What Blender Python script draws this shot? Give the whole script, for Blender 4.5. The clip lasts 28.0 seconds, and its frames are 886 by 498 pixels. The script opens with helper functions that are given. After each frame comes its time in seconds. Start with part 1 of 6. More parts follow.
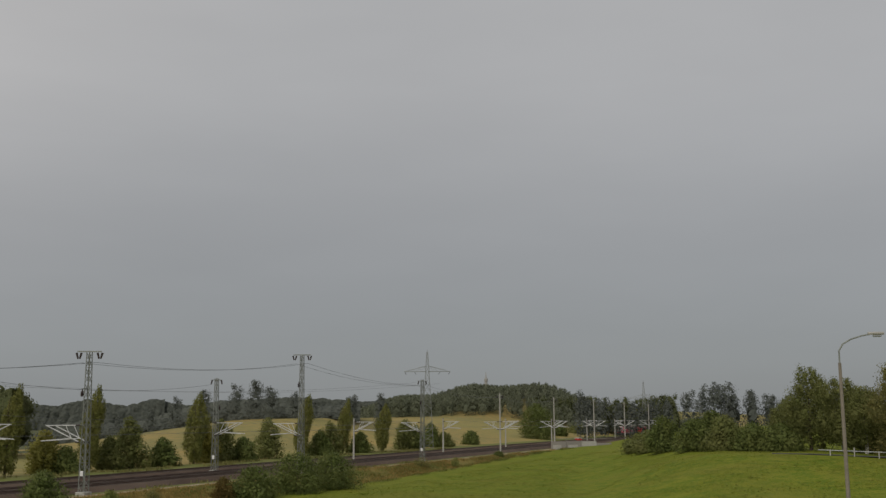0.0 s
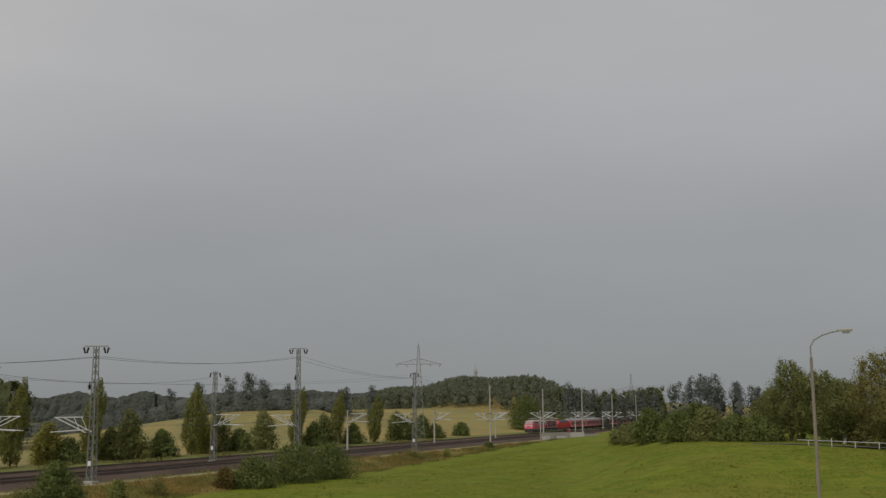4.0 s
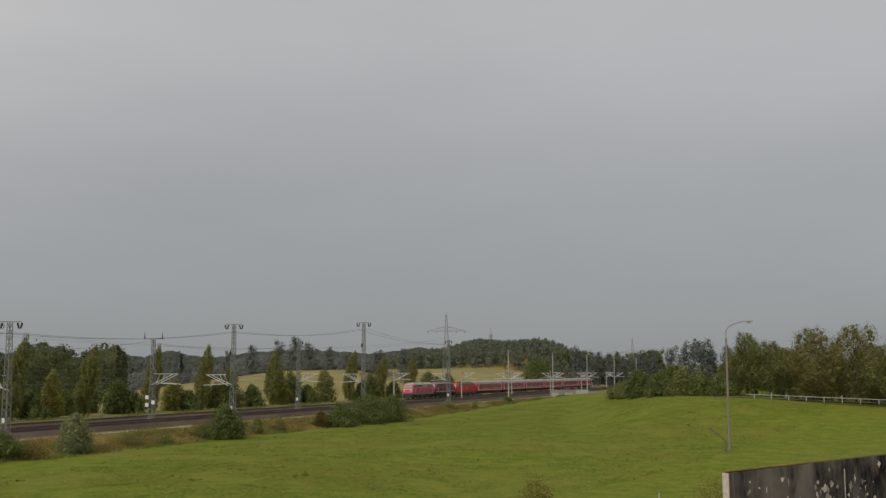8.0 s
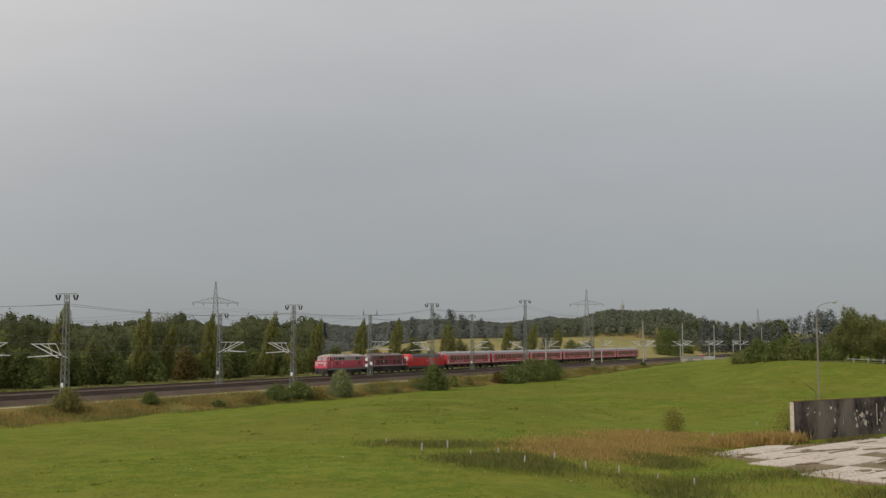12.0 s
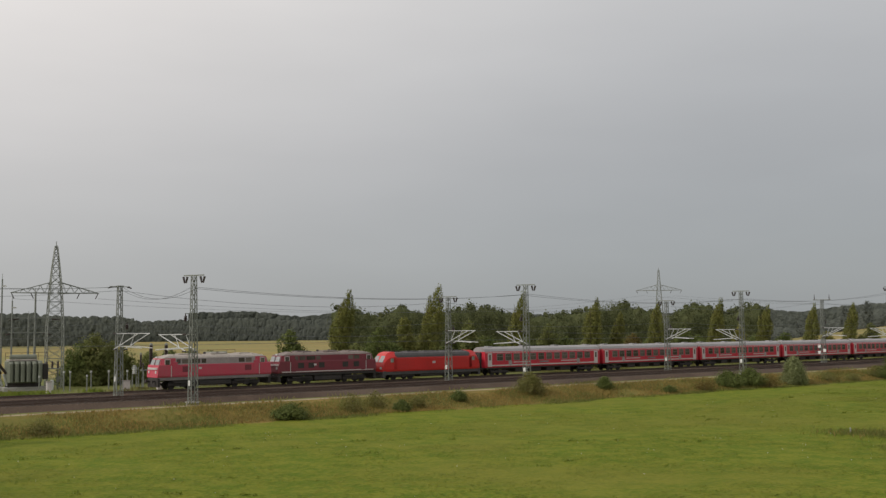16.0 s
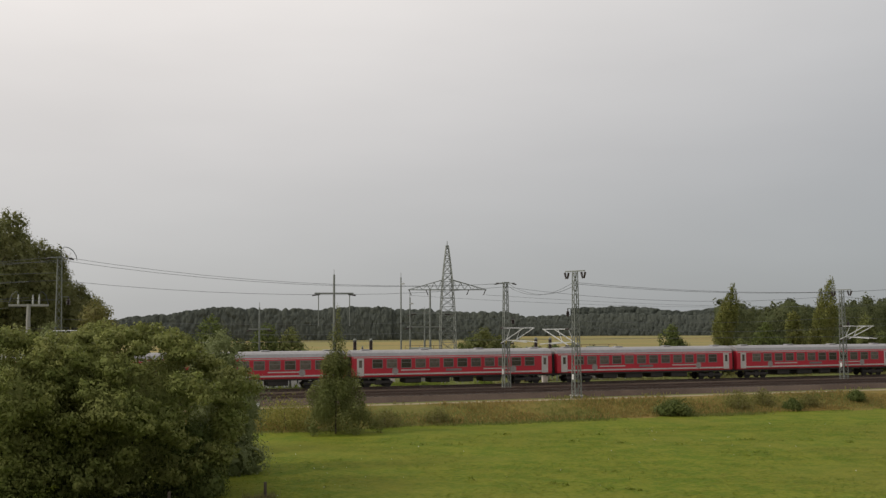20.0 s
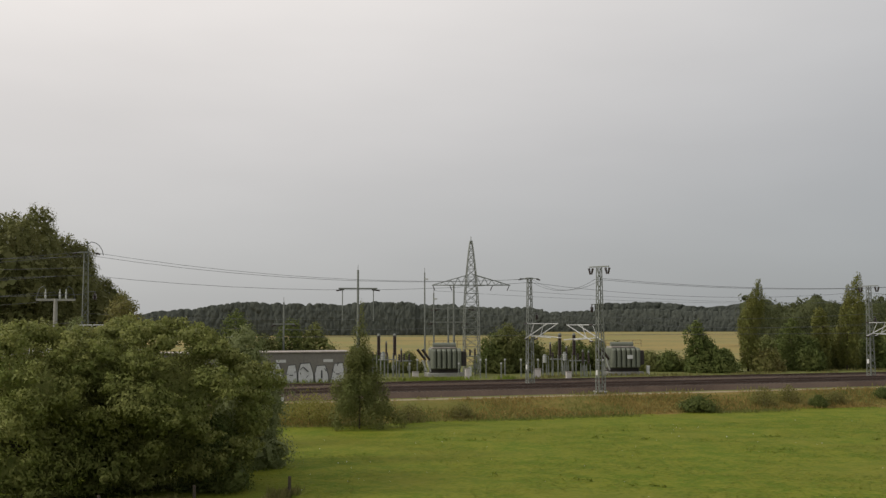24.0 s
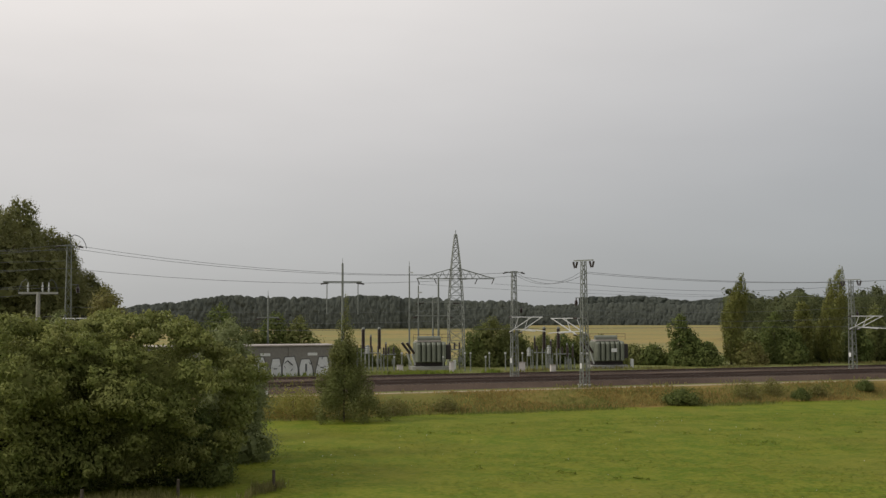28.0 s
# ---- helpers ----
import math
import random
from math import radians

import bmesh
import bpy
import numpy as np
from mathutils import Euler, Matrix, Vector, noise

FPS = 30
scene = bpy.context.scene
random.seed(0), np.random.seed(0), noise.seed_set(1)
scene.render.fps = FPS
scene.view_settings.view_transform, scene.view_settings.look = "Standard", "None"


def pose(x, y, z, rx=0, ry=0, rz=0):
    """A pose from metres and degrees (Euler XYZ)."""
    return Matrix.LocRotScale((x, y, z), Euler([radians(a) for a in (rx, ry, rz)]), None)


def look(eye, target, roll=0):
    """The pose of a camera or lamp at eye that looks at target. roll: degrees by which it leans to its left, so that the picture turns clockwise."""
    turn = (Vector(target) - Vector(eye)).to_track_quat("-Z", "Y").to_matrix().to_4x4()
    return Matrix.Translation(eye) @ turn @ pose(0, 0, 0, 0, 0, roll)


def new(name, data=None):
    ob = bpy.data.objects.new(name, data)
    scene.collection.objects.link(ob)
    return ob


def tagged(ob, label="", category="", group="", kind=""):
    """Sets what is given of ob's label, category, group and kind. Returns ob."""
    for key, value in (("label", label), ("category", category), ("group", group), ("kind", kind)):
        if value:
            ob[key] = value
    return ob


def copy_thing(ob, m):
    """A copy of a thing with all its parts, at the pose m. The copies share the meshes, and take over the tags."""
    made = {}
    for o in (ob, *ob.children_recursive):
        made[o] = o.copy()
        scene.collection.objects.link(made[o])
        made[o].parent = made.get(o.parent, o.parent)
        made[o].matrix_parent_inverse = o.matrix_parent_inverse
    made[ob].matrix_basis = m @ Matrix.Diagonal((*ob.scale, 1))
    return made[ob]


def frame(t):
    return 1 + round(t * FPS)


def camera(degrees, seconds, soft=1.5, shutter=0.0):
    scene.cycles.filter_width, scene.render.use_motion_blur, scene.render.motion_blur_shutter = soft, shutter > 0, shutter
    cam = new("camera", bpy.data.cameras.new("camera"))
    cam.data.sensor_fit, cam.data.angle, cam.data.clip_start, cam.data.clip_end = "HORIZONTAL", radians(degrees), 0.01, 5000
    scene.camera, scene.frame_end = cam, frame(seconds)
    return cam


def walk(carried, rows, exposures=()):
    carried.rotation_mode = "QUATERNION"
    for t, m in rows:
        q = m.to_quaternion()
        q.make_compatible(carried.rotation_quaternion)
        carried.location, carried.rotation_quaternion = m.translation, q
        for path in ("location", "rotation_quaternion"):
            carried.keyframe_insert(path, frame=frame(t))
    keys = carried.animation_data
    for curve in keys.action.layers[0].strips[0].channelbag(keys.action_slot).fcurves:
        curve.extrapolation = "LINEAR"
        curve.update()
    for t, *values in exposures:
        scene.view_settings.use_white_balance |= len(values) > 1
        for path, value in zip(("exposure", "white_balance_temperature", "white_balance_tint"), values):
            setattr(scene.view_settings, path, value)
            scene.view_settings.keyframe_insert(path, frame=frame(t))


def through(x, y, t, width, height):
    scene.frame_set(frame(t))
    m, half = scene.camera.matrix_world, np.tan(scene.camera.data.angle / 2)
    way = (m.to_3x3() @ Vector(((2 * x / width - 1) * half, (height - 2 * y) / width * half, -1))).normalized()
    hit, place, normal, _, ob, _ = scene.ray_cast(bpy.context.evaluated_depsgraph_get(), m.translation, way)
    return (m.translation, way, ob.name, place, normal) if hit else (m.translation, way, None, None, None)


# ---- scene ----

# ---- camera and its way ----
cam = camera(44.85, 28.0, soft=1.4)
walk(cam, [
    (0, pose(87.05, 59.60, 6.78, 99.13, 0.38, -49.53)),
    (1, pose(87.05, 59.60, 6.78, 99.13, 0.40, -49.53)),
    (2, pose(87.05, 59.60, 6.78, 99.11, 0.43, -49.56)),
    (2.5, pose(86.90, 59.50, 6.78, 99.10, 0.43, -49.60)),
    (4.5, pose(80.60, 55.19, 6.78, 98.46, 0.43, -50.38)),
    (5, pose(77.56, 53.11, 6.78, 98.20, 0.40, -50.62)),
    (6, pose(67.25, 46.04, 6.78, 97.64, 0.29, -50.68)),
    (7, pose(54.87, 37.57, 6.78, 97.10, 0.20, -50.29)),
    (8, pose(42.91, 29.38, 6.78, 96.59, 0.21, -49.60)),
    (9, pose(31.77, 21.75, 6.78, 96.10, 0.17, -48.56)),
    (10, pose(21.62, 14.80, 6.78, 95.65, 0.13, -47.23)),
    (11, pose(11.39, 7.80, 6.78, 95.24, 0.12, -45.43)),
    (11.5, pose(5.94, 4.07, 6.78, 95.06, 0.14, -44.31)),
    (13.5, pose(0.00, 0.00, 6.78, 94.74, 0.35, -36.50)),
    (14, pose(0.00, 0.00, 6.78, 94.69, 0.40, -33.70)),
    (14.5, pose(0.00, 0.00, 6.78, 94.63, 0.40, -30.82)),
    (15, pose(0.00, 0.00, 6.78, 94.56, 0.46, -27.39)),
    (15.5, pose(0.00, 0.00, 6.78, 94.49, 0.46, -23.88)),
    (16, pose(0.00, 0.00, 6.78, 94.37, 0.48, -19.81)),
    (16.5, pose(0.00, 0.00, 6.78, 94.28, 0.47, -15.94)),
    (17, pose(0.00, 0.00, 6.78, 94.18, 0.45, -12.02)),
    (18, pose(0.00, 0.00, 6.78, 94.11, 0.47, -5.84)),
    (19, pose(0.00, 0.00, 6.78, 94.17, 0.35, -1.95)),
    (20, pose(0.00, 0.00, 6.78, 94.24, 0.33, 0.27)),
    (21, pose(0.00, 0.00, 6.78, 94.26, 0.32, 1.51)),
    (21.5, pose(0.00, 0.00, 6.78, 94.26, 0.30, 1.79)),
    (23.5, pose(0.00, 0.00, 6.78, 94.10, 0.18, 1.73)),
    (24, pose(0.00, 0.00, 6.78, 94.00, 0.18, 1.53)),
    (25, pose(0.00, 0.00, 6.78, 93.78, 0.22, 1.09)),
    (26, pose(0.00, 0.00, 6.78, 93.68, 0.22, 0.81)),
    (27, pose(0.00, 0.00, 6.78, 93.65, 0.17, 0.73)),
    (28, pose(0.00, 0.00, 6.78, 93.65, 0.17, 0.71)),
], exposures=[(0, -0.31), (2, -0.31), (5, -0.25), (8, -0.12), (11, 0.0), (14, 0.06), (18, 0.06), (21, 0.03), (28, 0.03)])

# ---- sky and sun ----
SUN_ELEVATION, SUN_TURN = radians(31), radians(109)      # low sun behind thin cloud, to the left


def build_sky():
    world = bpy.data.worlds.new("overcast_sky")
    scene.world = world
    world.use_nodes = True
    n, l = world.node_tree.nodes, world.node_tree.links
    n.clear()
    out = n.new("ShaderNodeOutputWorld")
    bg = n.new("ShaderNodeBackground")
    l.new(bg.outputs[0], out.inputs[0])
    tc = n.new("ShaderNodeTexCoord")
    sep = n.new("ShaderNodeSeparateXYZ")
    l.new(tc.outputs["Generated"], sep.inputs[0])
    # cloud deck: darker and bluer near the horizon, paler overhead
    up = n.new("ShaderNodeValToRGB")
    up.color_ramp.elements[0].position, up.color_ramp.elements[0].color = 0.0, (0.236, 0.249, 0.259, 1)
    up.color_ramp.elements[1].position, up.color_ramp.elements[1].color = 0.62, (0.50, 0.493, 0.488, 1)
    e = up.color_ramp.elements.new(0.16)
    e.color = (0.335, 0.337, 0.342, 1)
    e = up.color_ramp.elements.new(0.30)
    e.color = (0.442, 0.438, 0.437, 1)
    l.new(sep.outputs["Z"], up.inputs[0])
    # brighter quarter of the sky, where the veiled sun stands
    glow = n.new("ShaderNodeVectorMath")
    glow.operation = "DOT_PRODUCT"
    l.new(tc.outputs["Generated"], glow.inputs[0])
    glow.inputs[1].default_value = (-0.75, 0.46, 0.47)
    gr = n.new("ShaderNodeMapRange")
    gr.interpolation_type = "SMOOTHSTEP"
    gr.inputs["From Min"].default_value, gr.inputs["From Max"].default_value = -0.02, 1.0
    l.new(glow.outputs["Value"], gr.inputs["Value"])
    noise_tex = n.new("ShaderNodeTexNoise")
    noise_tex.inputs["Scale"].default_value, noise_tex.inputs["Detail"].default_value = 2.2, 4.0
    mp = n.new("ShaderNodeMapping")
    mp.inputs["Scale"].default_value = (1, 1, 4)
    l.new(tc.outputs["Generated"], mp.inputs[0])
    l.new(mp.outputs[0], noise_tex.inputs["Vector"])
    nr = n.new("ShaderNodeMapRange")
    nr.inputs["From Min"].default_value, nr.inputs["From Max"].default_value = 0.3, 0.7
    nr.inputs["To Min"].default_value, nr.inputs["To Max"].default_value = 0.95, 1.05
    l.new(noise_tex.outputs[0], nr.inputs["Value"])
    tint = n.new("ShaderNodeMix")
    tint.data_type = "RGBA"
    tint.inputs[6].default_value, tint.inputs[7].default_value = (1.10, 1.11, 1.12, 1), (1.97, 1.87, 1.79, 1)
    l.new(gr.outputs[0], tint.inputs[0])
    warm = n.new("ShaderNodeVectorMath")
    warm.operation = "MULTIPLY"
    l.new(up.outputs[0], warm.inputs[0])
    l.new(tint.outputs[2], warm.inputs[1])
    cloud = n.new("ShaderNodeVectorMath")
    cloud.operation = "SCALE"
    l.new(warm.outputs[0], cloud.inputs[0])
    l.new(nr.outputs[0], cloud.inputs["Scale"])
    sky = n.new("ShaderNodeTexSky")
    sky.sky_type, sky.sun_disc = "NISHITA", False
    sky.sun_elevation, sky.sun_rotation = SUN_ELEVATION, -SUN_TURN
    dim = n.new("ShaderNodeVectorMath")
    dim.operation = "SCALE"
    dim.inputs["Scale"].default_value = 0.006
    l.new(sky.outputs[0], dim.inputs[0])
    add = n.new("ShaderNodeVectorMath")
    add.operation = "ADD"
    l.new(cloud.outputs[0], add.inputs[0])
    l.new(dim.outputs[0], add.inputs[1])
    l.new(add.outputs[0], bg.inputs["Color"])
    bg.inputs["Strength"].default_value = 1.0


build_sky()
sun_data = bpy.data.lights.new("sun", "SUN")
sun_data.energy, sun_data.angle, sun_data.color = 1.5, radians(12), (1.0, 0.95, 0.86)
sun = new("sun", sun_data)
sun.matrix_world = look((-130, -15, 82), (0, 30, 0))
scene.view_settings.exposure = 0.0


# ---- materials ----
def material(name, base, rough=0.6, metal=0.0, second=None, scale=1.0, fine=12.0, bump=0.15, amount=0.5, island=0.0, random_object=0.0, through_light=0.0, shine=0.5, contrast=0.3, stretch=None, patch=None):
    """A surface with two scales of variation between base and second, and fine relief; patch: a third colour, its scale and its share."""
    m = bpy.data.materials.new(name)
    m.use_nodes = True
    n, l = m.node_tree.nodes, m.node_tree.links
    b = n["Principled BSDF"]
    b.inputs["Roughness"].default_value, b.inputs["Metallic"].default_value = rough, metal
    b.inputs["Specular IOR Level"].default_value = shine
    second = second or tuple(c * 0.72 for c in base)
    tc = n.new("ShaderNodeTexCoord")
    where = tc.outputs["Object"]
    if stretch:
        mp = n.new("ShaderNodeMapping")
        mp.inputs["Scale"].default_value = stretch
        l.new(where, mp.inputs[0])
        where = mp.outputs[0]
    big = n.new("ShaderNodeTexNoise")
    big.inputs["Scale"].default_value, big.inputs["Detail"].default_value = scale, 5.0
    l.new(where, big.inputs["Vector"])
    small = n.new("ShaderNodeTexNoise")
    small.inputs["Scale"].default_value, small.inputs["Detail"].default_value = fine, 3.0
    l.new(where, small.inputs["Vector"])
    add = n.new("ShaderNodeMath")
    add.operation = "ADD"
    l.new(big.outputs[0], add.inputs[0])
    l.new(small.outputs[0], add.inputs[1])
    rng = n.new("ShaderNodeMapRange")
    rng.inputs["From Min"].default_value, rng.inputs["From Max"].default_value = 1 - contrast, 1 + contrast
    rng.inputs["To Max"].default_value = amount * 2
    l.new(add.outputs[0], rng.inputs["Value"])
    mix = n.new("ShaderNodeMix")
    mix.data_type = "RGBA"
    mix.inputs[6].default_value, mix.inputs[7].default_value = (*base, 1), (*second, 1)
    l.new(rng.outputs[0], mix.inputs[0])
    colour = mix.outputs[2]
    if patch:
        third, patch_scale, share = patch
        wide = n.new("ShaderNodeTexNoise")
        wide.inputs["Scale"].default_value, wide.inputs["Detail"].default_value, wide.inputs["Distortion"].default_value = patch_scale, 6.0, 0.6
        l.new(where, wide.inputs["Vector"])
        wr = n.new("ShaderNodeMapRange")
        wr.interpolation_type = "SMOOTHSTEP"
        wr.inputs["From Min"].default_value, wr.inputs["From Max"].default_value, wr.inputs["To Max"].default_value = 0.40, 0.68, share
        l.new(wide.outputs[0], wr.inputs["Value"])
        pm = n.new("ShaderNodeMix")
        pm.data_type = "RGBA"
        l.new(wr.outputs[0], pm.inputs[0])
        l.new(colour, pm.inputs[6])
        pm.inputs[7].default_value = (*third, 1)
        colour = pm.outputs[2]
    if island or random_object:
        src = n.new("ShaderNodeNewGeometry").outputs["Random Per Island"] if island else n.new("ShaderNodeObjectInfo").outputs["Random"]
        spread = island or random_object
        vr = n.new("ShaderNodeMapRange")
        vr.inputs["To Min"].default_value, vr.inputs["To Max"].default_value = 1 - spread, 1 + spread
        l.new(src, vr.inputs["Value"])
        sc = n.new("ShaderNodeVectorMath")
        sc.operation = "SCALE"
        l.new(colour, sc.inputs[0])
        l.new(vr.outputs[0], sc.inputs["Scale"])
        colour = sc.outputs[0]
    l.new(colour, b.inputs["Base Color"])
    if bump:
        bp = n.new("ShaderNodeBump")
        bp.inputs["Strength"].default_value, bp.inputs["Distance"].default_value = bump, 0.3 / fine
        l.new(small.outputs[0], bp.inputs["Height"])
        l.new(bp.outputs[0], b.inputs["Normal"])
    if through_light:
        tr = n.new("ShaderNodeBsdfTranslucent")
        l.new(colour, tr.inputs["Color"])
        ms = n.new("ShaderNodeMixShader")
        ms.inputs[0].default_value = through_light
        l.new(b.outputs[0], ms.inputs[1])
        l.new(tr.outputs[0], ms.inputs[2])
        l.new(ms.outputs[0], n["Material Output"].inputs[0])
    return m


def leaf_material(name, base, second, through=0.4):
    return material(name, base, 0.55, 0, second, 0.35, 3.0, 0, 0.5, island=0.14, through_light=through, shine=0.12)


M = {
    "meadow": material("meadow_grass", (0.096, 0.142, 0.010), 0.9, 0, (0.172, 0.188, 0.020), 0.5, 2.6, 0.8, 0.5, shine=0.08, contrast=0.17, patch=((0.180, 0.168, 0.028), 0.05, 0.45)),
    "verge": material("verge_dry_grass", (0.235, 0.165, 0.048), 0.85, 0, (0.150, 0.132, 0.034), 0.16, 1.1, 0.5, 0.5, contrast=0.18, shine=0.08, patch=((0.110, 0.125, 0.028), 0.09, 0.8)),
    "field": material("stubble_field", (0.330, 0.245, 0.090), 0.9, 0, (0.200, 0.186, 0.076), 0.02, 0.4, 0.3, 0.5, contrast=0.2, shine=0.08, patch=((0.235, 0.225, 0.085), 0.011, 0.9)),
    "path": material("sandy_path", (0.40, 0.33, 0.23), 0.9, 0, (0.27, 0.22, 0.14), 0.25, 3.0, 0.3, 0.5, shine=0.08),
    "yard": material("yard_grass", (0.125, 0.150, 0.040), 0.85, 0, (0.17, 0.165, 0.06), 0.1, 1.5, 0.4, 0.5, shine=0.08),
    "ballast": material("ballast_stone", (0.118, 0.084, 0.064), 0.9, 0, (0.070, 0.050, 0.039), 0.3, 6.0, 0.8, 0.6, shine=0.08, patch=((0.145, 0.112, 0.088), 0.05, 0.5)),
    "rail": material("rusty_rail", (0.150, 0.105, 0.082), 0.5, 0.4, (0.095, 0.062, 0.050), 0.5, 8.0, 0.2, 0.5),
    "sleeper": material("concrete_sleeper", (0.095, 0.078, 0.064), 0.85, 0, (0.065, 0.052, 0.043), 0.6, 8.0, 0.3, 0.5),
    "steel": material("galvanised_lattice_steel", (0.255, 0.268, 0.242), 0.55, 0.3, (0.17, 0.18, 0.16), 0.5, 5.0, 0.1, 0.5),
    "tube": material("aluminium_tube", (0.66, 0.67, 0.66), 0.4, 0.4, (0.5, 0.5, 0.5), 1.0, 9.0, 0, 0.4),
    "concrete": material("pale_concrete", (0.40, 0.39, 0.36), 0.85, 0, (0.26, 0.25, 0.22), 0.5, 6.0, 0.3, 0.5),
    "insulator": material("dark_glazed_insulator", (0.045, 0.030, 0.026), 0.3, 0, (0.03, 0.02, 0.02), 2.0, 9.0, 0, 0.4),
    "wire": material("weathered_wire", (0.11, 0.12, 0.12), 0.5, 0.5, None, 1.0, 5.0, 0, 0.3),
    "bark": material("brown_bark", (0.10, 0.078, 0.055), 0.9, 0, (0.055, 0.043, 0.032), 1.2, 9.0, 0.6, 0.6),
    "birch": material("white_birch_bark", (0.52, 0.50, 0.45), 0.8, 0, (0.12, 0.11, 0.10), 1.6, 7.0, 0.3, 0.45),
    "poplar": leaf_material("poplar_leaves", (0.160, 0.180, 0.050), (0.225, 0.215, 0.062)),
    "bush": leaf_material("dark_bush_leaves", (0.104, 0.142, 0.040), (0.168, 0.186, 0.056)),
    "willow": leaf_material("grey_green_willow_leaves", (0.265, 0.288, 0.135), (0.195, 0.224, 0.088)),
    "hawthorn": leaf_material("hawthorn_leaves", (0.190, 0.226, 0.060), (0.285, 0.285, 0.094)),
    "rust": leaf_material("reddish_leaves", (0.175, 0.112, 0.036), (0.125, 0.120, 0.036)),
    "dirt": material("brown_dirt", (0.25, 0.195, 0.130), 0.95, 0, (0.15, 0.125, 0.070), 0.5, 3.0, 0.4, 0.5, shine=0.08),
    "yellowing": leaf_material("yellowing_leaves", (0.310, 0.285, 0.070), (0.235, 0.235, 0.060)),
    "autumn": leaf_material("olive_brown_leaves", (0.175, 0.175, 0.060), (0.225, 0.198, 0.070)),
    "maple": leaf_material("broadleaf_leaves", (0.148, 0.174, 0.055), (0.198, 0.200, 0.069)),
    "conifer": leaf_material("pine_needles", (0.150, 0.164, 0.058), (0.205, 0.196, 0.074)),
    "wood": leaf_material("forest_leaves", (0.086, 0.104, 0.044), (0.128, 0.135, 0.057)),
    # forest leaves again, paled and greyed: the hill's haze lies in the colour
    "hazed_hill_wood": leaf_material("hazed_hill_leaves", (0.152, 0.172, 0.112), (0.190, 0.205, 0.132)),
    # distance haze is put into the base colour of these far trees
    "hazed_wood": leaf_material("hazed_forest_leaves", (0.128, 0.142, 0.124), (0.138, 0.152, 0.130)),
    "weed": leaf_material("weeds", (0.167, 0.181, 0.049), (0.239, 0.203, 0.080)),
    "sward": material("meadow_grass_leaves", (0.112, 0.152, 0.013), 0.8, 0, (0.190, 0.205, 0.027), 0.6, 4.0, 0, 0.5, island=0.26, through_light=0.3, shine=0.1),
    "tuft": leaf_material("meadow_tuft_blades", (0.150, 0.215, 0.026), (0.215, 0.245, 0.038)),
    "straw": leaf_material("dry_grass_blades", (0.400, 0.280, 0.092), (0.285, 0.228, 0.070), 0.5),
    "olive_grass": leaf_material("olive_grass_blades", (0.17, 0.205, 0.05), (0.25, 0.25, 0.07), 0.5),
    "reed": leaf_material("russet_grass_blades", (0.62, 0.40, 0.145), (0.50, 0.37, 0.125), 0.5),
    "pink_red": material("faded_pink_red_paint", (0.56, 0.056, 0.100), 0.5, 0, (0.47, 0.092, 0.120), 0.5, 4.0, 0.04, 0.5),
    "dark_red": material("dull_crimson_paint", (0.225, 0.034, 0.050), 0.5, 0, (0.175, 0.034, 0.046), 0.5, 4.0, 0.04, 0.5),
    "red": material("traffic_red_paint", (0.62, 0.022, 0.020), 0.38, 0, (0.50, 0.024, 0.022), 0.4, 4.0, 0.03, 0.5),
    "coach_red": material("coach_red_paint", (0.60, 0.026, 0.050), 0.4, 0, (0.49, 0.030, 0.050), 0.4, 4.0, 0.03, 0.5),
    "stripe": material("off_white_paint", (0.66, 0.61, 0.60), 0.5, 0, (0.52, 0.47, 0.46), 0.6, 5.0, 0.03, 0.5),
    "pale_roof": material("dusty_grey_roof_paint", (0.42, 0.375, 0.335), 0.65, 0, (0.28, 0.245, 0.215), 0.6, 5.0, 0.1, 0.55),
    "coach_roof": material("light_grey_roof_paint", (0.35, 0.34, 0.345), 0.55, 0, (0.26, 0.245, 0.245), 0.4, 4.0, 0.08, 0.5),
    "brown_roof": material("brownish_dusty_roof_paint", (0.24, 0.19, 0.165), 0.65, 0, (0.15, 0.12, 0.11), 0.6, 5.0, 0.1, 0.55),
    "dark_roof": material("dark_grey_roof_paint", (0.085, 0.080, 0.080), 0.6, 0, (0.055, 0.05, 0.05), 0.6, 5.0, 0.1, 0.5),
    "band": material("greyish_window_band_paint", (0.27, 0.245, 0.245), 0.55, 0, (0.19, 0.17, 0.17), 0.8, 5.0, 0.05, 0.5),
    "pale_band": material("dusty_pinkish_grey_paint", (0.40, 0.345, 0.335), 0.6, 0, (0.29, 0.25, 0.245), 0.8, 5.0, 0.05, 0.5),
    "under": material("sooty_underframe", (0.035, 0.032, 0.031), 0.8, 0.1, (0.06, 0.05, 0.045), 1.2, 6.0, 0.2, 0.5),
    # raised tone and pane-to-pane spread stand in for reflections on dark glass
    "glass": material("reflection_toned_glass", (0.080, 0.064, 0.058), 0.12, 0, (0.15, 0.125, 0.112), 0.9, 2.0, 0, 0.5, random_object=0.55),
    # light grey base colour paints in the sky reflected by the glass
    "pale_glass": material("reflection_pale_glass", (0.36, 0.38, 0.38), 0.1, 0.2, (0.24, 0.25, 0.25), 1.0, 3.0, 0, 0.5),
    "trafo": material("grey_green_transformer_paint", (0.185, 0.198, 0.150), 0.55, 0, (0.132, 0.144, 0.108), 0.8, 5.0, 0.05, 0.5),
    "porcelain": material("pale_grey_porcelain", (0.50, 0.51, 0.49), 0.4, 0, None, 2.0, 8.0, 0, 0.4),
    "grey_wall": material("grey_concrete_panel", (0.255, 0.238, 0.212), 0.85, 0, (0.190, 0.176, 0.156), 0.3, 4.0, 0.2, 0.5),
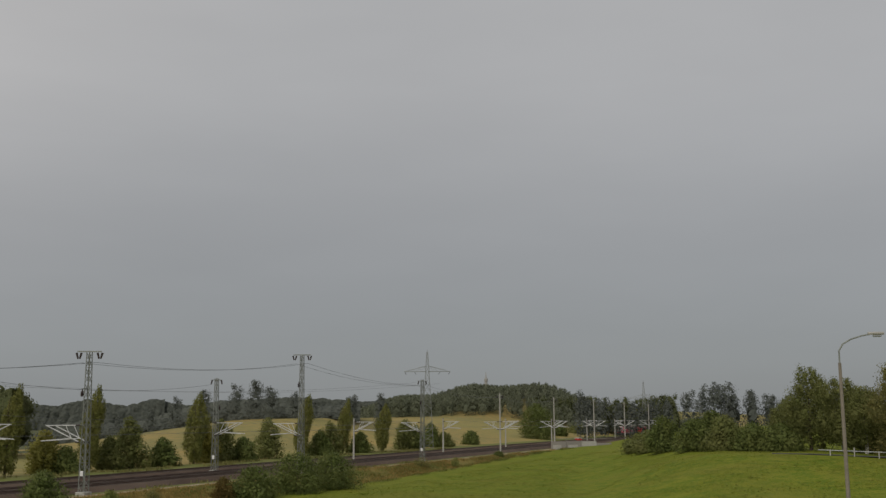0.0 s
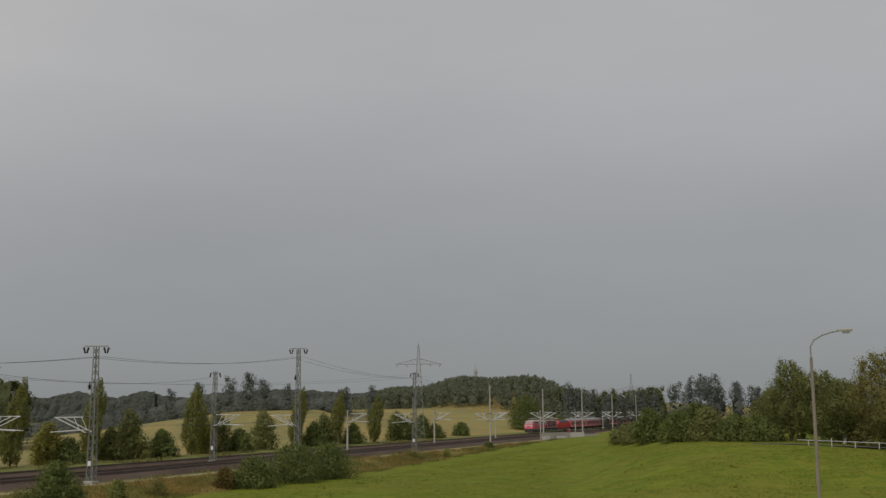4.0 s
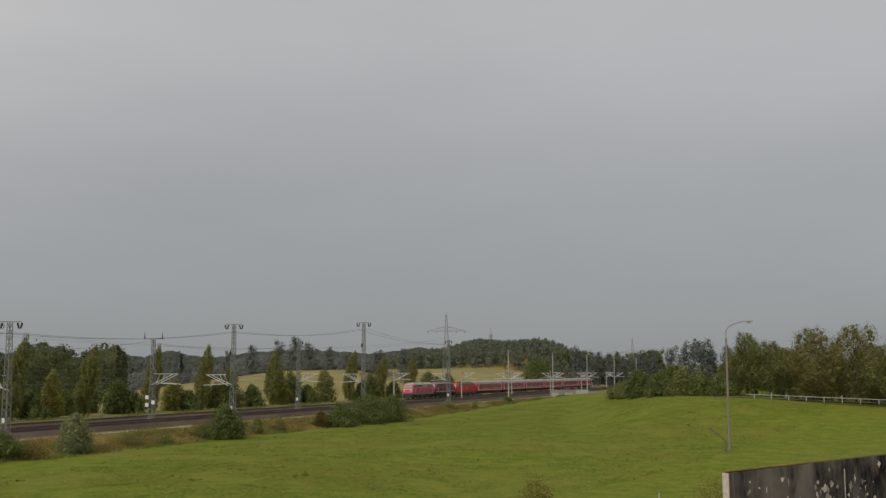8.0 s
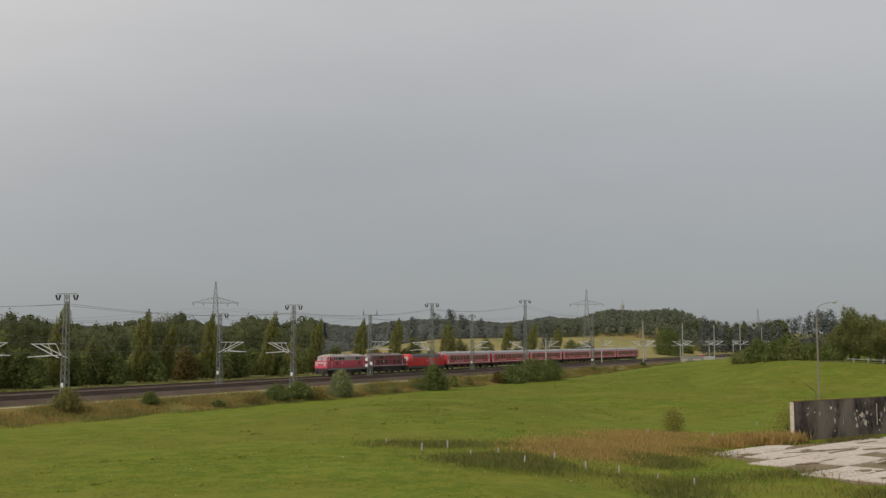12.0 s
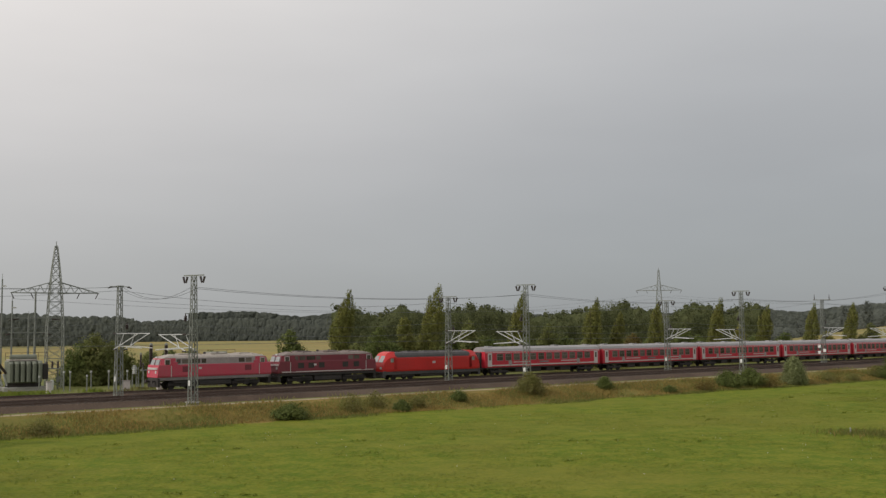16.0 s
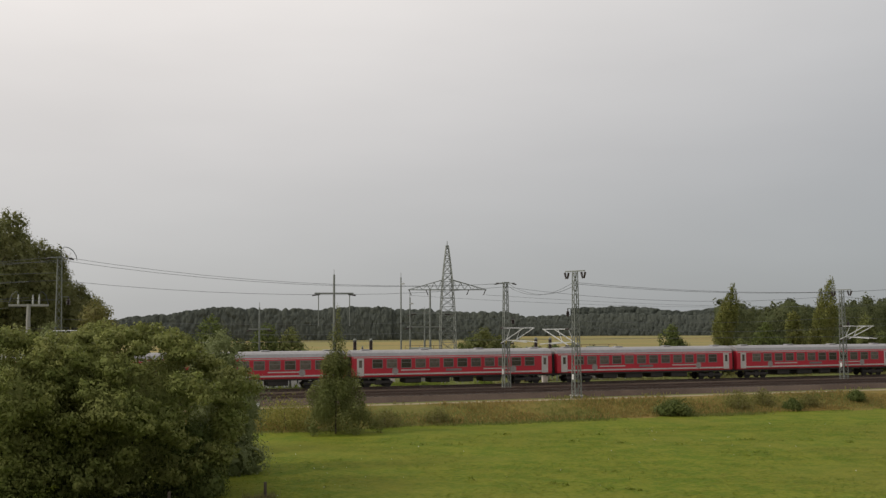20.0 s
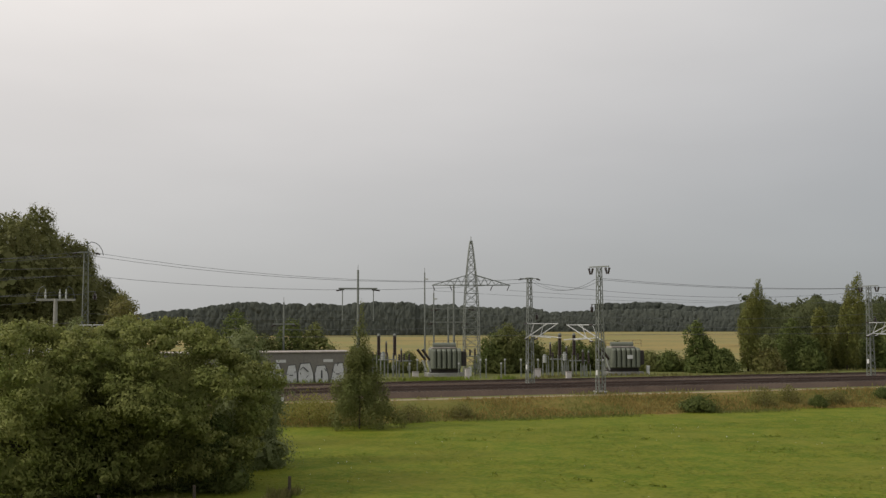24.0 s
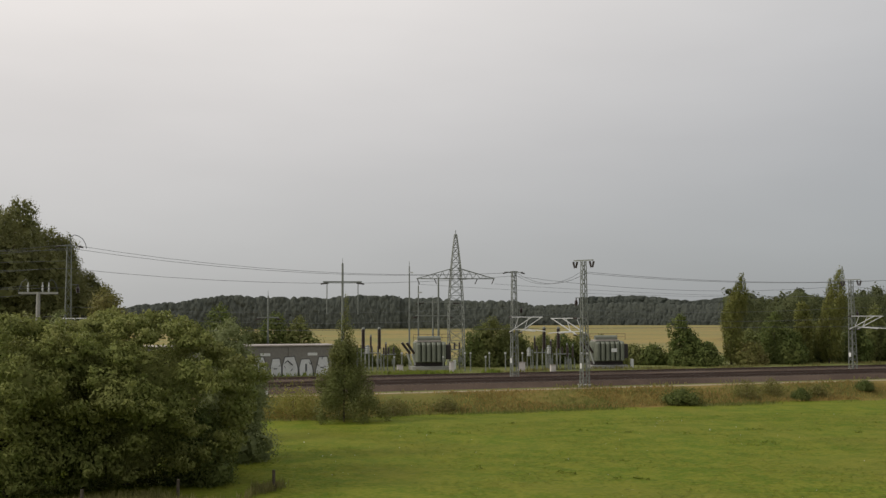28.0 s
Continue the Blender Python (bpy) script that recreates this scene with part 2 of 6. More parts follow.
    "graffiti": material("white_spray_paint", (0.74, 0.74, 0.74), 0.7, 0, (0.56, 0.56, 0.56), 1.0, 6.0, 0, 0.5),
    "spray_line": material("black_spray_paint", (0.06, 0.06, 0.065), 0.7),
    "old_wall": material("black_weathered_wall", (0.012, 0.012, 0.013), 0.95, 0, (0.150, 0.125, 0.105), 0.35, 2.4, 0.4, 0.30, shine=0.1, contrast=0.24, stretch=(1, 1, 0.45), patch=((0.190, 0.165, 0.140), 0.34, 0.62)),
    "slab": material("worn_concrete_slab", (0.62, 0.555, 0.475), 0.85, 0, (0.40, 0.33, 0.26), 0.25, 2.0, 0.3, 0.5),
    "column": material("weathered_brownish_concrete", (0.235, 0.205, 0.165), 0.85, 0, (0.165, 0.145, 0.115), 0.6, 6.0, 0.2, 0.5),
    "post": material("grey_fence_post", (0.40, 0.39, 0.36), 0.8, 0, None, 1.0, 6.0, 0.2, 0.5),
    "sign": material("white_sign_enamel", (0.78, 0.78, 0.76), 0.4),
    "forest_floor": material("bushy_forest_floor", (0.085, 0.098, 0.052), 0.95, 0, (0.11, 0.115, 0.062), 0.1, 1.0, 0.3, 0.5, shine=0.05),
    "canopy": material("forest_canopy", (0.056, 0.068, 0.032), 0.9, 0, (0.094, 0.102, 0.046), 0.22, 1.8, 1.0, 0.5, shine=0.05),
    # bluish grey copy of the canopy, with air haze painted into it
    "hazed_canopy": material("hazed_forest_canopy", (0.075, 0.083, 0.074), 0.9, 0, (0.100, 0.108, 0.090), 0.16, 1.4, 1.0, 0.5, shine=0.05),
    "asphalt": material("road_asphalt", (0.10, 0.10, 0.10), 0.85, 0, (0.07, 0.07, 0.07), 0.4, 6.0, 0.2, 0.5),
    "metal": material("zinc_rail", (0.48, 0.50, 0.50), 0.4, 0.5),
}


# ---- building helpers ----
def mesh_of(bm, name, mat):
    me = bpy.data.meshes.new(name)
    bm.to_mesh(me)
    bm.free()
    me.materials.append(mat)
    return me


def part(name, bm, mat, parent, label="", smooth=False):
    me = bm if isinstance(bm, bpy.types.Mesh) else mesh_of(bm, name, mat)
    if smooth:
        for p in me.polygons:
            p.use_smooth = True
    ob = new(name, me)
    ob.parent = parent
    if label:
        ob["label"] = label
    return ob


def thing(name, label, category, group="", kind="", at=None):
    ob = new(name)
    ob.empty_display_size = 0.3
    if at is not None:
        ob.matrix_basis = at
    return tagged(ob, label, category, group, kind)


def box(bm, x0, x1, y0, y1, z0, z1, bevel=0.0):
    v = [bm.verts.new(p) for p in ((x0, y0, z0), (x1, y0, z0), (x1, y1, z0), (x0, y1, z0), (x0, y0, z1), (x1, y0, z1), (x1, y1, z1), (x0, y1, z1))]
    fs = [bm.faces.new([v[i] for i in f]) for f in ((3, 2, 1, 0), (4, 5, 6, 7), (0, 1, 5, 4), (1, 2, 6, 5), (2, 3, 7, 6), (3, 0, 4, 7))]
    if bevel:
        bmesh.ops.bevel(bm, geom=list({e for f in fs for e in f.edges}), offset=bevel, segments=1, affect="EDGES")
    return bm


def bar(bm, p, q, r0, r1=None, seg=4):
    """A round or square bar from p to q."""
    r1 = r0 if r1 is None else r1
    p, q = Vector(p), Vector(q)
    d = (q - p).normalized()
    a = d.orthogonal().normalized() if abs(d.z) > 0.99 else d.cross(Vector((0, 0, 1))).normalized()
    b = d.cross(a)
    rings = []
    for c, r in ((p, r0), (q, r1)):
        rings.append([bm.verts.new(c + (a * math.cos(t) + b * math.sin(t)) * r) for t in [2 * math.pi * (k + 0.5) / seg for k in range(seg)]])
    for k in range(seg):
        bm.faces.new((rings[0][k], rings[0][(k + 1) % seg], rings[1][(k + 1) % seg], rings[1][k]))
    bm.faces.new(rings[0][::-1])
    bm.faces.new(rings[1])
    return bm


def lathe(bm, base, rows, seg=10):
    """Rings of (height, radius) round the upright axis at base."""
    x, y, z = base
    rings = [[bm.verts.new((x + r * math.cos(2 * math.pi * k / seg), y + r * math.sin(2 * math.pi * k / seg), z + h)) for k in range(seg)] for h, r in rows]
    for a, b in zip(rings, rings[1:]):
        for k in range(seg):
            bm.faces.new((a[k], a[(k + 1) % seg], b[(k + 1) % seg], b[k]))
    bm.faces.new(rings[0][::-1])
    bm.faces.new(rings[-1])
    return bm


def loft(bm, sections):
    """Joins closed rings of points of one length, capped at both ends."""
    rings = [[bm.verts.new(p) for p in s] for s in sections]
    n = len(rings[0])
    for a, b in zip(rings, rings[1:]):
        for k in range(n):
            bm.faces.new((a[k], a[(k + 1) % n], b[(k + 1) % n], b[k]))
    bm.faces.new(rings[0][::-1])
    bm.faces.new(rings[-1])
    bmesh.ops.recalc_face_normals(bm, faces=bm.faces)
    return bm


def tube(bm, points, radius, seg=5):
    """One bent rod through all the points."""
    pts = [Vector(p) for p in points]
    sections = []
    for i, c in enumerate(pts):
        d = (pts[min(i + 1, len(pts) - 1)] - pts[max(i - 1, 0)]).normalized()
        a = d.cross(Vector((0, 0, 1)) if abs(d.z) < 0.99 else Vector((0, 1, 0))).normalized()
        b = d.cross(a)
        sections.append([c + (a * math.cos(t) + b * math.sin(t)) * radius for t in [2 * math.pi * k / seg for k in range(seg)]])
    return loft(bm, sections)


def quads_mesh(name, mat, centre, axis_a, axis_b, normals=None):
    """Many free four-cornered pieces: centres and two half axes each."""
    n = len(centre)
    v = np.empty((n, 4, 3))
    v[:, 0], v[:, 1], v[:, 2], v[:, 3] = centre - axis_a, centre - axis_b * 0.8, centre + axis_a, centre + axis_b * 0.8
    me = bpy.data.meshes.new(name)
    me.vertices.add(n * 4)
    me.vertices.foreach_set("co", v.ravel())
    me.loops.add(n * 4)
    me.loops.foreach_set("vertex_index", np.arange(n * 4))
    me.polygons.add(n)
    me.polygons.foreach_set("loop_start", np.arange(n) * 4)
    me.polygons.foreach_set("loop_total", np.full(n, 4))
    me.update()
    if normals is not None:
        me.polygons.foreach_set("use_smooth", np.ones(n, bool))
        me.normals_split_custom_set_from_vertices(np.repeat(normals, 4, axis=0))
    me.materials.append(mat)
    return me


def unit(v):
    return v / np.maximum(np.linalg.norm(v, axis=-1, keepdims=True), 1e-9)


def leaf_mesh(name, mat, blobs, count, size, seed, hang=0.0, hollow=0.55, loose=0.12, core=0.56, ragged=0.6, k=16, lift=0.0, plate=0.0):
    """Leaves spread through rounded clumps (x, y, z, rx, ry, rz), denser to the outside, over a dense inner leaf mass."""
    rng = np.random.default_rng(seed)
    blobs = np.array(blobs, float)
    vol = (blobs[:, 3] * blobs[:, 4] + blobs[:, 4] * blobs[:, 5] + blobs[:, 3] * blobs[:, 5])
    pick = rng.choice(len(blobs), count, p=vol / vol.sum())
    d = unit(rng.normal(size=(count, 3)))
    r = hollow + (1.06 - hollow) * rng.random(count) ** 0.6
    c = blobs[pick, :3] + d * r[:, None] * blobs[pick, 3:] + rng.normal(size=(count, 3)) * blobs[pick, 3:4] * loose
    nrm = unit(d + rng.normal(size=(count, 3)) * ragged)
    a = unit(np.cross(nrm, rng.normal(size=(count, 3))))
    if hang:
        a = unit(a + np.array([0, 0, -hang]))
    b = unit(np.cross(nrm, a))
    s = size * rng.uniform(0.6, 1.35, count)[:, None]
    soft = unit((d * 0.9 + nrm * 0.45) * (1 - lift) + np.array([0, 0, 0.30 + lift]))
    a, b = a * s, b * s * 0.62
    if core:
        q = np.repeat(np.arange(len(blobs)), k)
        i = np.tile(np.arange(k) + 0.5, len(blobs))
        ph = np.arccos(1 - 2 * i / k)
        th = i * 2.39996 + rng.uniform(0, 6.28, len(q))
        d2 = np.column_stack([np.cos(th) * np.sin(ph), np.sin(th) * np.sin(ph), np.cos(ph)])
        c2 = blobs[q, :3] + d2 * core * blobs[q, 3:]
        n2 = unit(d2 / blobs[q, 3:] + 1e-6)
        u2 = unit(np.cross(n2, np.array([0.31, 0.22, 0.92]) + rng.normal(size=(len(q), 3)) * 0.1))
        v2 = np.cross(n2, u2)
        mean_r = blobs[q, 3:].mean(axis=1)
        w2 = (plate * mean_r if plate else np.minimum(0.24 * mean_r, size * 2.2))[:, None]
        c, a, b = np.vstack([c, c2]), np.vstack([a, u2 * w2]), np.vstack([b, v2 * w2])
        soft = np.vstack([soft, unit(n2 * (1 - lift) + np.array([0, 0, 0.3 + lift]))])
    return quads_mesh(name, mat, c, a, b, soft)


# ---- the line of the railway: s along it to the right, o from the far track towards the meadow ----
ALONG, ACROSS, START = Vector((0.9418, 0.3362, 0)), Vector((0.3362, -0.9418, 0)), Vector((0, 130, 0))
LINE = math.degrees(math.atan2(0.3362, 0.9418))
MEADOW, YARD = -2.3, -4.12         # the yard by the old wall lies lower


def rail_point(s, o, z=0.0):
    return START + ALONG * s + ACROSS * o + Vector((0, 0, z))


def bearing(az, dist, z=0.0):
    """A place at a bearing from the origin (degrees, left positive)."""
    a = radians(az)
    return Vector((-math.sin(a) * dist, math.cos(a) * dist, z))


def smooth(a, b, x):
    t = min(1.0, max(0.0, (x - a) / (b - a)))
    return t * t * (3 - 2 * t)


def land(x, y):
    """Height of the ground."""
    p = Vector((x, y, 0)) - START
    o, s = p.dot(ACROSS), p.dot(ALONG)
    z = -0.75 + (-0.35 + 0.75) * smooth(-3.0, -6.0, o)
    z += (MEADOW + 0.75) * smooth(19.5, 26.5, o)
    d = math.hypot(x, y)
    az = math.degrees(math.atan2(-x, y))
    right = smooth(-34, -44, az) * (1 - smooth(-100, -130, az))
    if o < -10:
        right *= smooth(-10, -70, o)
        far = smooth(-46, -50, az)
        z += right * 8.5 * smooth(300 + 80 * far, 460 + 140 * far, d)
        hill = (0.60 + 0.36 * math.exp(-((az + 53.2) / 4.4) ** 2)) * smooth(-44.0, -53.4, az)
        z += right * 11.3 * hill * smooth(600, 690, d)
    if o > 26:
        end = smooth(-56.2, -60.6, az)
        z += 2.2 * smooth(250, 400, d) * smooth(-38, -50, az) * (1 - end)
        z += (4.3 - 1.4 * smooth(-63, -69, az)) * end * smooth(200, 265, d)
        z += (YARD - MEADOW) * smooth(-46, -55, az) * smooth(54, 82, d) * (1 - smooth(150, 215, d))
        z += 0.09 * noise.noise(Vector((x * 0.03, y * 0.03, 0))) * smooth(24, 44, math.hypot(x - 96, y - 38))
    return z


def yard_place(x, y):
    """Places towards the lower yard lie farther out."""
    k = 1 + 0.2 * smooth(-46, -55, math.degrees(math.atan2(-x, y)))
    return x * k, y * k


def build_ground():
    os_ = [-4200, -2500, -1500, -1000, -820] + list(range(-760, -100, 20)) + [-90, -70, -50, -35, -22, -14, -10, -6, -4.5, -3, 0, 6, 12, 18, 19.5, 20.5, 21.5, 22.5, 23.5, 24.5, 25.2, 25.9, 26.6, 27.3, 28, 29, 31, 35] + list(range(40, 160, 6)) + [170, 200, 260, 400, 800, 2000, 4200]
    ss = [-4200, -2500, -1200, -700, -450] + list(range(-320, -80, 20)) + list(range(-80, 330, 3)) + list(range(340, 1000, 20)) + [1050, 1200, 1600, 2500, 4200]
    verts, faces, mats = [], [], []
    for s in ss:
        for o in os_:
            p = rail_point(s, o)
            verts.append((p.x, p.y, land(p.x, p.y)))
    n = len(os_)
    for i in range(len(ss) - 1):
        for j in range(n - 1):
            faces.append((i * n + j, i * n + j + 1, (i + 1) * n + j + 1, (i + 1) * n + j))
            o, s = (os_[j] + os_[j + 1]) / 2, (ss[i] + ss[i + 1]) / 2
            if o > 26 + 1.9 * noise.noise(Vector((s * 0.06, 3.3, 0))) + 0.9 * noise.noise(Vector((s * 0.3, 7.7, o))):
                k = 0
            elif o > 19.5:
                k = 1
            elif o > 16:
                k = 3
            elif o > (-17 if s > 140 else -60):
                k = 4
            else:
                k = 2
            c = rail_point(s, o)
            dist, az = math.hypot(c.x, c.y), math.degrees(math.atan2(-c.x, c.y))
            if o < -60 and (dist > (940 if -15 < az < -3.2 else 735) or dist > 628 and -66 < az < -44 or dist > 335 and -35 < az < -14.6):
                k = 5
            mats.append(k)
    me = bpy.data.meshes.new("ground")
    me.from_pydata(verts, [], faces)
    for k in ("meadow", "verge", "field", "path", "yard", "forest_floor"):
        me.materials.append(M[k])
    me.polygons.foreach_set("material_index", mats)
    me.polygons.foreach_set("use_smooth", [True] * len(faces))
    me.update()
    tagged(new("ground", me), "flat green meadow, dry grass verge and stubble fields", "ground", kind="structure")


build_ground()


# ---- railway: beds, rails, sleepers ----
def build_track(o, s0=-330, s1=640):
    bed = thing("track", "straight railway track on dark brown stone ballast", "railway track", "parallel railway tracks", "structure", Matrix.Translation(rail_point(0, o)) @ pose(0, 0, 0, 0, 0, LINE))
    bm = bmesh.new()
    prof = [(-2.9, -0.78), (-1.75, -0.22), (1.75, -0.22), (2.9, -0.78)]
    loft(bm, [[(s, y, z) for y, z in prof] for s in (s0, -60, 60, 200, 500, s1)])
    part("ballast_bed", bm, M["ballast"], bed)
    for side in (-0.75, 0.75):
        bm = bmesh.new()
        prof = [(-0.07, -0.17), (-0.07, -0.14), (-0.012, -0.11), (-0.012, -0.04), (-0.036, -0.03), (-0.036, 0), (0.036, 0), (0.036, -0.03), (0.012, -0.04), (0.012, -0.11), (0.07, -0.14), (0.07, -0.17)]
        loft(bm, [[(s, side + y, z) for y, z in prof] for s in (s0, s1)])
        part("rail", bm, M["rail"], bed)
    bm = bmesh.new()
    s = -80.0
    while s < 330:
        box(bm, s - 0.13, s + 0.13, -1.3, 1.3, -0.30, -0.165)
        s += 0.65
    ob = part("sleepers", bm, M["sleeper"], bed)
    ob["kind"] = "stuff"


for offset in (0.0, 9.0, 13.5):
    build_track(offset)


# ---- masts of the overhead line ----
def lattice(parent, height, w0, w1, panels, leg=0.068, brace=0.033, mat="steel"):
    corners = ((-1, -1), (1, -1), (1, 1), (-1, 1))

    def at(k, z):
        w = (w0 + (w1 - w0) * z / height) / 2
        return (corners[k][0] * w, corners[k][1] * w, z)
    for k in range(4):
        part("leg", bar(bmesh.new(), at(k, 0), at(k, height), leg, leg * 0.8), M[mat], parent)
    for k in range(4):
        for i in range(panels):
            z0, z1 = height * i / panels, height * (i + 1) / panels
            a, b = (k, (k + 1) % 4) if i % 2 else ((k + 1) % 4, k)
            part("brace", bar(bmesh.new(), at(a, z0), at(b, z1), brace), M[mat], parent)
            if i % 3 == 0:
                part("brace", bar(bmesh.new(), at(k, z1), at((k + 1) % 4, z1), brace), M[mat], parent)


def hanging_insulator(parent, x, y, z, drop=0.75):
    bm = bmesh.new()
    lathe(bm, (x, y, z - drop), [(0, 0.05), (0.05, 0.20), (0.13, 0.12), (0.2, 0.24), (0.28, 0.12), (0.36, 0.24), (0.44, 0.12), (0.52, 0.20), (0.6, 0.07), (drop, 0.05)], 8)
    part("insulator", bm, M["insulator"], parent)


def cantilever(parent, sign, x, reach=3.3, z=5.6, r=0.06, swing=0.5):
    """Tubular bracket that carries the contact wire, swung along the line; sign: side to which it reaches."""
    def at(y, h):
        return (x - sign * swing * max(0.0, y - 0.25), sign * y, z + h)
    c = part("cantilever", bar(bmesh.new(), at(0.25, 0), at(reach, 1.75), r, seg=6), M["tube"], parent, "pale aluminium cantilever tube")
    part("top_tube", bar(bmesh.new(), at(0.25, 1.8), at(reach + 0.15, 1.78), r * 0.8, seg=6), M["tube"], c)
    part("steady_tube", bar(bmesh.new(), at(0.9, 0.4), at(reach + 0.5, 0.15), r * 0.85, seg=6), M["tube"], c)
    part("strut", bar(bmesh.new(), at(1.0, 0.42), at(1.55, 1.76), r * 0.65, seg=6), M["tube"], c)
    for h in (0, 1.8):
        part("insulator", bar(bmesh.new(), at(0.2, h), at(0.62, h), 0.08, seg=8), M["insulator"], c)


def lattice_mast(name, label, height, sign, top, drop_side, signs=False):
    m = thing(name, label, "mast", "masts of the overhead line")
    lattice(m, height, 0.78, 0.42, 18)
    part("foundation", box(bmesh.new(), -0.62, 0.62, -0.62, 0.62, -0.9, 0.32, 0.05), M["concrete"], m, "pale concrete foundation block")
    if top == "arm":
        bm = bar(bmesh.new(), (-0.57, 1.17, height + 0.06), (0.57, -1.17, height + 0.06), 0.09)
        part("crossarm", bm, M["steel"], m)
        for f in (-1.0, 1.0):
            for e in (-0.26, 0.26):
                part("insulator", bar(bmesh.new(), (-0.49 * (f + e * 0.9), 1.01 * (f + e * 0.9), height - 0.08), (-0.49 * (f + e * 0.3), 1.01 * (f + e * 0.3), height - 0.74), 0.13, 0.09, 8), M["insulator"], m)
    elif top == "flat":
        bm = box(bmesh.new(), -0.35, 0.35, -0.35, 0.35, height, height + 0.16)
        bar(bm, (-1.2, 0, height + 0.05), (1.2, 0, height + 0.05), 0.045, seg=6)
        part("crossarm", bm, M["steel"], m)
        for x in (-0.9, 0.9):
            part("insulator", bar(bmesh.new(), (x, 0, height), (x * 1.55, 0, height - 0.12), 0.09, 0.07, 8), M["insulator"], m)
    elif top == "short":
        part("crossarm", bar(bmesh.new(), (-0.30, 0.62, height - 0.3), (0.30, -0.62, height - 0.3), 0.07), M["steel"], m)
        for f in (-1.0, 1.0):
            part("insulator", bar(bmesh.new(), (-0.30 * f, 0.62 * f, height - 0.3), (-0.36 * f, 0.74 * f, height - 0.95), 0.13, 0.10, 8), M["insulator"], m)
    elif top == "switch":
        bm = bar(bmesh.new(), (-0.75, 1.5, height), (0.75, -1.5, height), 0.09)
        part("crossarm", bm, M["steel"], m)
        for y in (-1.25, 1.25):
            bm = lathe(bmesh.new(), (-0.5 * y, y, height), [(0, 0.07), (0.2, 0.11), (0.3, 0.06), (0.5, 0.10), (0.6, 0.05), (1.1, 0.03)], 8)
            part("insulator", bm, M["insulator"], m)
    # lower bracket with its insulator
    bm = bar(bmesh.new(), (0, 0, height - 4.0), (drop_side * 1.0, 0, height - 4.0), 0.05)
    part("bracket", bm, M["steel"], m)
    hanging_insulator(m, drop_side * 0.92, 0, height - 4.0, 0.85)
    for x in (-0.75, 0.55):
        cantilever(m, sign, x)
        part("arm_bracket", bar(bmesh.new(), (0, sign * 0.25, 5.6 + x * 0.2), (x, sign * 0.25, 5.6), 0.04), M["steel"], m)
        part("arm_bracket", bar(bmesh.new(), (0, sign * 0.25, 7.4), (x, sign * 0.25, 7.4), 0.04), M["steel"], m)
    if signs:
        for y, z in ((-0.55, 2.6), (0.62, 3.4), (0.62, 2.2)):
            part("sign_plate", box(bmesh.new(), -0.5, -0.46, y - 0.3, y + 0.3, z, z + 0.6), M["sign"], m, "small white sign plate")
    else:
        part("sign_plate", box(bmesh.new(), -0.45, -0.42, -0.2, 0.2, 2.0, 2.55), M["sign"], m, "small white sign plate")
    return m


def concrete_mast(name, label, height, sides):
    m = thing(name, label, "mast", "masts of the overhead line")
    part("post", lathe(bmesh.new(), (0, 0, 0), [(-0.6, 0.21), (height, 0.14)], 10), M["concrete"], m)
    for sign in sides:
        for x in (-0.5, 0.5):
            cantilever(m, sign, x, 3.2, 5.6)
    part("cap", box(bmesh.new(), -0.16, 0.16, -0.16, 0.16, height, height + 0.1), M["steel"], m)
    if height > 9:
        bm = box(bmesh.new(), -0.05, 0.05, -0.7, 0.7, height - 0.6, height - 0.5)
        part("crossarm", bm, M["steel"], m)
        for y in (-0.65, 0.65):
            hanging_insulator(m, 0, y, height - 0.55, 0.6)
    return m


def mast_pose(s, o, z):
    return Matrix.Translation(rail_point(s, o, z)) @ pose(0, 0, 0, 0, 0, LINE)


NEAR_O, FAR_O = 17.5, 4.2
near_s = [8.4 + 48.8 * k for k in range(11)]       # along the line
far_s = [5.8 + 48.8 * k for k in range(11)]
near_mast = lattice_mast("lattice_mast", "grey galvanised lattice mast with crossarm beside the near track", 13.6, 1, "arm", -1)
near_mast.matrix_basis = mast_pose(near_s[0], NEAR_O, -0.75)
for k in (1, 2):
    copy_thing(near_mast, mast_pose(near_s[k], NEAR_O, -0.75))
for k, high, top in ((3, 15.3, "arm"), (4, 17.6, "arm"), (5, 15.6, "short")):
    m = lattice_mast("lattice_mast", "tall grey lattice mast with crossarm beside the near track" if top == "arm" else "grey lattice mast with two small insulators at its top", high, 1, top, -1)
    m.matrix_basis = mast_pose(near_s[k], NEAR_O, -0.75)
far_mast = lattice_mast("lattice_mast", "grey galvanised lattice mast with flat crossarm between the tracks", 12.7, -1, "flat", 1)
far_mast.matrix_basis = mast_pose(far_s[0], FAR_O, -0.6)
far_arm = lattice_mast("lattice_mast", "grey lattice mast with hanging insulators between the tracks", 12.2, -1, "arm", 1)
far_arm.matrix_basis = mast_pose(far_s[1], FAR_O, -0.6)
copy_thing(far_arm, mast_pose(far_s[2], FAR_O, -0.6))
switch_mast = lattice_mast("lattice_mast", "grey lattice mast with switch posts and white sign plates", 13.0, -1, "switch", 1, True)
switch_mast.matrix_basis = mast_pose(far_s[3], FAR_O, -0.6)
slim = lattice_mast("lattice_mast", "slim grey lattice mast between the tracks", 14.2, -1, "short", 1)
slim.matrix_basis = mast_pose(far_s[4], FAR_O, -0.6)
post_far = concrete_mast("concrete_mast", "slender pale concrete mast with one cantilever", 8.0, (-1,))
post_far.matrix_basis = mast_pose(far_s[5], FAR_O, -0.6)
copy_thing(post_far, mast_pose(far_s[6], FAR_O, -0.6))
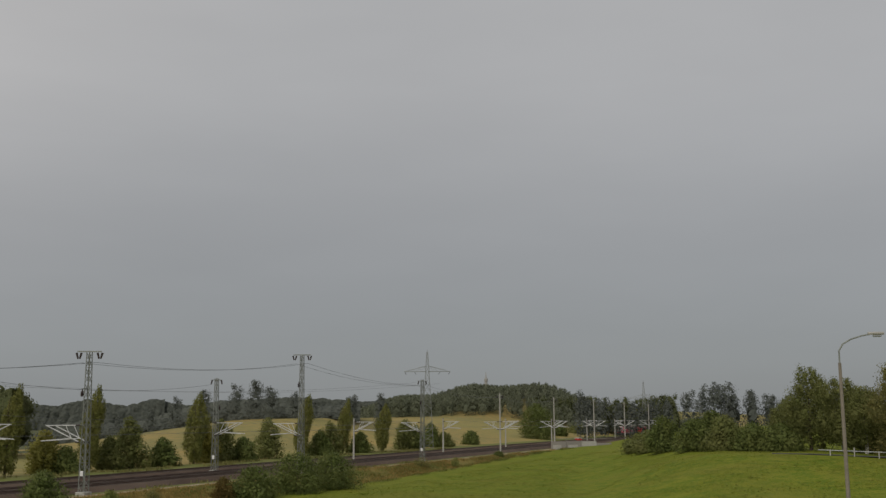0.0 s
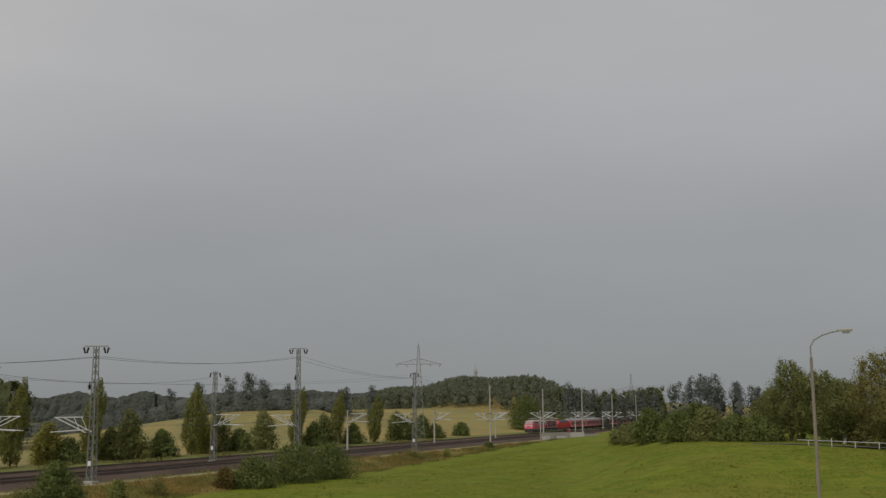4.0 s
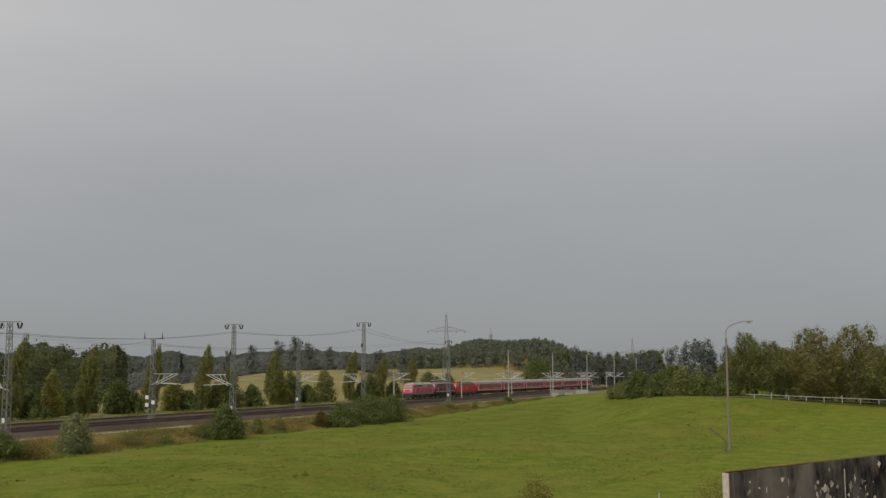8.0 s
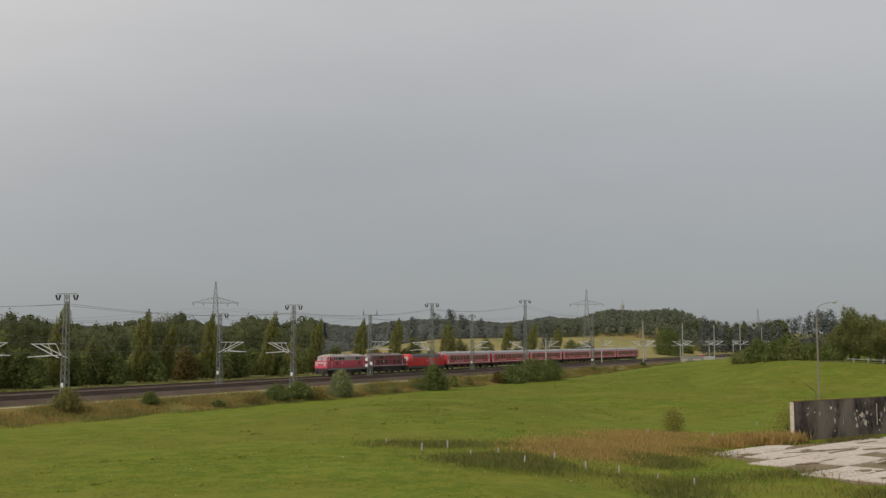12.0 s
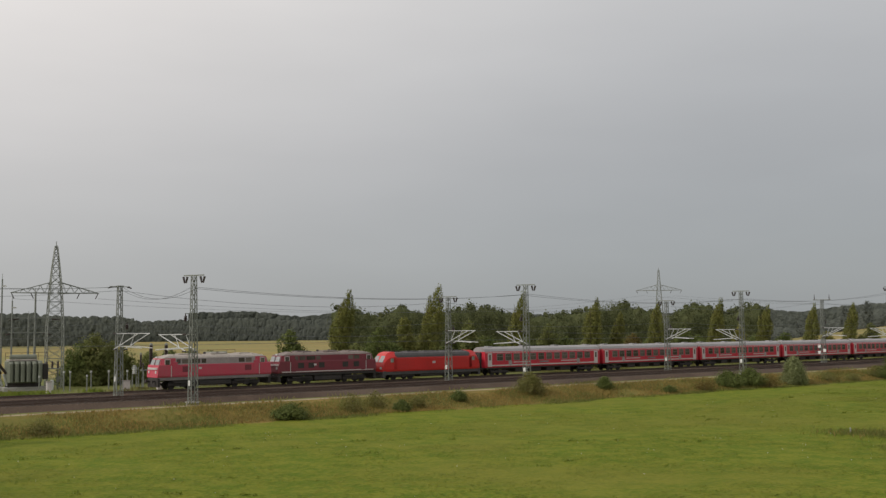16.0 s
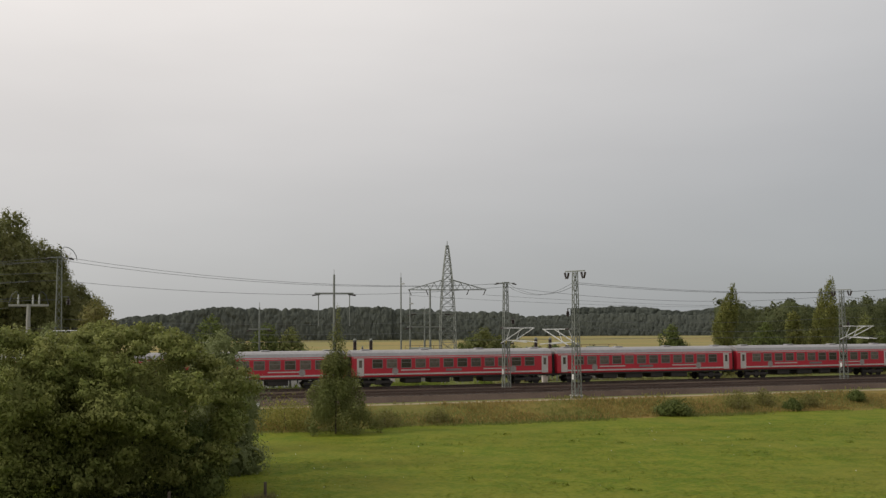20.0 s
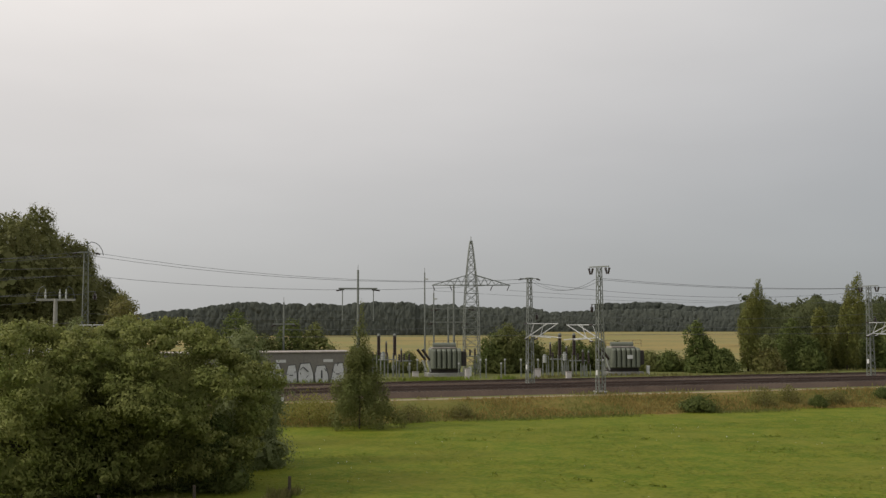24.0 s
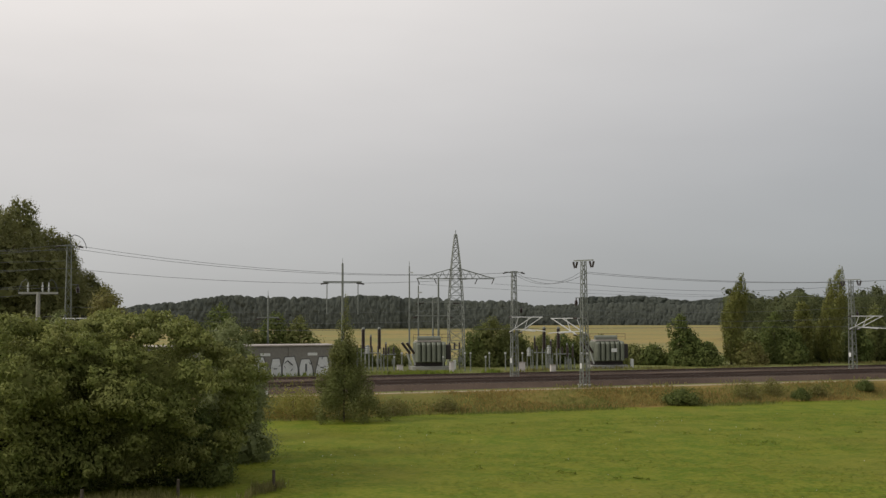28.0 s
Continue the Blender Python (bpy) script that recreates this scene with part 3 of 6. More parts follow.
post_near = concrete_mast("concrete_mast", "slender pale concrete mast with cantilevers to both sides", 14.0, (-1, 1))
post_near.matrix_basis = mast_pose(near_s[6], NEAR_O, -0.75)
for k in (7, 8, 9, 10):
    copy_thing(post_near, mast_pose(near_s[k], NEAR_O, -0.75))
    copy_thing(post_far, mast_pose(far_s[k], FAR_O, -0.6))
end_mast = lattice_mast("lattice_mast", "grey lattice mast with looped jumper cable before dark trees", 14.9, -1, "flat", 1)
end_mast.matrix_basis = mast_pose(-44.3, FAR_O, -0.6)
bm = bmesh.new()
pts = [(0.1, 0, 14.9), (0.1, 0, 15.9), (0.5, 0, 16.1), (0.9, 0, 16.0), (1.3, 0, 15.7), (1.6, 0, 15.2), (1.7, 0, 14.7)]
for a, b in zip(pts, pts[1:]):
    bar(bm, a, b, 0.035, seg=6)
part("jumper_cable", bm, M["wire"], end_mast)


def cable(name, label, points, radius=0.022, sag=0.9, steps=10, group="overhead cables"):
    way = [Vector(points[0])]
    for p, q in zip(points, points[1:]):
        for i in range(1, steps + 1):
            t = i / steps
            way.append(Vector(p).lerp(Vector(q), t) - Vector((0, 0, sag * 4 * t * (1 - t))))
    bm = tube(bmesh.new(), way, radius, 3)
    me = mesh_of(bm, name, M["wire"])
    return tagged(new(name, me), label, "cable", group)


for dy in (-1.0, 1.0):
    cable("feeder_cable", "grey feeder cable sagging between lattice masts", [rail_point(s, NEAR_O - dy, z) for s, z in zip(near_s, (11.6, 11.6, 11.6, 13.4, 15.6, 13.7, 12.4, 12.4))])
    cable("feeder_cable", "grey feeder cable sagging between lattice masts", [rail_point(-120, FAR_O - 6 + dy, 11.0), rail_point(-44.3, FAR_O + dy, 14.3 - 0.25 * dy), rail_point(far_s[0], FAR_O + dy * 0.6, 12.1), rail_point(near_s[0], NEAR_O + dy, 11.6)], sag=1.3)
cable("feeder_cable", "grey feeder cable sagging between lattice masts", [rail_point(-160, FAR_O + 4, 10.5), rail_point(-44.3, FAR_O, 12.0), rail_point(far_s[0], FAR_O, 11.7)] + [rail_point(s, FAR_O - 1, z) for s, z in zip(far_s[1:5], (10.9, 10.9, 12.0, 12.6))], sag=1.2)
cable("feeder_cable", "grey feeder cable sagging between lattice masts", [rail_point(s, FAR_O + 0.8, 8.0) for s in [-44.3] + far_s[:5]], 0.018, 0.7)
for o in (9.0, 13.5):
    line = [rail_point(s, o, 5.5) for s in [-90, -44.3] + near_s]
    cable("contact_wire", "thin contact wire above the track", line, 0.012, 0.02, 2)
    cable("messenger_wire", "thin messenger wire above the contact wire", [p + Vector((0, 0, 1.6)) for p in line], 0.013, 0.9, 8)


# ---- high-voltage pylons ----
def pylon(label, height, base, arm, arm_z, at, reach=1.0, bulge=1.2):
    """reach, bulge: how far down the body widens, and how soon."""
    p = thing("transmission_pylon", label, "pylon", "transmission pylons", at=at)
    w1 = 0.30
    corners = ((-1, -1), (1, -1), (1, 1), (-1, 1))

    def width(z):
        return w1 + (base - w1) * (1 - (1 - min(1.0, (1 - z / height) / reach)) ** bulge)
    levels = [height * (1 - (1 - i / 16) ** 1.12) for i in range(17)]
    for k in range(4):
        bm = bmesh.new()
        for z0, z1 in zip(levels, levels[1:]):
            bar(bm, (corners[k][0] * width(z0) / 2, corners[k][1] * width(z0) / 2, z0), (corners[k][0] * width(z1) / 2, corners[k][1] * width(z1) / 2, z1), 0.06)
        part("leg", bm, M["steel"], p)
        j = (k + 1) % 4
        for z0, z1 in zip(levels, levels[1:]):
            a0, b0 = (corners[k][0] * width(z0) / 2, corners[k][1] * width(z0) / 2, z0), (corners[j][0] * width(z0) / 2, corners[j][1] * width(z0) / 2, z0)
            a1, b1 = (corners[k][0] * width(z1) / 2, corners[k][1] * width(z1) / 2, z1), (corners[j][0] * width(z1) / 2, corners[j][1] * width(z1) / 2, z1)
            for q0, q1, r in ((a0, b1, 0.038), (b0, a1, 0.038), (a1, b1, 0.032)):
                part("brace", bar(bmesh.new(), q0, q1, r), M["steel"], p)
    for sign in (-1, 1):
        bm = bmesh.new()
        tip = (sign * arm, 0, arm_z)
        for yy in (-0.4, 0.4):
            bar(bm, (sign * 0.3, yy, arm_z), tip, 0.10, 0.07)
            bar(bm, (sign * 0.3, yy, arm_z + 1.5), tip, 0.08, 0.06)
            for i in range(5):
                t0, t1 = i / 5, (i + 0.5) / 5
                bar(bm, (sign * (0.3 + (arm - 0.3) * t0), yy * (1 - t0), arm_z), (sign * (0.3 + (arm - 0.3) * t1), yy * (1 - t1), arm_z + 1.5 * (1 - t1)), 0.028)
                bar(bm, (sign * (0.3 + (arm - 0.3) * (t0 + 0.2)), yy * (0.8 - t0), arm_z), (sign * (0.3 + (arm - 0.3) * t1), yy * (1 - t1), arm_z + 1.5 * (1 - t1)), 0.028)
        arm_part = part("crossarm", bm, M["steel"], p)
        for x in (0.55, 0.98):
            part("insulator", bar(bmesh.new(), (sign * arm * x, 0, arm_z), (sign * arm * (x - 0.06), 0, arm_z - 0.75), 0.06, seg=6), M["insulator"], arm_part)
    part("tip", bar(bmesh.new(), (0, 0, height - 0.2), (0, 0, height + 0.6), 0.05), M["steel"], p)
    return p


def on_land(az, dist):
    p = bearing(az, dist)
    p.z = land(p.x, p.y)
    return p


pylon("tall grey lattice pylon with wide crossarm in the substation", 18.9, 2.1, 5.6, 12.6, Matrix.Translation(on_land(0.02, 152)) @ pose(0, 0, 0, 0, 0, 8), 0.72, 1.9)
pylon("tall grey lattice pylon behind the railway before dark woods", 22.5, 3.0, 5.9, 17.2, Matrix.Translation(on_land(-31.2, 285)) @ pose(0, 0, 0, 0, 0, -28))
pylon("tall grey lattice pylon behind the railway beside the hill", 25.6, 3.0, 6.2, 20.4, Matrix.Translation(on_land(-50.55, 395)) @ pose(0, 0, 0, 0, 0, -48))
pylon("far grey lattice pylon before the woods", 23.0, 2.6, 6.5, 16.5, Matrix.Translation(on_land(-59.2, 560)) @ pose(0, 0, 0, 0, 0, -58))
for x in (-5.4, 5.4):
    a = bearing(0.02, 152, 11.5) + Vector((x, 0, 0))
    b = bearing(-31.2, 285, 15.5) + Vector((x * 0.9, 0, 0))
    cable("transmission_cable", "thin high-voltage cable between pylons", [a, b], 0.02, 3.0, 14)
    c = bearing(-50.55, 395, 17.0) + Vector((x * 0.9, 0, 0))
    cable("transmission_cable", "thin high-voltage cable between pylons", [b, c], 0.02, 3.0, 14)


# ---- the train ----
def ring(x_of, prof):
    return [(x_of(z), y, z) for y, z in prof]


def mirrored(half):
    return half + [(-y, z) for y, z in half[::-1]]


def body_shell(name, mat, parent, prof, length, rake, z_rake, label=""):
    """A length of car body with ends that lean back above z_rake; prof: half outline from low to high."""
    p = mirrored(prof)
    h = length / 2

    def front(z):
        return h - rake * max(0.0, z - z_rake)

    def back(z):
        return -h + rake * max(0.0, z - z_rake)
    bm = loft(bmesh.new(), [ring(back, p), [(-h + 2.5, y, z) for y, z in p], [(h - 2.5, y, z) for y, z in p], ring(front, p)])
    return part(name, bm, mat, parent, label)


def wheelset(parent, x, r=0.46):
    bm = bar(bmesh.new(), (x, -0.8, r), (x, 0.8, r), 0.08, seg=6)
    for y in (-0.75, 0.75):
        bar(bm, (x, y - 0.07, r), (x, y + 0.07, r), r, seg=16)
    return part("wheelset", bm, M["under"], parent)


def bogie(parent, x, base=2.6, axles=2, r=0.46):
    b = part("bogie", bmesh.new(), M["under"], parent)
    bm = bmesh.new()
    half = base / 2 * (axles - 1)
    for y in (-1.05, 1.05):
        box(bm, x - half - 0.55, x + half + 0.55, y - 0.12, y + 0.12, 0.42, 0.74, 0.04)
        box(bm, x - 0.35, x + 0.35, y - 0.16, y + 0.16, 0.3, 0.9, 0.04)
    box(bm, x - 0.5, x + 0.5, -1.0, 1.0, 0.45, 0.85)
    bm.to_mesh(b.data)
    bm.free()
    for i in range(axles):
        wheelset(b, x - half + i * base, r)
    return b


def buffers(parent, h):
    for s in (-1, 1):
        for y in (-0.87, 0.87):
            bm = bar(bmesh.new(), (s * (h - 0.15), y, 1.05), (s * (h + 0.42), y, 1.05), 0.11, seg=8)
            bar(bm, (s * (h + 0.42), y, 1.05), (s * (h + 0.5), y, 1.05), 0.24, seg=12)
            part("buffer", bm, M["under"], parent)


def side_panel(name, mat, parent, x0, x1, z0, z1, y, depth=0.02, label="", both=True):
    for s in ((1, -1) if both else (1,)):
        lo, hi = sorted((s * (y - 0.03), s * (y + depth)))
        part(name, box(bmesh.new(), x0, x1, lo, hi, z0, z1), mat, parent, label)


DIESEL_HEIGHTS = ((0.0, 0.0), (0.85, 0.85), (1.1, 1.5), (2.62, 3.0), (3.32, 3.78), (4.1, 4.2), (5.0, 5.0))


COACH_HEIGHTS = ((0.0, 0.0), (0.5, 0.42), (1.12, 1.22), (2.0, 2.2), (3.32, 3.6), (4.1, 4.36), (5.0, 5.0))


def raise_heights(ob, table):
    """Moves every corner of a thing's parts up or down by a table of heights."""
    for child in ob.children:
        if child.data.users > 1:
            continue
        for v in child.data.vertices:
            for (z0, a), (z1, b) in zip(table, table[1:]):
                if z0 <= v.co.z < z1:
                    v.co.z = a + (b - a) * (v.co.z - z0) / (z1 - z0)
                    break
        raise_heights(child, table)


def diesel(label, paint, roof, band_mat, stripe):
    t = thing("diesel_locomotive", label, "locomotive", "vehicles of the train")
    L = 15.5
    part("underframe", box(bmesh.new(), -L / 2 + 0.1, L / 2 - 0.1, -1.40, 1.40, 0.95, 1.12, 0.03), M["band"] if paint is M["pink_red"] else M["under"], t, "dusty grey skirt")
    part("fuel_tank", box(bmesh.new(), -2.2, 2.2, -1.3, 1.3, 0.4, 0.95, 0.1), M["under"], t)
    body_shell("lower_body", paint, t, [(1.44, 1.1), (1.5, 1.3), (1.5, 2.55), (1.48, 2.62)], L, 0.5, 2.3)
    body_shell("window_band", band_mat, t, [(1.475, 2.61), (1.42, 3.32)], L - 4.2, 0.0, 2.61)
    body_shell("roof", roof, t, [(1.43, 3.31), (1.22, 3.72), (0.75, 4.0), (0.25, 4.1)], L - 1.3, 1.7, 3.31, "dusty curved roof")
    # cab ends
    for s in (-1, 1):
        bm = bmesh.new()
        x = s * (L / 2)
        loft(bm, [[(x - s * 2.3, y, z) for y, z in ((-1.505, 1.3), (1.505, 1.3), (1.44, 3.34), (-1.44, 3.34))],
                  [(x - s * 1.0, y, z) for y, z in ((-1.49, 1.3), (1.49, 1.3), (1.40, 3.34), (-1.40, 3.34))],
                  [(x - s * 0.05, -1.3, 1.3), (x - s * 0.05, 1.3, 1.3), (x - s * 0.62, 1.2, 3.3), (x - s * 0.62, -1.2, 3.3)]])
        part("cab_end", bm, paint, t)
        for y in (-0.62, 0.62):
            bm = bmesh.new()
            loft(bm, [[(x - s * 0.30 + s * d, y - 0.5, 2.55), (x - s * 0.30 + s * d, y + 0.5, 2.55), (x - s * 0.52 + s * d, y + 0.46, 3.2), (x - s * 0.52 + s * d, y - 0.46, 3.2)] for d in (-0.1, 0.06)])
            part("windscreen", bm, M["pale_glass"], t, "slanted windscreen pane")
        for y in (-0.95, 0.95):
            part("headlight", bar(bmesh.new(), (x - s * 0.2, y, 1.75), (x + s * 0.03, y, 1.75), 0.16, seg=10), M["sign"], t, "round white headlight")
        part("front_stripe", box(bmesh.new(), *sorted((x - s * 0.25, x + s * 0.012)), -1.32, 1.32, 2.05, 2.3), stripe, t, "pale front stripe")
        part("pilot", box(bmesh.new(), *sorted((x - s * 0.4, x - s * 0.02)), -1.4, 1.4, 0.35, 1.1, 0.05), M["under"], t)
        side_panel("cab_window", M["glass"], t, *sorted((x - s * 1.0, x - s * 1.55)), 2.62, 3.15, 1.46, 0.03)
        side_panel("cab_door", paint, t, *sorted((x - s * 1.9, x - s * 2.55)), 1.25, 2.9, 1.49, 0.035)
    for x0, x1 in ((-4.9, -4.1), (-3.9, -3.1), (1.4, 2.0), (2.2, 3.5), (3.7, 4.6), (4.8, 5.3)):
        side_panel("engine_window", M["glass"], t, x0, x1, 2.74, 3.2, 1.455, 0.02)
    for x0, x1 in ((-2.8, 1.1),):
        side_panel("air_grille", band_mat, t, x0, x1, 2.72, 3.24, 1.45, 0.025, "pale ribbed air grille")
    for x0 in (-4.4, 4.1) if paint is M["pink_red"] else (-4.4, -2.6, 1.2, 2.8, 4.4):
        side_panel("ventilation_panel", M["dark_red"] if paint is M["pink_red"] else M["under"], t, x0 - 0.45, x0 + 0.45, 1.7, 2.4, 1.495, 0.02, "dark red ventilation panel")
    side_panel("logo_plate", M["stripe"], t, 2.0, 2.4, 2.0, 2.25, 1.495, 0.025, "small pale emblem plate")
    if paint is M["dark_red"]:
        side_panel("sill_stripe", M["stripe"], t, -L / 2 + 0.5, L / 2 - 0.5, 1.18, 1.30, 1.495, 0.015, "pale stripe along the sill")
    for x0, x1, w, z in ((-5.2, -3.4, 0.5, 4.1), (-1.8, 0.4, 0.75, 4.15), (2.2, 4.6, 0.6, 4.12)):
        part("roof_hatch", box(bmesh.new(), x0, x1, -w, w, z - 0.15, z + 0.1, 0.04), roof, t)
    for x in (-0.9, 0.9):
        part("exhaust", lathe(bmesh.new(), (x, 0, 4.1), [(0, 0.16), (0.25, 0.16), (0.28, 0.12)], 8), M["under"], t)
    raise_heights(t, DIESEL_HEIGHTS)
    for s in (-1, 1):
        x = s * (L / 2)
        side_panel("handrail", M["tube"], t, *sorted((x - s * 1.72, x - s * 1.78)), 1.55, 2.9, 1.53, 0.03, "pale vertical handrail")
        side_panel("window_frame", M["stripe"], t, *sorted((x - s * 0.92, x - s * 1.63)), 3.06, 3.66, 1.44, 0.02, "pale frame of the cab window")
        part("lamp", box(bmesh.new(), *sorted((x - s * 0.62, x - s * 0.5)), -0.14, 0.14, 3.8, 4.0), M["sign"], t, "white top headlight")
    for i in range(7):
        part("roof_rib", box(bmesh.new(), -5.4 + i * 1.8, -5.32 + i * 1.8, -1.0, 1.0, 3.95, 4.24, 0.02), roof, t)
    for x0, x1 in ((-5.6, -2.6), (2.6, 5.6)):
        side_panel("side_sill", M["under"], t, x0, x1, 0.78, 1.0, 1.36, 0.02, "dark lower sill")
    for x in (-4.3, 4.3):
        bogie(t, x, 2.8, 2, 0.5)
    buffers(t, L / 2)
    return t


def electric():
    t = thing("electric_locomotive", "bright red electric locomotive with dark grey roof", "locomotive", "vehicles of the train")
    L = 18.1
    part("underframe", box(bmesh.new(), -L / 2 + 0.15, L / 2 - 0.15, -1.4, 1.4, 0.7, 1.25, 0.06), M["dark_roof"], t)
    body_shell("body", M["red"], t, [(1.45, 1.2), (1.5, 1.4), (1.5, 2.9), (1.48, 3.12)], L - 3.6, 0.0, 1.9)
    body_shell("roof", M["dark_roof"], t, [(1.475, 3.12), (1.40, 3.42), (1.2, 3.72), (0.8, 3.88)], L - 4.2, 0.25, 3.2, "dark grey roof reaching down the sides")
    for s in (-1, 1):
        x = s * L / 2
        # rounded red cab, highest behind the windscreen
        rows = ((2.35, 1.50, 3.92, 0.62), (1.85, 1.50, 3.95, 0.66), (1.25, 1.48, 3.84, 0.66), (0.85, 1.45, 3.56, 0.70), (0.50, 1.40, 3.10, 0.80), (0.24, 1.34, 2.55, 0.88), (0.06, 1.24, 2.0, 0.94), (0.0, 1.16, 1.6, 0.96))
        bm = loft(bmesh.new(), [[(x - s * d, y, z) for y, z in ((-w * 0.97, 1.2), (w * 0.97, 1.2), (w, min(1.45, top - 0.1)), (w, 1.4 + (top - 1.4) * 0.70), (w * k, top), (-w * k, top), (-w, 1.4 + (top - 1.4) * 0.70), (-w, min(1.45, top - 0.1)))] for d, w, top, k in rows])
        part("cab", bm, M["red"], t, "rounded red cab")
        for y in (-0.62, 0.62):
            bm = bmesh.new()
            loft(bm, [[(x - s * 0.26 + s * d, y - 0.52, 2.5), (x - s * 0.26 + s * d, y + 0.52, 2.5), (x - s * 0.76 + s * d, y + 0.44, 3.38), (x - s * 0.76 + s * d, y - 0.44, 3.38)] for d in (-0.2, 0.10)])
            part("windscreen", bm, M["pale_glass"], t, "slanted pale windscreen pane")
            part("headlight", box(bmesh.new(), *sorted((x - s * 0.2, x + s * 0.03)), y * 1.5 - 0.2, y * 1.5 + 0.2, 1.55, 1.85), M["sign"], t, "white headlight")
        side_panel("cab_window", M["pale_glass"], t, *sorted((x - s * 1.30, x - s * 1.80)), 2.45, 3.0, 1.49, 0.03)
        part("pilot", box(bmesh.new(), *sorted((x - s * 0.5, x - s * 0.02)), -1.4, 1.4, 0.3, 1.2, 0.06), M["dark_roof"], t)
    side_panel("logo_plate", M["stripe"], t, -0.26, 0.26, 2.2, 2.5, 1.495, 0.02, "small pale emblem plate")
    for x in (-6.0, 6.0):
        bm = bmesh.new()
        for y in (-0.5, 0.5):
            bar(bm, (x - 0.9, y, 3.85), (x + 0.9, y, 4.0), 0.035)
        bar(bm, (x + 0.9, -0.75, 4.03), (x + 0.9, 0.75, 4.03), 0.04)
        bar(bm, (x - 0.9, -0.75, 3.98), (x - 0.9, 0.75, 3.98), 0.04)
        part("pantograph", bm, M["under"], t, "folded dark pantograph")
    for x0, x1 in ((-4.2, -2.4), (-1.6, 1.4), (2.2, 4.2)):
        part("roof_box", box(bmesh.new(), x0, x1, -0.8, 0.8, 3.7, 3.98, 0.05), M["dark_roof"], t)
    bm = box(bmesh.new(), -2.4, 2.4, -1.3, 1.3, 0.35, 0.8, 0.1)
    part("equipment_box", bm, M["under"], t)
    for x in (-5.3, 5.3):
        bogie(t, x, 3.0, 2, 0.55)
    buffers(t, L / 2)
    return t


def coach():
    t = thing("passenger_coach", "red passenger coach with white stripes and light grey roof", "railway coach", "vehicles of the train")
    L = 25.3
    W = 1.41
    part("underframe", box(bmesh.new(), -L / 2 + 0.2, L / 2 - 0.2, -1.3, 1.3, 0.95, 1.2, 0.04), M["under"], t)
    body_shell("body", M["coach_red"], t, [(W - 0.06, 1.12), (W, 1.3), (W, 3.0), (W - 0.07, 3.32)], L, 0.0, 2)
    body_shell("roof", M["coach_roof"], t, [(W - 0.06, 3.31), (1.15, 3.72), (0.7, 3.96), (0.25, 4.05)], L, 0.0, 2, "light grey ribbed roof")
    side_panel("sill_stripe", M["stripe"], t, -L / 2 + 1.4, L / 2 - 1.4, 1.30, 1.46, W, 0.012, "white stripe along the sill")
    side_panel("roof_stripe", M["stripe"], t, -L / 2 + 0.1, L / 2 - 0.1, 3.14, 3.22, W - 0.015, 0.015, "white stripe below the roof")
    n = 12
    pane = bmesh.new()
    box(pane, -0.58, 0.58, -0.03, 0.022, 0.0, 0.94)
    glass = mesh_of(pane, "window_pane", M["glass"])
    trim = bmesh.new()
    box(trim, -0.60, 0.60, -0.02, 0.034, 0.56, 0.60)
    trim = mesh_of(trim, "window_bar", M["band"])
    edge = bmesh.new()
    for x0, x1, z0, z1 in ((-0.64, -0.58, -0.06, 1.0), (0.58, 0.64, -0.06, 1.0), (-0.58, 0.58, -0.06, 0.0), (-0.58, 0.58, 0.94, 1.0)):
        box(edge, x0, x1, -0.02, 0.03, z0, z1)
    edge = mesh_of(edge, "window_frame", M["band"])
    for i in range(n):
        x = -L / 2 + 3.0 + (L - 6.0) * i / (n - 1)
        for s in (1, -1):
            ob = part("window", glass, None, t)
            ob.matrix_basis = pose(x, s * W, 2.27, 0, 0, 0 if s > 0 else 180)
            part("window_frame", edge, None, ob)
            part("window_bar", trim, None, ob)
    for x in (-L / 2 + 0.95, L / 2 - 0.95):
        side_panel("door", M["stripe"], t, x - 0.42, x + 0.42, 1.22, 3.1, W, 0.025, "pale grey folding door")
        side_panel("door_window", M["glass"], t, x - 0.18, x + 0.18, 2.1, 2.9, W, 0.035)
        for y in (W, -W):
            e = x - math.copysign(4.2, x)
            part("emblem", bar(bmesh.new(), (e, y * 0.98, 1.70), (e, y * 1.009, 1.70), 0.40, seg=8), M["pale_band"], t, "faded pinkish emblem")
    for x0, x1 in ((-7.6, -3.6), (3.2, 6.8)):
        side_panel("lettering_bar", M["stripe"], t, x0, x1, 1.72, 1.84, W, 0.012, "row of small white lettering as a bar")
    side_panel("lettering_bar", M["band"], t, -0.8, 1.2, 1.62, 1.85, W, 0.012, "small grey lettering as a bar")
    for x0, x1 in ((-6.0, -3.6), (-2.4, -0.6), (0.6, 3.0), (4.2, 6.2)):
        part("equipment_box", box(bmesh.new(), x0, x1, -1.15, 1.15, 0.5, 1.0, 0.08), M["under"], t)
    raise_heights(t, COACH_HEIGHTS)
    for x in (-9.5, 9.5):
        bogie(t, x, 2.5, 2, 0.5)
    for s in (-1, 1):
        part("gangway", box(bmesh.new(), *sorted((s * (L / 2 - 0.05), s * (L / 2 + 0.38))), -0.62, 0.62, 1.2, 3.55, 0.08), M["under"], t, "black rubber gangway bellows")
    for x in (-10.8, -3.5, 3.5, 10.8):
        part("roof_vent", box(bmesh.new(), x - 0.5, x + 0.5, -0.45, 0.45, 4.28, 4.42, 0.04), M["coach_roof"], t)
    buffers(t, L / 2)
    return t


TRAIN = []        # (vehicle, distance of its middle behind the train's nose)
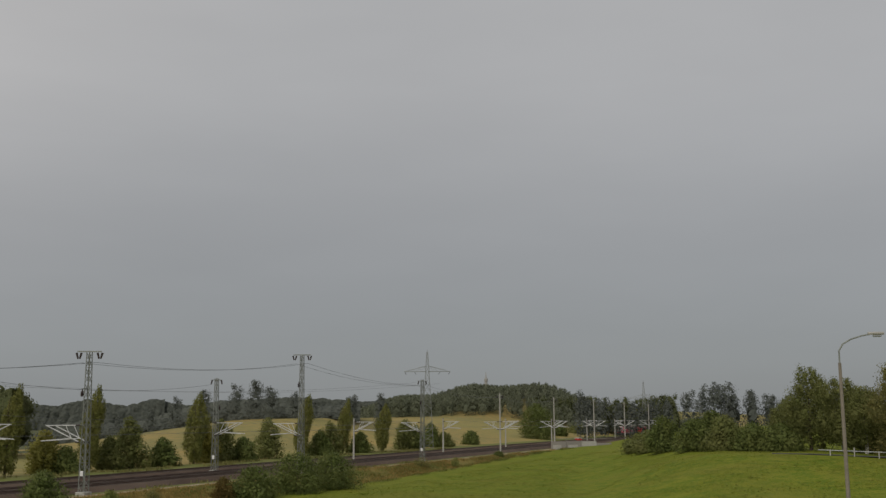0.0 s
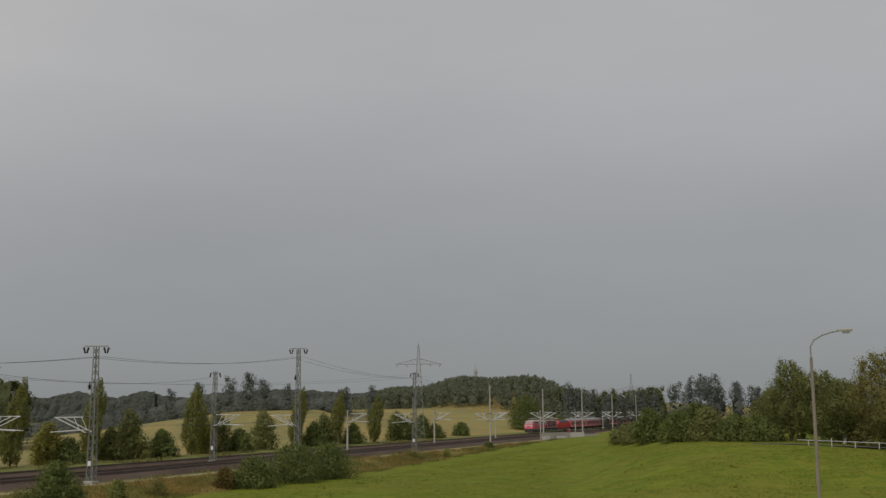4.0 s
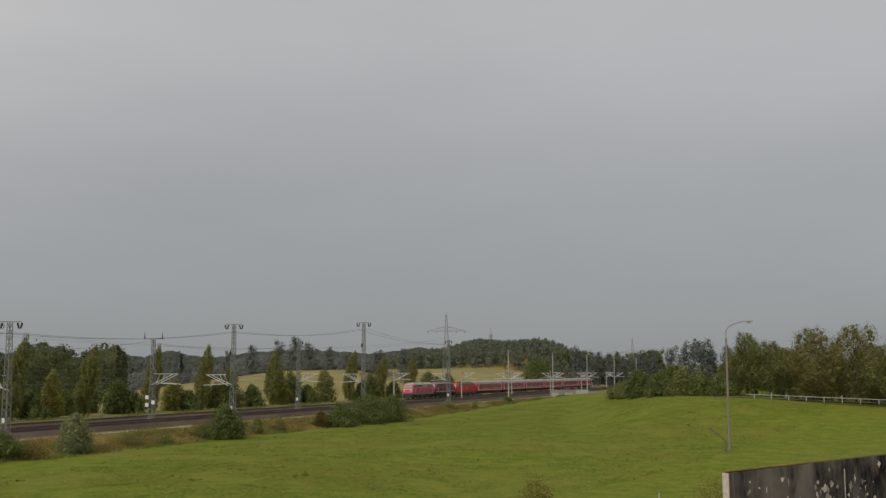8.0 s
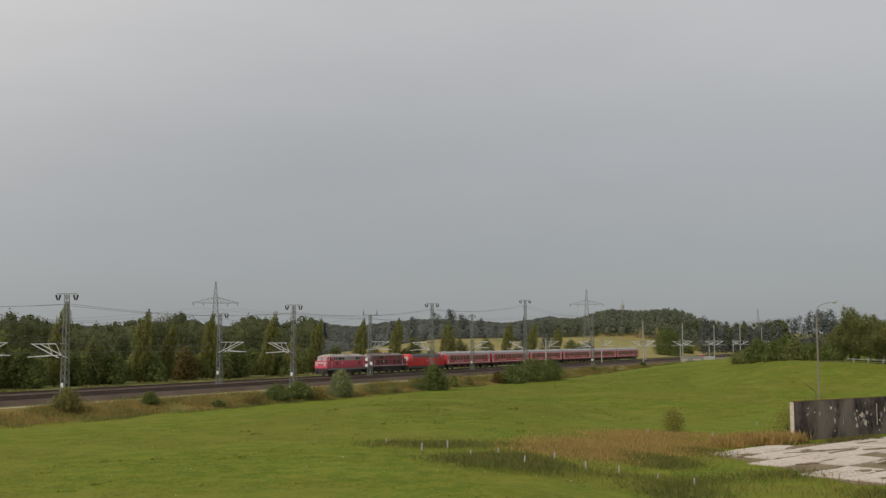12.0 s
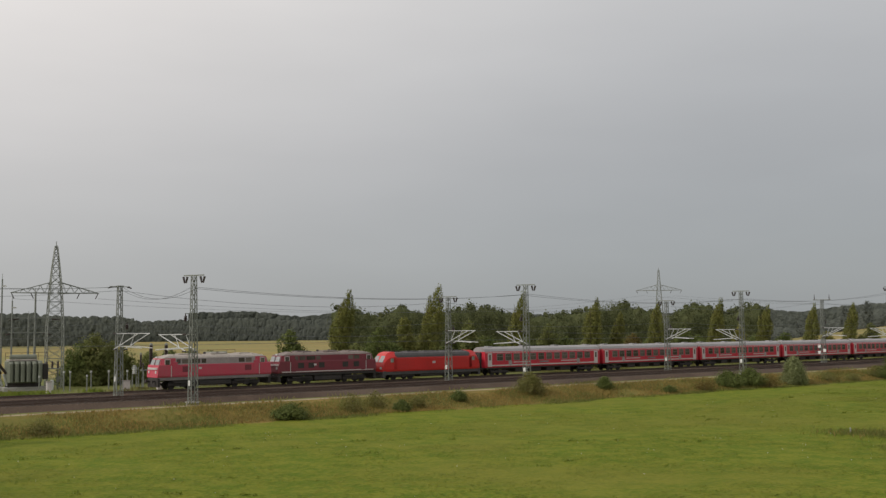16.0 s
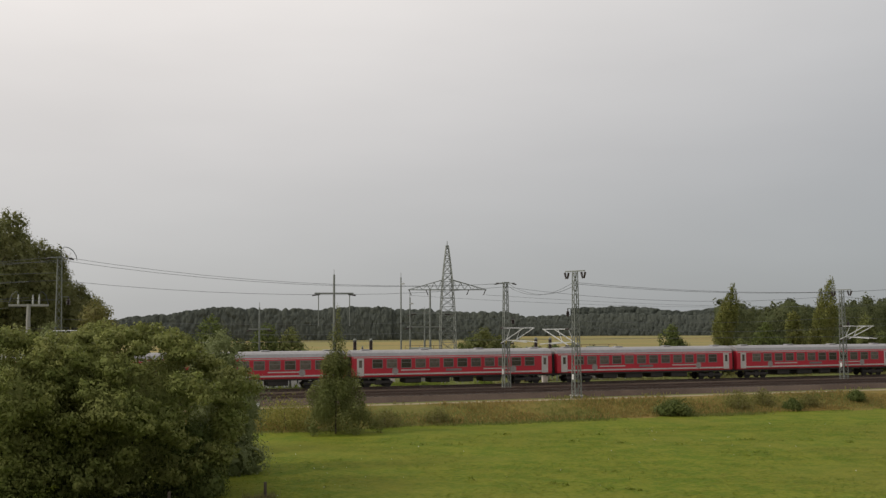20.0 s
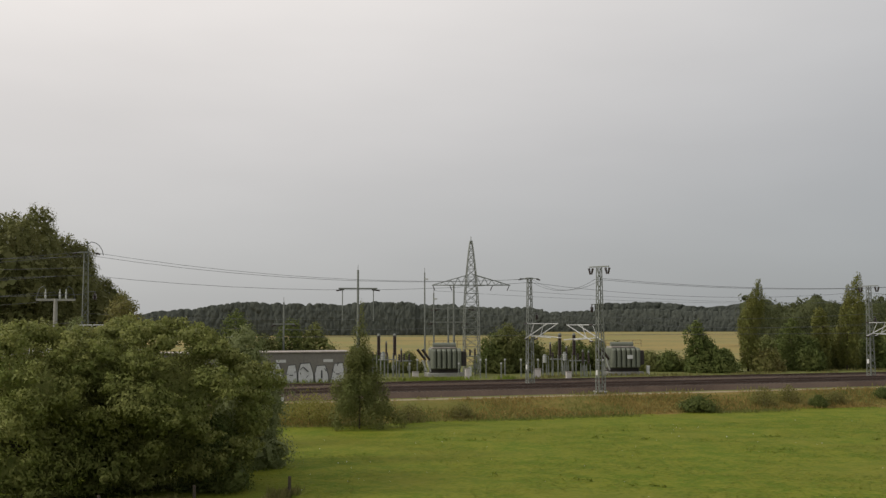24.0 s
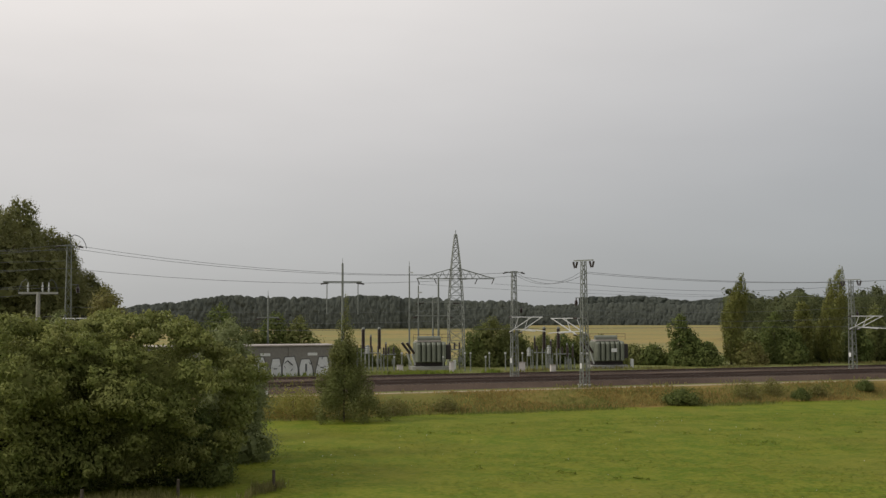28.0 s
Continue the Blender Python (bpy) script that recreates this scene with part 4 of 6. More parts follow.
loco_a = diesel("faded pink-red diesel locomotive with dusty grey roof", M["pink_red"], M["pale_roof"], M["pale_band"], M["stripe"])
loco_b = diesel("dull crimson diesel locomotive with beige-grey roof", M["dark_red"], M["brown_roof"], M["dark_red"], M["stripe"])
loco_c = electric()
TRAIN += [(loco_a, 8.3), (loco_b, 24.9), (loco_c, 42.9)]
first_coach = coach()
for k in range(6):
    c = first_coach if k == 0 else copy_thing(first_coach, Matrix.Identity(4))
    TRAIN.append((c, 52.5 + 13.0 + 26.05 * k))


# ---- trees and bushes ----
def trunk_mesh(bm, height, r, limbs, rng, lean=0.0, spread=0.35):
    pts = [Vector((0, 0, -0.4))]
    for i in range(1, 6):
        z = height * i / 5
        pts.append(Vector((lean * z + rng.uniform(-0.1, 0.1), rng.uniform(-0.1, 0.1), z)))
    for i, (a, b) in enumerate(zip(pts, pts[1:])):
        bar(bm, a, b, r * (1 - i / 6), r * (1 - (i + 1) / 6), 6)
    for i in range(limbs):
        z = height * rng.uniform(0.25, 0.9)
        a = Vector((lean * z, 0, z))
        t = rng.uniform(0, 2 * math.pi)
        ln = height * spread * rng.uniform(0.5, 1.0)
        b = a + Vector((math.cos(t) * ln * 0.6, math.sin(t) * ln * 0.6, ln * 0.6))
        bar(bm, a, b, r * 0.35, r * 0.12, 5)
    return bm


def tree(name, label, height, blobs, leaf, count, size, at, bark="bark", trunk_h=None, r=0.2, seed=0, group="", lean=0.0, spread=0.35, category="tree", limbs=9, **dress):
    rng = random.Random(seed)
    t = thing(name, label, category, group, at=at)
    part("trunk", trunk_mesh(bmesh.new(), trunk_h or height * 0.75, r, limbs, rng, lean, spread), M[bark], t)
    part("crown", leaf_mesh("crown", M[leaf], blobs, count, size, seed + 5, **dress), None, t)
    return t


def flame(f):
    """Outline of a columnar poplar: narrow foot, full to two thirds, pointed top."""
    if f < 0.3:
        return 0.66 + 0.34 * math.sin(f / 0.3 * math.pi / 2)
    if f < 0.58:
        return 1.0
    return max(0.06, 1 - ((f - 0.58) / 0.43) ** 1.55)


def dome(f):
    """Outline of a bush that is broad at the ground."""
    return max(0.12, (1 - f ** 2.3) ** 0.6) * (0.82 + 0.18 * min(1, f / 0.25))


def oval(f):
    """Outline of a broad crown on a trunk."""
    return max(0.15, math.sin(math.pi * min(1, 0.12 + 0.83 * f)) ** 0.65)


def crown_blobs(height, radius, seed, outline, low=0.04, n=64, clump=0.34, wind=0.0, uneven=0.16):
    """Leaf clumps wound round an outline, over larger ones up the middle."""
    rng = random.Random(seed)
    p1, p2, p3 = (rng.uniform(0, 6.28) for _ in range(3))
    out = []
    for i in range(n):
        f = (i + rng.random()) / n
        t = i * 2.39996 + rng.uniform(-0.5, 0.5)
        env = radius * outline(f) * (1 + uneven * math.sin(2 * t + p1 + 5 * f) + uneven * math.sin(11 * f + p2 + t))
        rr = env * clump * rng.uniform(0.7, 1.35) + 0.04 * radius
        off = max(0.0, env - rr * 0.85) * rng.uniform(0.8, 1.06)
        z = height * (low + (1 - low) * f) - rr * 0.5
        out.append((math.cos(t) * off + wind * height * f * f, math.sin(t) * off, max(rr * 0.5, z), rr, rr, rr * rng.uniform(0.85, 1.3)))
    for i in range(9):
        f = (i + 0.5) / 9.6
        rr = radius * outline(f) * 0.72
        out.append((wind * height * f * f, 0, height * (low + (1 - low) * f), rr, rr, max(rr * 0.5, height * 0.075)))
    return out


def column_blobs(height, radius, seed, low=0.06):
    """Upright plumes of leaves, bent over by the wind."""
    return [(x, y, z, rx * 0.85, ry * 0.85, rz * 1.55) for x, y, z, rx, ry, rz in crown_blobs(height * 0.96, radius, seed, flame, low, 110, 0.26, 0.15, 0.13)]


def round_blobs(height, radius, seed, low=0.2, n=56):
    return crown_blobs(height, radius, seed, dome if low < 0.07 else oval, low, n)


def turned(p, rz=0.0):
    return Matrix.Translation(p) @ pose(0, 0, 0, 0, 0, rz)


def behind_line(az, o):
    """Where the bearing az meets the line o beside the railway."""
    a = radians(az)
    d = Vector((-math.sin(a), math.cos(a), 0))
    k = (START.dot(ACROSS) + o) / d.dot(ACROSS)
    p = d * k
    p.z = land(p.x, p.y)
    return p


# columnar poplars in a row behind the railway
POPLARS = ((-14.25, 14.2, 2.45), (-19.0, 15.4, 2.95), (-23.6, 14.6, 2.3), (-27.6, 13.8, 2.5), (-30.9, 13.4, 2.3), (-33.9, 14.2, 2.5), (-36.3, 13.0, 2.2), (-38.6, 13.4, 2.4), (-40.5, 13.8, 2.6), (-43.2, 13.4, 2.8), (-46.3, 13.8, 2.7), (-47.6, 13.2, 2.5), (-48.9, 12.4, 2.6), (-28.9, 11.0, 2.0))
for i, (az, h, r) in enumerate(POPLARS):
    tree("poplar_tree", "columnar poplar with green and yellowing leaves, leaning in wind", h, column_blobs(h, r * 0.76, 40 + i), "poplar", 11000, 0.11, turned(behind_line(az, -15), 12 * (i % 5) - 24), trunk_h=h * 0.8, r=0.16, seed=100 + i, group="row of poplars behind the railway", lean=0.012, spread=0.2, hang=-0.6, loose=0.08)
# broader trees and bushes between them
for i, (az, o, h, r, leaf, low) in enumerate(((-11.75, -15, 7.8, 2.5, "bush", 0.03), (-16.4, -17, 8.0, 3.0, "bush", 0.02), (-17.8, -15, 9.6, 1.8, "poplar", 0.08), (-21.2, -18, 9.2, 3.0, "maple", 0.05), (-22.3, -14, 6.2, 3.0, "bush", 0.02), (-25.4, -16, 8.4, 2.6, "maple", 0.05),
                                                  (-26.3, -15, 6.0, 3.2, "bush", 0.02), (-29.8, -18, 6.4, 3.4, "rust", 0.02), (-32.4, -16, 7.5, 3.2, "bush", 0.02), (-35.2, -15, 8.0, 2.2, "yellowing", 0.03), (-37.4, -16, 6.4, 3.2, "bush", 0.02), (-39.4, -16, 6.5, 3.0, "yellowing", 0.03),
                                                  (-41.5, -15, 8.4, 3.4, "maple", 0.03), (-43.9, -16, 8.0, 3.0, "maple", 0.03), (-45.3, -15, 8.4, 3.2, "maple", 0.04), (-46.9, -14, 5.5, 3.0, "bush", 0.02), (-49.7, -15, 8.0, 3.4, "maple", 0.04), (-50.6, -17, 7.0, 3.2, "bush", 0.03),
                                                  (-52.1, -16, 4.4, 3.4, "bush", 0.02), (-54.7, -19, 13.6, 8.6, "bush", 0.05), (-24.6, -15, 5.0, 2.6, "bush", 0.0), (-13.0, -13, 3.6, 2.6, "bush", 0.0), (-15.2, -13, 3.4, 2.8, "weed", 0.0), (-20.3, -15, 6.4, 2.8, "bush", 0.0),
                                                  (-12.4, -14, 4.6, 2.6, "bush", 0.0), (-17.2, -14, 5.2, 3.0, "bush", 0.0), (-18.3, -19, 6.4, 3.4, "maple", 0.03), (-34.6, -14, 4.4, 2.6, "bush", 0.0), (-31.6, -15, 4.6, 2.8, "maple", 0.0), (-28.3, -14, 4.6, 2.8, "bush", 0.0), (-38.0, -14, 4.2, 2.6, "bush", 0.0), (-42.4, -14, 5.0, 3.0, "bush", 0.0), (-44.6, -14, 4.6, 3.0, "bush", 0.0), (-48.2, -14, 5.0, 3.2, "bush", 0.0), (-40.0, -14, 4.0, 3.0, "bush", 0.0), (-41.0, -15, 5.4, 2.6, "maple", 0.0), (-47.2, -15, 7.6, 3.0, "maple", 0.02), (-50.1, -14, 6.4, 3.2, "bush", 0.0), (-51.1, -15, 4.2, 3.2, "maple", 0.0), (-43.5, -16, 7.4, 2.6, "yellowing", 0.02), (-55.6, -22, 6.0, 4.6, "bush", 0.0), (-56.4, -24, 5.0, 4.6, "maple", 0.0))):
    tree("broadleaf_tree" if h > 5 else "shrub", "bushy broadleaf tree with dense green crown behind the railway" if leaf != "rust" else "reddish-brown bushy tree behind the railway", h, round_blobs(h, r, 300 + i, low), leaf, 3300 if r < 7 else 20000, 0.19, turned(behind_line(az, o), 50 * i), r=0.14, seed=200 + i, group="bushes between the poplars", category="tree" if h > 5 else "shrub")
# undergrowth that closes the gaps before the forest
rng_under = random.Random(330)
for i in range(27):
    az, h = -15.4 - 0.8 * i + rng_under.uniform(-0.25, 0.25), rng_under.uniform(3.6, 6.2)
    tree("shrub", "dense dark green undergrowth before the forest", h, round_blobs(h, h * rng_under.uniform(0.55, 0.8), 330 + i, 0.0), "bush" if i % 3 else "maple", 2800, 0.17, turned(behind_line(az, rng_under.uniform(-30, -21)), 47 * i), r=0.1, seed=430 + i, group="undergrowth before the forest", category="shrub")
# small round trees by the substation
for i, (az, o, h, r) in enumerate(((8.3, -26, 7.6, 3.6), (12.4, -26, 9.4, 3.6), (-1.9, -24, 7.4, 3.8), (9.6, -27, 8.2, 3.8), (10.9, -26, 6.0, 3.0), (-1.2, -25, 6.0, 3.4), (-2.8, -25, 6.2, 3.4), (13.8, -27, 7.0, 3.6), (-3.2, -26, 4.4, 2.8), (-0.9, -27, 3.6, 2.6), (-4.6, -27, 4.6, 3.0), (-5.6, -28, 4.8, 2.8), (-6.6, -28, 4.8, 2.8), (-7.6, -29, 4.4, 2.6), (-9.3, -22, 3.0, 3.0), (-10.3, -20, 3.0, 3.0), (-8.4, -24, 2.8, 2.8), (6.2, -29, 4.0, 2.2), (3.4, -30, 3.2, 2.4), (5.0, -30, 3.0, 2.4))):
    tree("shrub", "rounded green bush behind the substation", h, round_blobs(h, r, 360 + i, 0.0), "bush" if i % 2 else "maple", 4600, 0.14, turned(behind_line(az, o), 40 * i), r=0.1, seed=400 + i, group="bushes round the substation", category="shrub")


# ---- foreground bushes on the verge and in the meadow ----
def shrub(label, x, y, h, r, leaf, count, size, seed, squash=1.0, low=0.0, group="bushes along the verge", name="shrub", **dress):
    z = land(x, y)
    blobs = [(bx, by * squash, bz, br, br * squash, brz) for bx, by, bz, br, _, brz in round_blobs(h, r, seed, low)]
    return tree(name, label, h, blobs, leaf, count, size, turned(Vector((x, y, z))), r=0.07, seed=seed, group=group, category="shrub", trunk_h=h * 0.6, **dress)


def verge(az, o):
    p = behind_line(az, o)
    return p.x, p.y


for i, (az, o, h, r, leaf, lab) in enumerate((
        (-46.7, 27, 4.0, 3.8, "bush", "wide dark green bush at the edge of the meadow"), (-47.7, 27, 5.4, 5.0, "bush", "wide dark green bush at the edge of the meadow"), (-48.6, 27.5, 5.2, 4.6, "bush", "dark green bush at the edge of the meadow"),
        (-42.6, 27, 5.0, 3.2, "bush", "round green bush at the edge of the meadow"), (-37.8, 25, 4.6, 2.5, "willow", "pale grey-green willow bush on the verge"), (-35.6, 24, 2.6, 2.6, "bush", "low green bush on the verge"), (-34.6, 24, 2.2, 2.4, "bush", "low green bush on the verge"),
        (-36.6, 26, 1.8, 2.2, "rust", "low reddish bush on the verge"), (-45.9, 25, 2.6, 1.5, "rust", "small reddish bush on the verge"), (-43.6, 25, 2.4, 1.0, "hawthorn", "small bush on the verge"), (-41.6, 24, 2.0, 1.4, "weed", "pale tall weeds on the verge"),
        (-24.4, 22, 2.6, 2.0, "weed", "pale green bush at the foot of a mast"), (-28.3, 22, 1.6, 1.2, "bush", "small round bush on the verge"), (-11.75, 25.5, 1.6, 2.1, "bush", "low dark round bush in the grass"), (-15.0, 24, 1.9, 1.7, "weed", "pale green bush on the verge"),
        (-17.6, 25, 1.2, 1.1, "bush", "small low bush on the verge"), (-52.0, 24, 2.0, 1.0, "hawthorn", "small upright bush on the verge"), (-50.9, 22, 1.6, 2.0, "weed", "low bush on the verge"), (-53.4, 21, 1.2, 1.2, "bush", "small bush by the track"), (0.6, 25, 1.3, 1.6, "weed", "low weeds on the verge"),
        (-20.6, 23, 1.1, 1.0, "bush", "small low bush on the verge"), (-31.6, 25, 0.9, 0.9, "bush", "small low bush on the verge"), (-16.2, 23.2, 1.7, 1.5, "weed", "pale green bush on the verge"), (-18.4, 24, 1.2, 1.4, "weed", "low weeds on the verge"), (-33.4, 25.4, 1.4, 2.0, "rust", "low reddish bush on the verge"), (-39.4, 24.4, 1.4, 1.8, "weed", "low weeds on the verge"), (-40.6, 26, 1.3, 1.6, "weed", "low weeds on the verge"), (-44.4, 24.6, 1.9, 1.3, "weed", "pale tall weeds on the verge"), (3.4, 25.6, 1.5, 1.8, "weed", "low weeds on the verge"))):
    x, y = verge(az, o)
    shrub(lab, x, y, h, r, leaf, 13000 if h > 4.5 else 7000 if h > 2 else 6000 if leaf == "bush" else 2600, 0.095 if h > 2 else 0.07, 500 + i, hollow=0.3 if h > 3 else 0.1, loose=0.16 if h > 3 else 0.3, core=0.5 if h > 3 or leaf == "bush" else 0.0)

# slender young tree in front of the railway
p = bearing(5.95, 95.5)
p.z = land(p.x, p.y)
shoots = [(0.1, 0, 6.6, 0.6, 0.6, 0.9), (0.15, 0, 7.6, 0.36, 0.36, 0.9), (0.12, 0.1, 8.9, 0.42, 0.42, 1.0), (0.18, 0.1, 10.2, 0.26, 0.26, 1.1), (-0.3, 0.1, 8.2, 0.4, 0.4, 0.8), (0.5, 0, 7.8, 0.4, 0.4, 0.9)]
rng_young = random.Random(78)
for k in range(116):
    t, f = rng_young.uniform(0, 6.28), rng_young.random()
    e = (3.9 - 3.1 * f) * rng_young.uniform(0.3, 1.0)
    shoots.append((math.cos(t) * e, math.sin(t) * e, 0.5 + 6.0 * f, rng_young.uniform(0.3, 0.65), rng_young.uniform(0.3, 0.65), rng_young.uniform(0.6, 1.1)))
tree("young_tree", "slender young tree with loose green crown and bushy foot", 10.4, shoots + [(0, 0, 1.5, 2.3, 2.1, 1.6), (0, 0, 3.6, 1.5, 1.5, 1.7)], "maple", 32000, 0.085, turned(p), r=0.09, seed=61, trunk_h=10.2, spread=0.22, hollow=0.3, loose=0.22, core=0.0)
p = bearing(8.6, 99)
shrub("low willow bush beside the young tree", p.x, p.y, 2.6, 3.2, "yellowing", 6000, 0.08, 62, hollow=0.1, loose=0.4, core=0.0)

# the big hawthorn bush close by, with willows behind it
def hawthorn(label, at, height, radius, boughs, leaves, seed):
    """Overhanging boughs with sprays of leaves at their tips round a dense inner crown."""
    rng = random.Random(seed)
    k0, k1 = radius / 6.5, height / 9.2
    outer = []
    for k in range(boughs):
        f = 1 - (k + 0.5) / boughs * 0.95
        t = k * 2.39996 + rng.uniform(-0.4, 0.4)
        wave = 1 + 0.08 * math.sin(3 * t + 1.0) + 0.07 * math.sin(7 * t + 9 * f)
        env = 6.5 * k0 * wave * min(1.0, math.sqrt(max(0.0, 1 - f * f)) * 1.12 + 0.05) * (0.74 + 0.26 * smooth(0.04, 0.40, f))
        rr = rng.uniform(0.42, 1.0) * (0.85 if f > 0.7 else 1.0)
        off = max(0.0, env - rr * rng.uniform(0.5, 1.7))
        x, y, z = math.cos(t) * off, math.sin(t) * off, 0.45 + 8.7 * k1 * f
        outer.append((x, y, z, rr * 1.2, rr * 1.2, rr * 0.6))
        for e in range(4):
            a2, q = rng.uniform(0, 6.28), rng.uniform(0.16, 0.40)
            outer.append((x + math.cos(t) * rr * 0.6 + math.cos(a2) * rr * 0.85, y + math.sin(t) * rr * 0.6 + math.sin(a2) * rr * 0.85, z + rng.uniform(-0.45, 0.7) * rr, q * 1.2, q * 1.2, q * 0.7))
    inner = [(0.4, 0, 6.0, 2.7, 2.6, 1.4), (0, 0.4, 3.8, 4.0, 4.0, 2.9), (-0.6, 0.2, 1.9, 4.0, 3.4, 1.9), (1.0, 0, 5.3, 3.0, 3.0, 1.9), (-1.6, -0.5, 5.6, 3.0, 2.8, 1.8)]
    inner = [(x * k0, y * k0, z * k1, rx * k0, ry * k0, rz * k1) for x, y, z, rx, ry, rz in inner]
    big = thing("hawthorn_bush", label, "bush", "hawthorn bushes in the foreground", at=at)
    part("trunk", trunk_mesh(bmesh.new(), 5.5 * k1, 0.26, 40, random.Random(seed + 1), 0.0, 0.75), M["bark"], big)
    part("inner_crown", leaf_mesh("inner_crown", M["hawthorn"], inner, leaves // 3, 0.09, seed + 2, hollow=0.75, core=0.7, plate=0.4), None, big, "shaded inner leaves")
    part("crown", leaf_mesh("crown", M["hawthorn"], outer, leaves * 3 // 4, 0.110, seed + 3, hollow=0.45, loose=0.12, core=0.0, ragged=0.6, lift=0.18), None, big)


p = bearing(17.0, 62)
p.z = land(p.x, p.y)
hawthorn("large dense hawthorn bush, dark below, with pale olive leaves on top", turned(p), 9.2, 6.5, 150, 118000, 31)
p = bearing(22.6, 60)
p.z = land(p.x, p.y)
hawthorn("dense hawthorn bush grown together with its larger neighbour", turned(p, 130), 9.0, 5.8, 110, 70000, 41)
p = bearing(11.9, 71)
shrub("grey-green willow bush behind the hawthorn", p.x, p.y, 9.2, 3.3, "willow", 24000, 0.08, 65, plate=0.3, group="bushes in the foreground")
p = bearing(13.3, 61)
shrub("dark low bush at the side of the hawthorn", p.x, p.y, 4.2, 2.3, "bush", 9000, 0.08, 85, group="bushes in the foreground")
p = bearing(20.3, 70)
shrub("grey-green willow bush behind the hawthorn", p.x, p.y, 9.6, 3.6, "willow", 18000, 0.08, 66, group="bushes in the foreground")
p = bearing(18.1, 82)
shrub("tall pale green bush behind the hawthorn", p.x, p.y, 11.6, 3.4, "weed", 18000, 0.10, 67, group="bushes in the foreground")
# tall dark trees on the left
for i, (az, d, h, r) in enumerate(((22.2, 165, 24.5, 5.0), (25.2, 160, 24.0, 6.4), (20.2, 170, 19.6, 4.6), (29.5, 165, 23.0, 6.5), (23.7, 172, 24.0, 5.6), (19.0, 176, 14.5, 4.0), (21.2, 160, 17.0, 5.0), (23.2, 158, 22.0, 5.6), (20.9, 169, 20.6, 4.6), (18.3, 180, 12.0, 3.6), (26.6, 168, 25.0, 6.0), (21.8, 176, 22.4, 5.0))):
    p = bearing(az, d)
    p.z = land(p.x, p.y)
    tree("pine_tree", "tall dark pine with ragged brown-green crown", h, crown_blobs(h, r, 700 + i, oval, 0.08, 110, 0.34, 0.0, 0.2), "conifer", 26000 if az < 25.5 else 8000, 0.13 if az < 25.5 else 0.25, turned(p, 70 * i), r=0.3, seed=710 + i, group="tall dark trees", core=0.6, plate=0.26, ragged=0.8)

# trees by the road at the far right
for i, (az, d, h, r, leaf, bark) in enumerate(((-63.5, 415, 18.6, 6.0, "maple", "bark"), (-64.4, 410, 16.0, 5.8, "maple", "birch"), (-66.0, 395, 20.0, 8.0, "autumn", "bark"), (-67.6, 390, 21.5, 8.4, "autumn", "bark"), (-63.0, 425, 12.0, 3.8, "maple", "bark"), (-65.0, 405, 14.0, 5.4, "maple", "birch"), (-69.3, 380, 20.0, 8.0, "maple", "bark"), (-71.2, 380, 20.0, 8.0, "autumn", "bark"),
                                                (-65.5, 420, 12.0, 6.0, "maple", "bark"), (-66.8, 410, 14.0, 7.0, "maple", "bark"), (-68.4, 400, 16.0, 7.0, "autumn", "bark"))):
    h, r = h * 0.68 + 0.3, r * 0.68
    p = bearing(az, d * 0.68)
    p.z = land(p.x, p.y)
    tree("roadside_tree", "tall roadside tree with loose green and yellowing crown" if bark == "bark" else "birch with white trunk and loose green crown", h, crown_blobs(h, r, 740 + i, oval, 0.06 if bark == "bark" else 0.18, 120, 0.24, 0.0, 0.30), leaf, 19000, 0.13, turned(p, 60 * i), bark=bark, r=0.3, seed=750 + i, group="trees by the road", core=0.34, loose=0.17)
# dense bushes left of them, hiding the far end of the railway
for i, (az, d, h, r) in enumerate(((-58.4, 328, 3.8, 3.6), (-59.1, 305, 6.6, 4.0), (-60.0, 288, 5.2, 3.8), (-60.9, 282, 5.6, 3.8), (-61.7, 278, 4.4, 3.6), (-62.5, 276, 4.2, 3.6), (-58.7, 318, 4.2, 3.4), (-60.5, 286, 6.4, 3.2))):
    p = bearing(az, d)
    p.z = land(p.x, p.y)
    tree("shrub", "dense green bush at the end of the meadow", h, round_blobs(h, r, 770 + i, 0.0), "bush" if i % 3 else "maple", 6000, 0.17, turned(p, 33 * i), r=0.12, seed=780 + i, group="bushes at the end of the meadow", category="shrub")


# ---- woods ----
def wood(name, label, places, leaf, per, size, seed, slim=0.32, plate=0.0):
    """Many small crowns: places are (x, y, height)."""
    rng = np.random.default_rng(seed)
    blobs = []
    for x, y, h in places:
        z = land(x, y)
        w = h * slim * rng.uniform(0.8, 1.3)
        blobs.append((x, y, z + h * 0.40, w, w, h * 0.42))
        blobs.append((x + rng.normal() * w * 0.3, y + rng.normal() * w * 0.3, z + h * 0.74, w * 0.8, w * 0.8, h * 0.23))
        blobs.append((x + rng.normal() * w * 0.3, y, z + h * 0.92, w * 0.42, w * 0.42, h * 0.11))
    me = leaf_mesh(name, M[leaf], blobs, per * len(places), size, seed, hollow=0.6, loose=0.10, core=0.52 if plate else 0.7, ragged=0.6, k=16 if plate else 8, lift=0.4, plate=plate)
    return tagged(new(name, me), label, "forest", kind="stuff")


def strip(az0, az1, d0, d1, step, h0, h1, seed):
    rng = random.Random(seed)
    out = []
    d = d0
    while d < d1:
        a = az0
        while a < az1:
            aa, dd = a + rng.uniform(-0.4, 0.4) * math.degrees(step / d), d + rng.uniform(-0.4, 0.4) * step
            p = bearing(aa, dd)
            big_wave = 0.5 + 0.5 * math.sin(aa * 1.3 + 2 * math.sin(aa * 0.37))
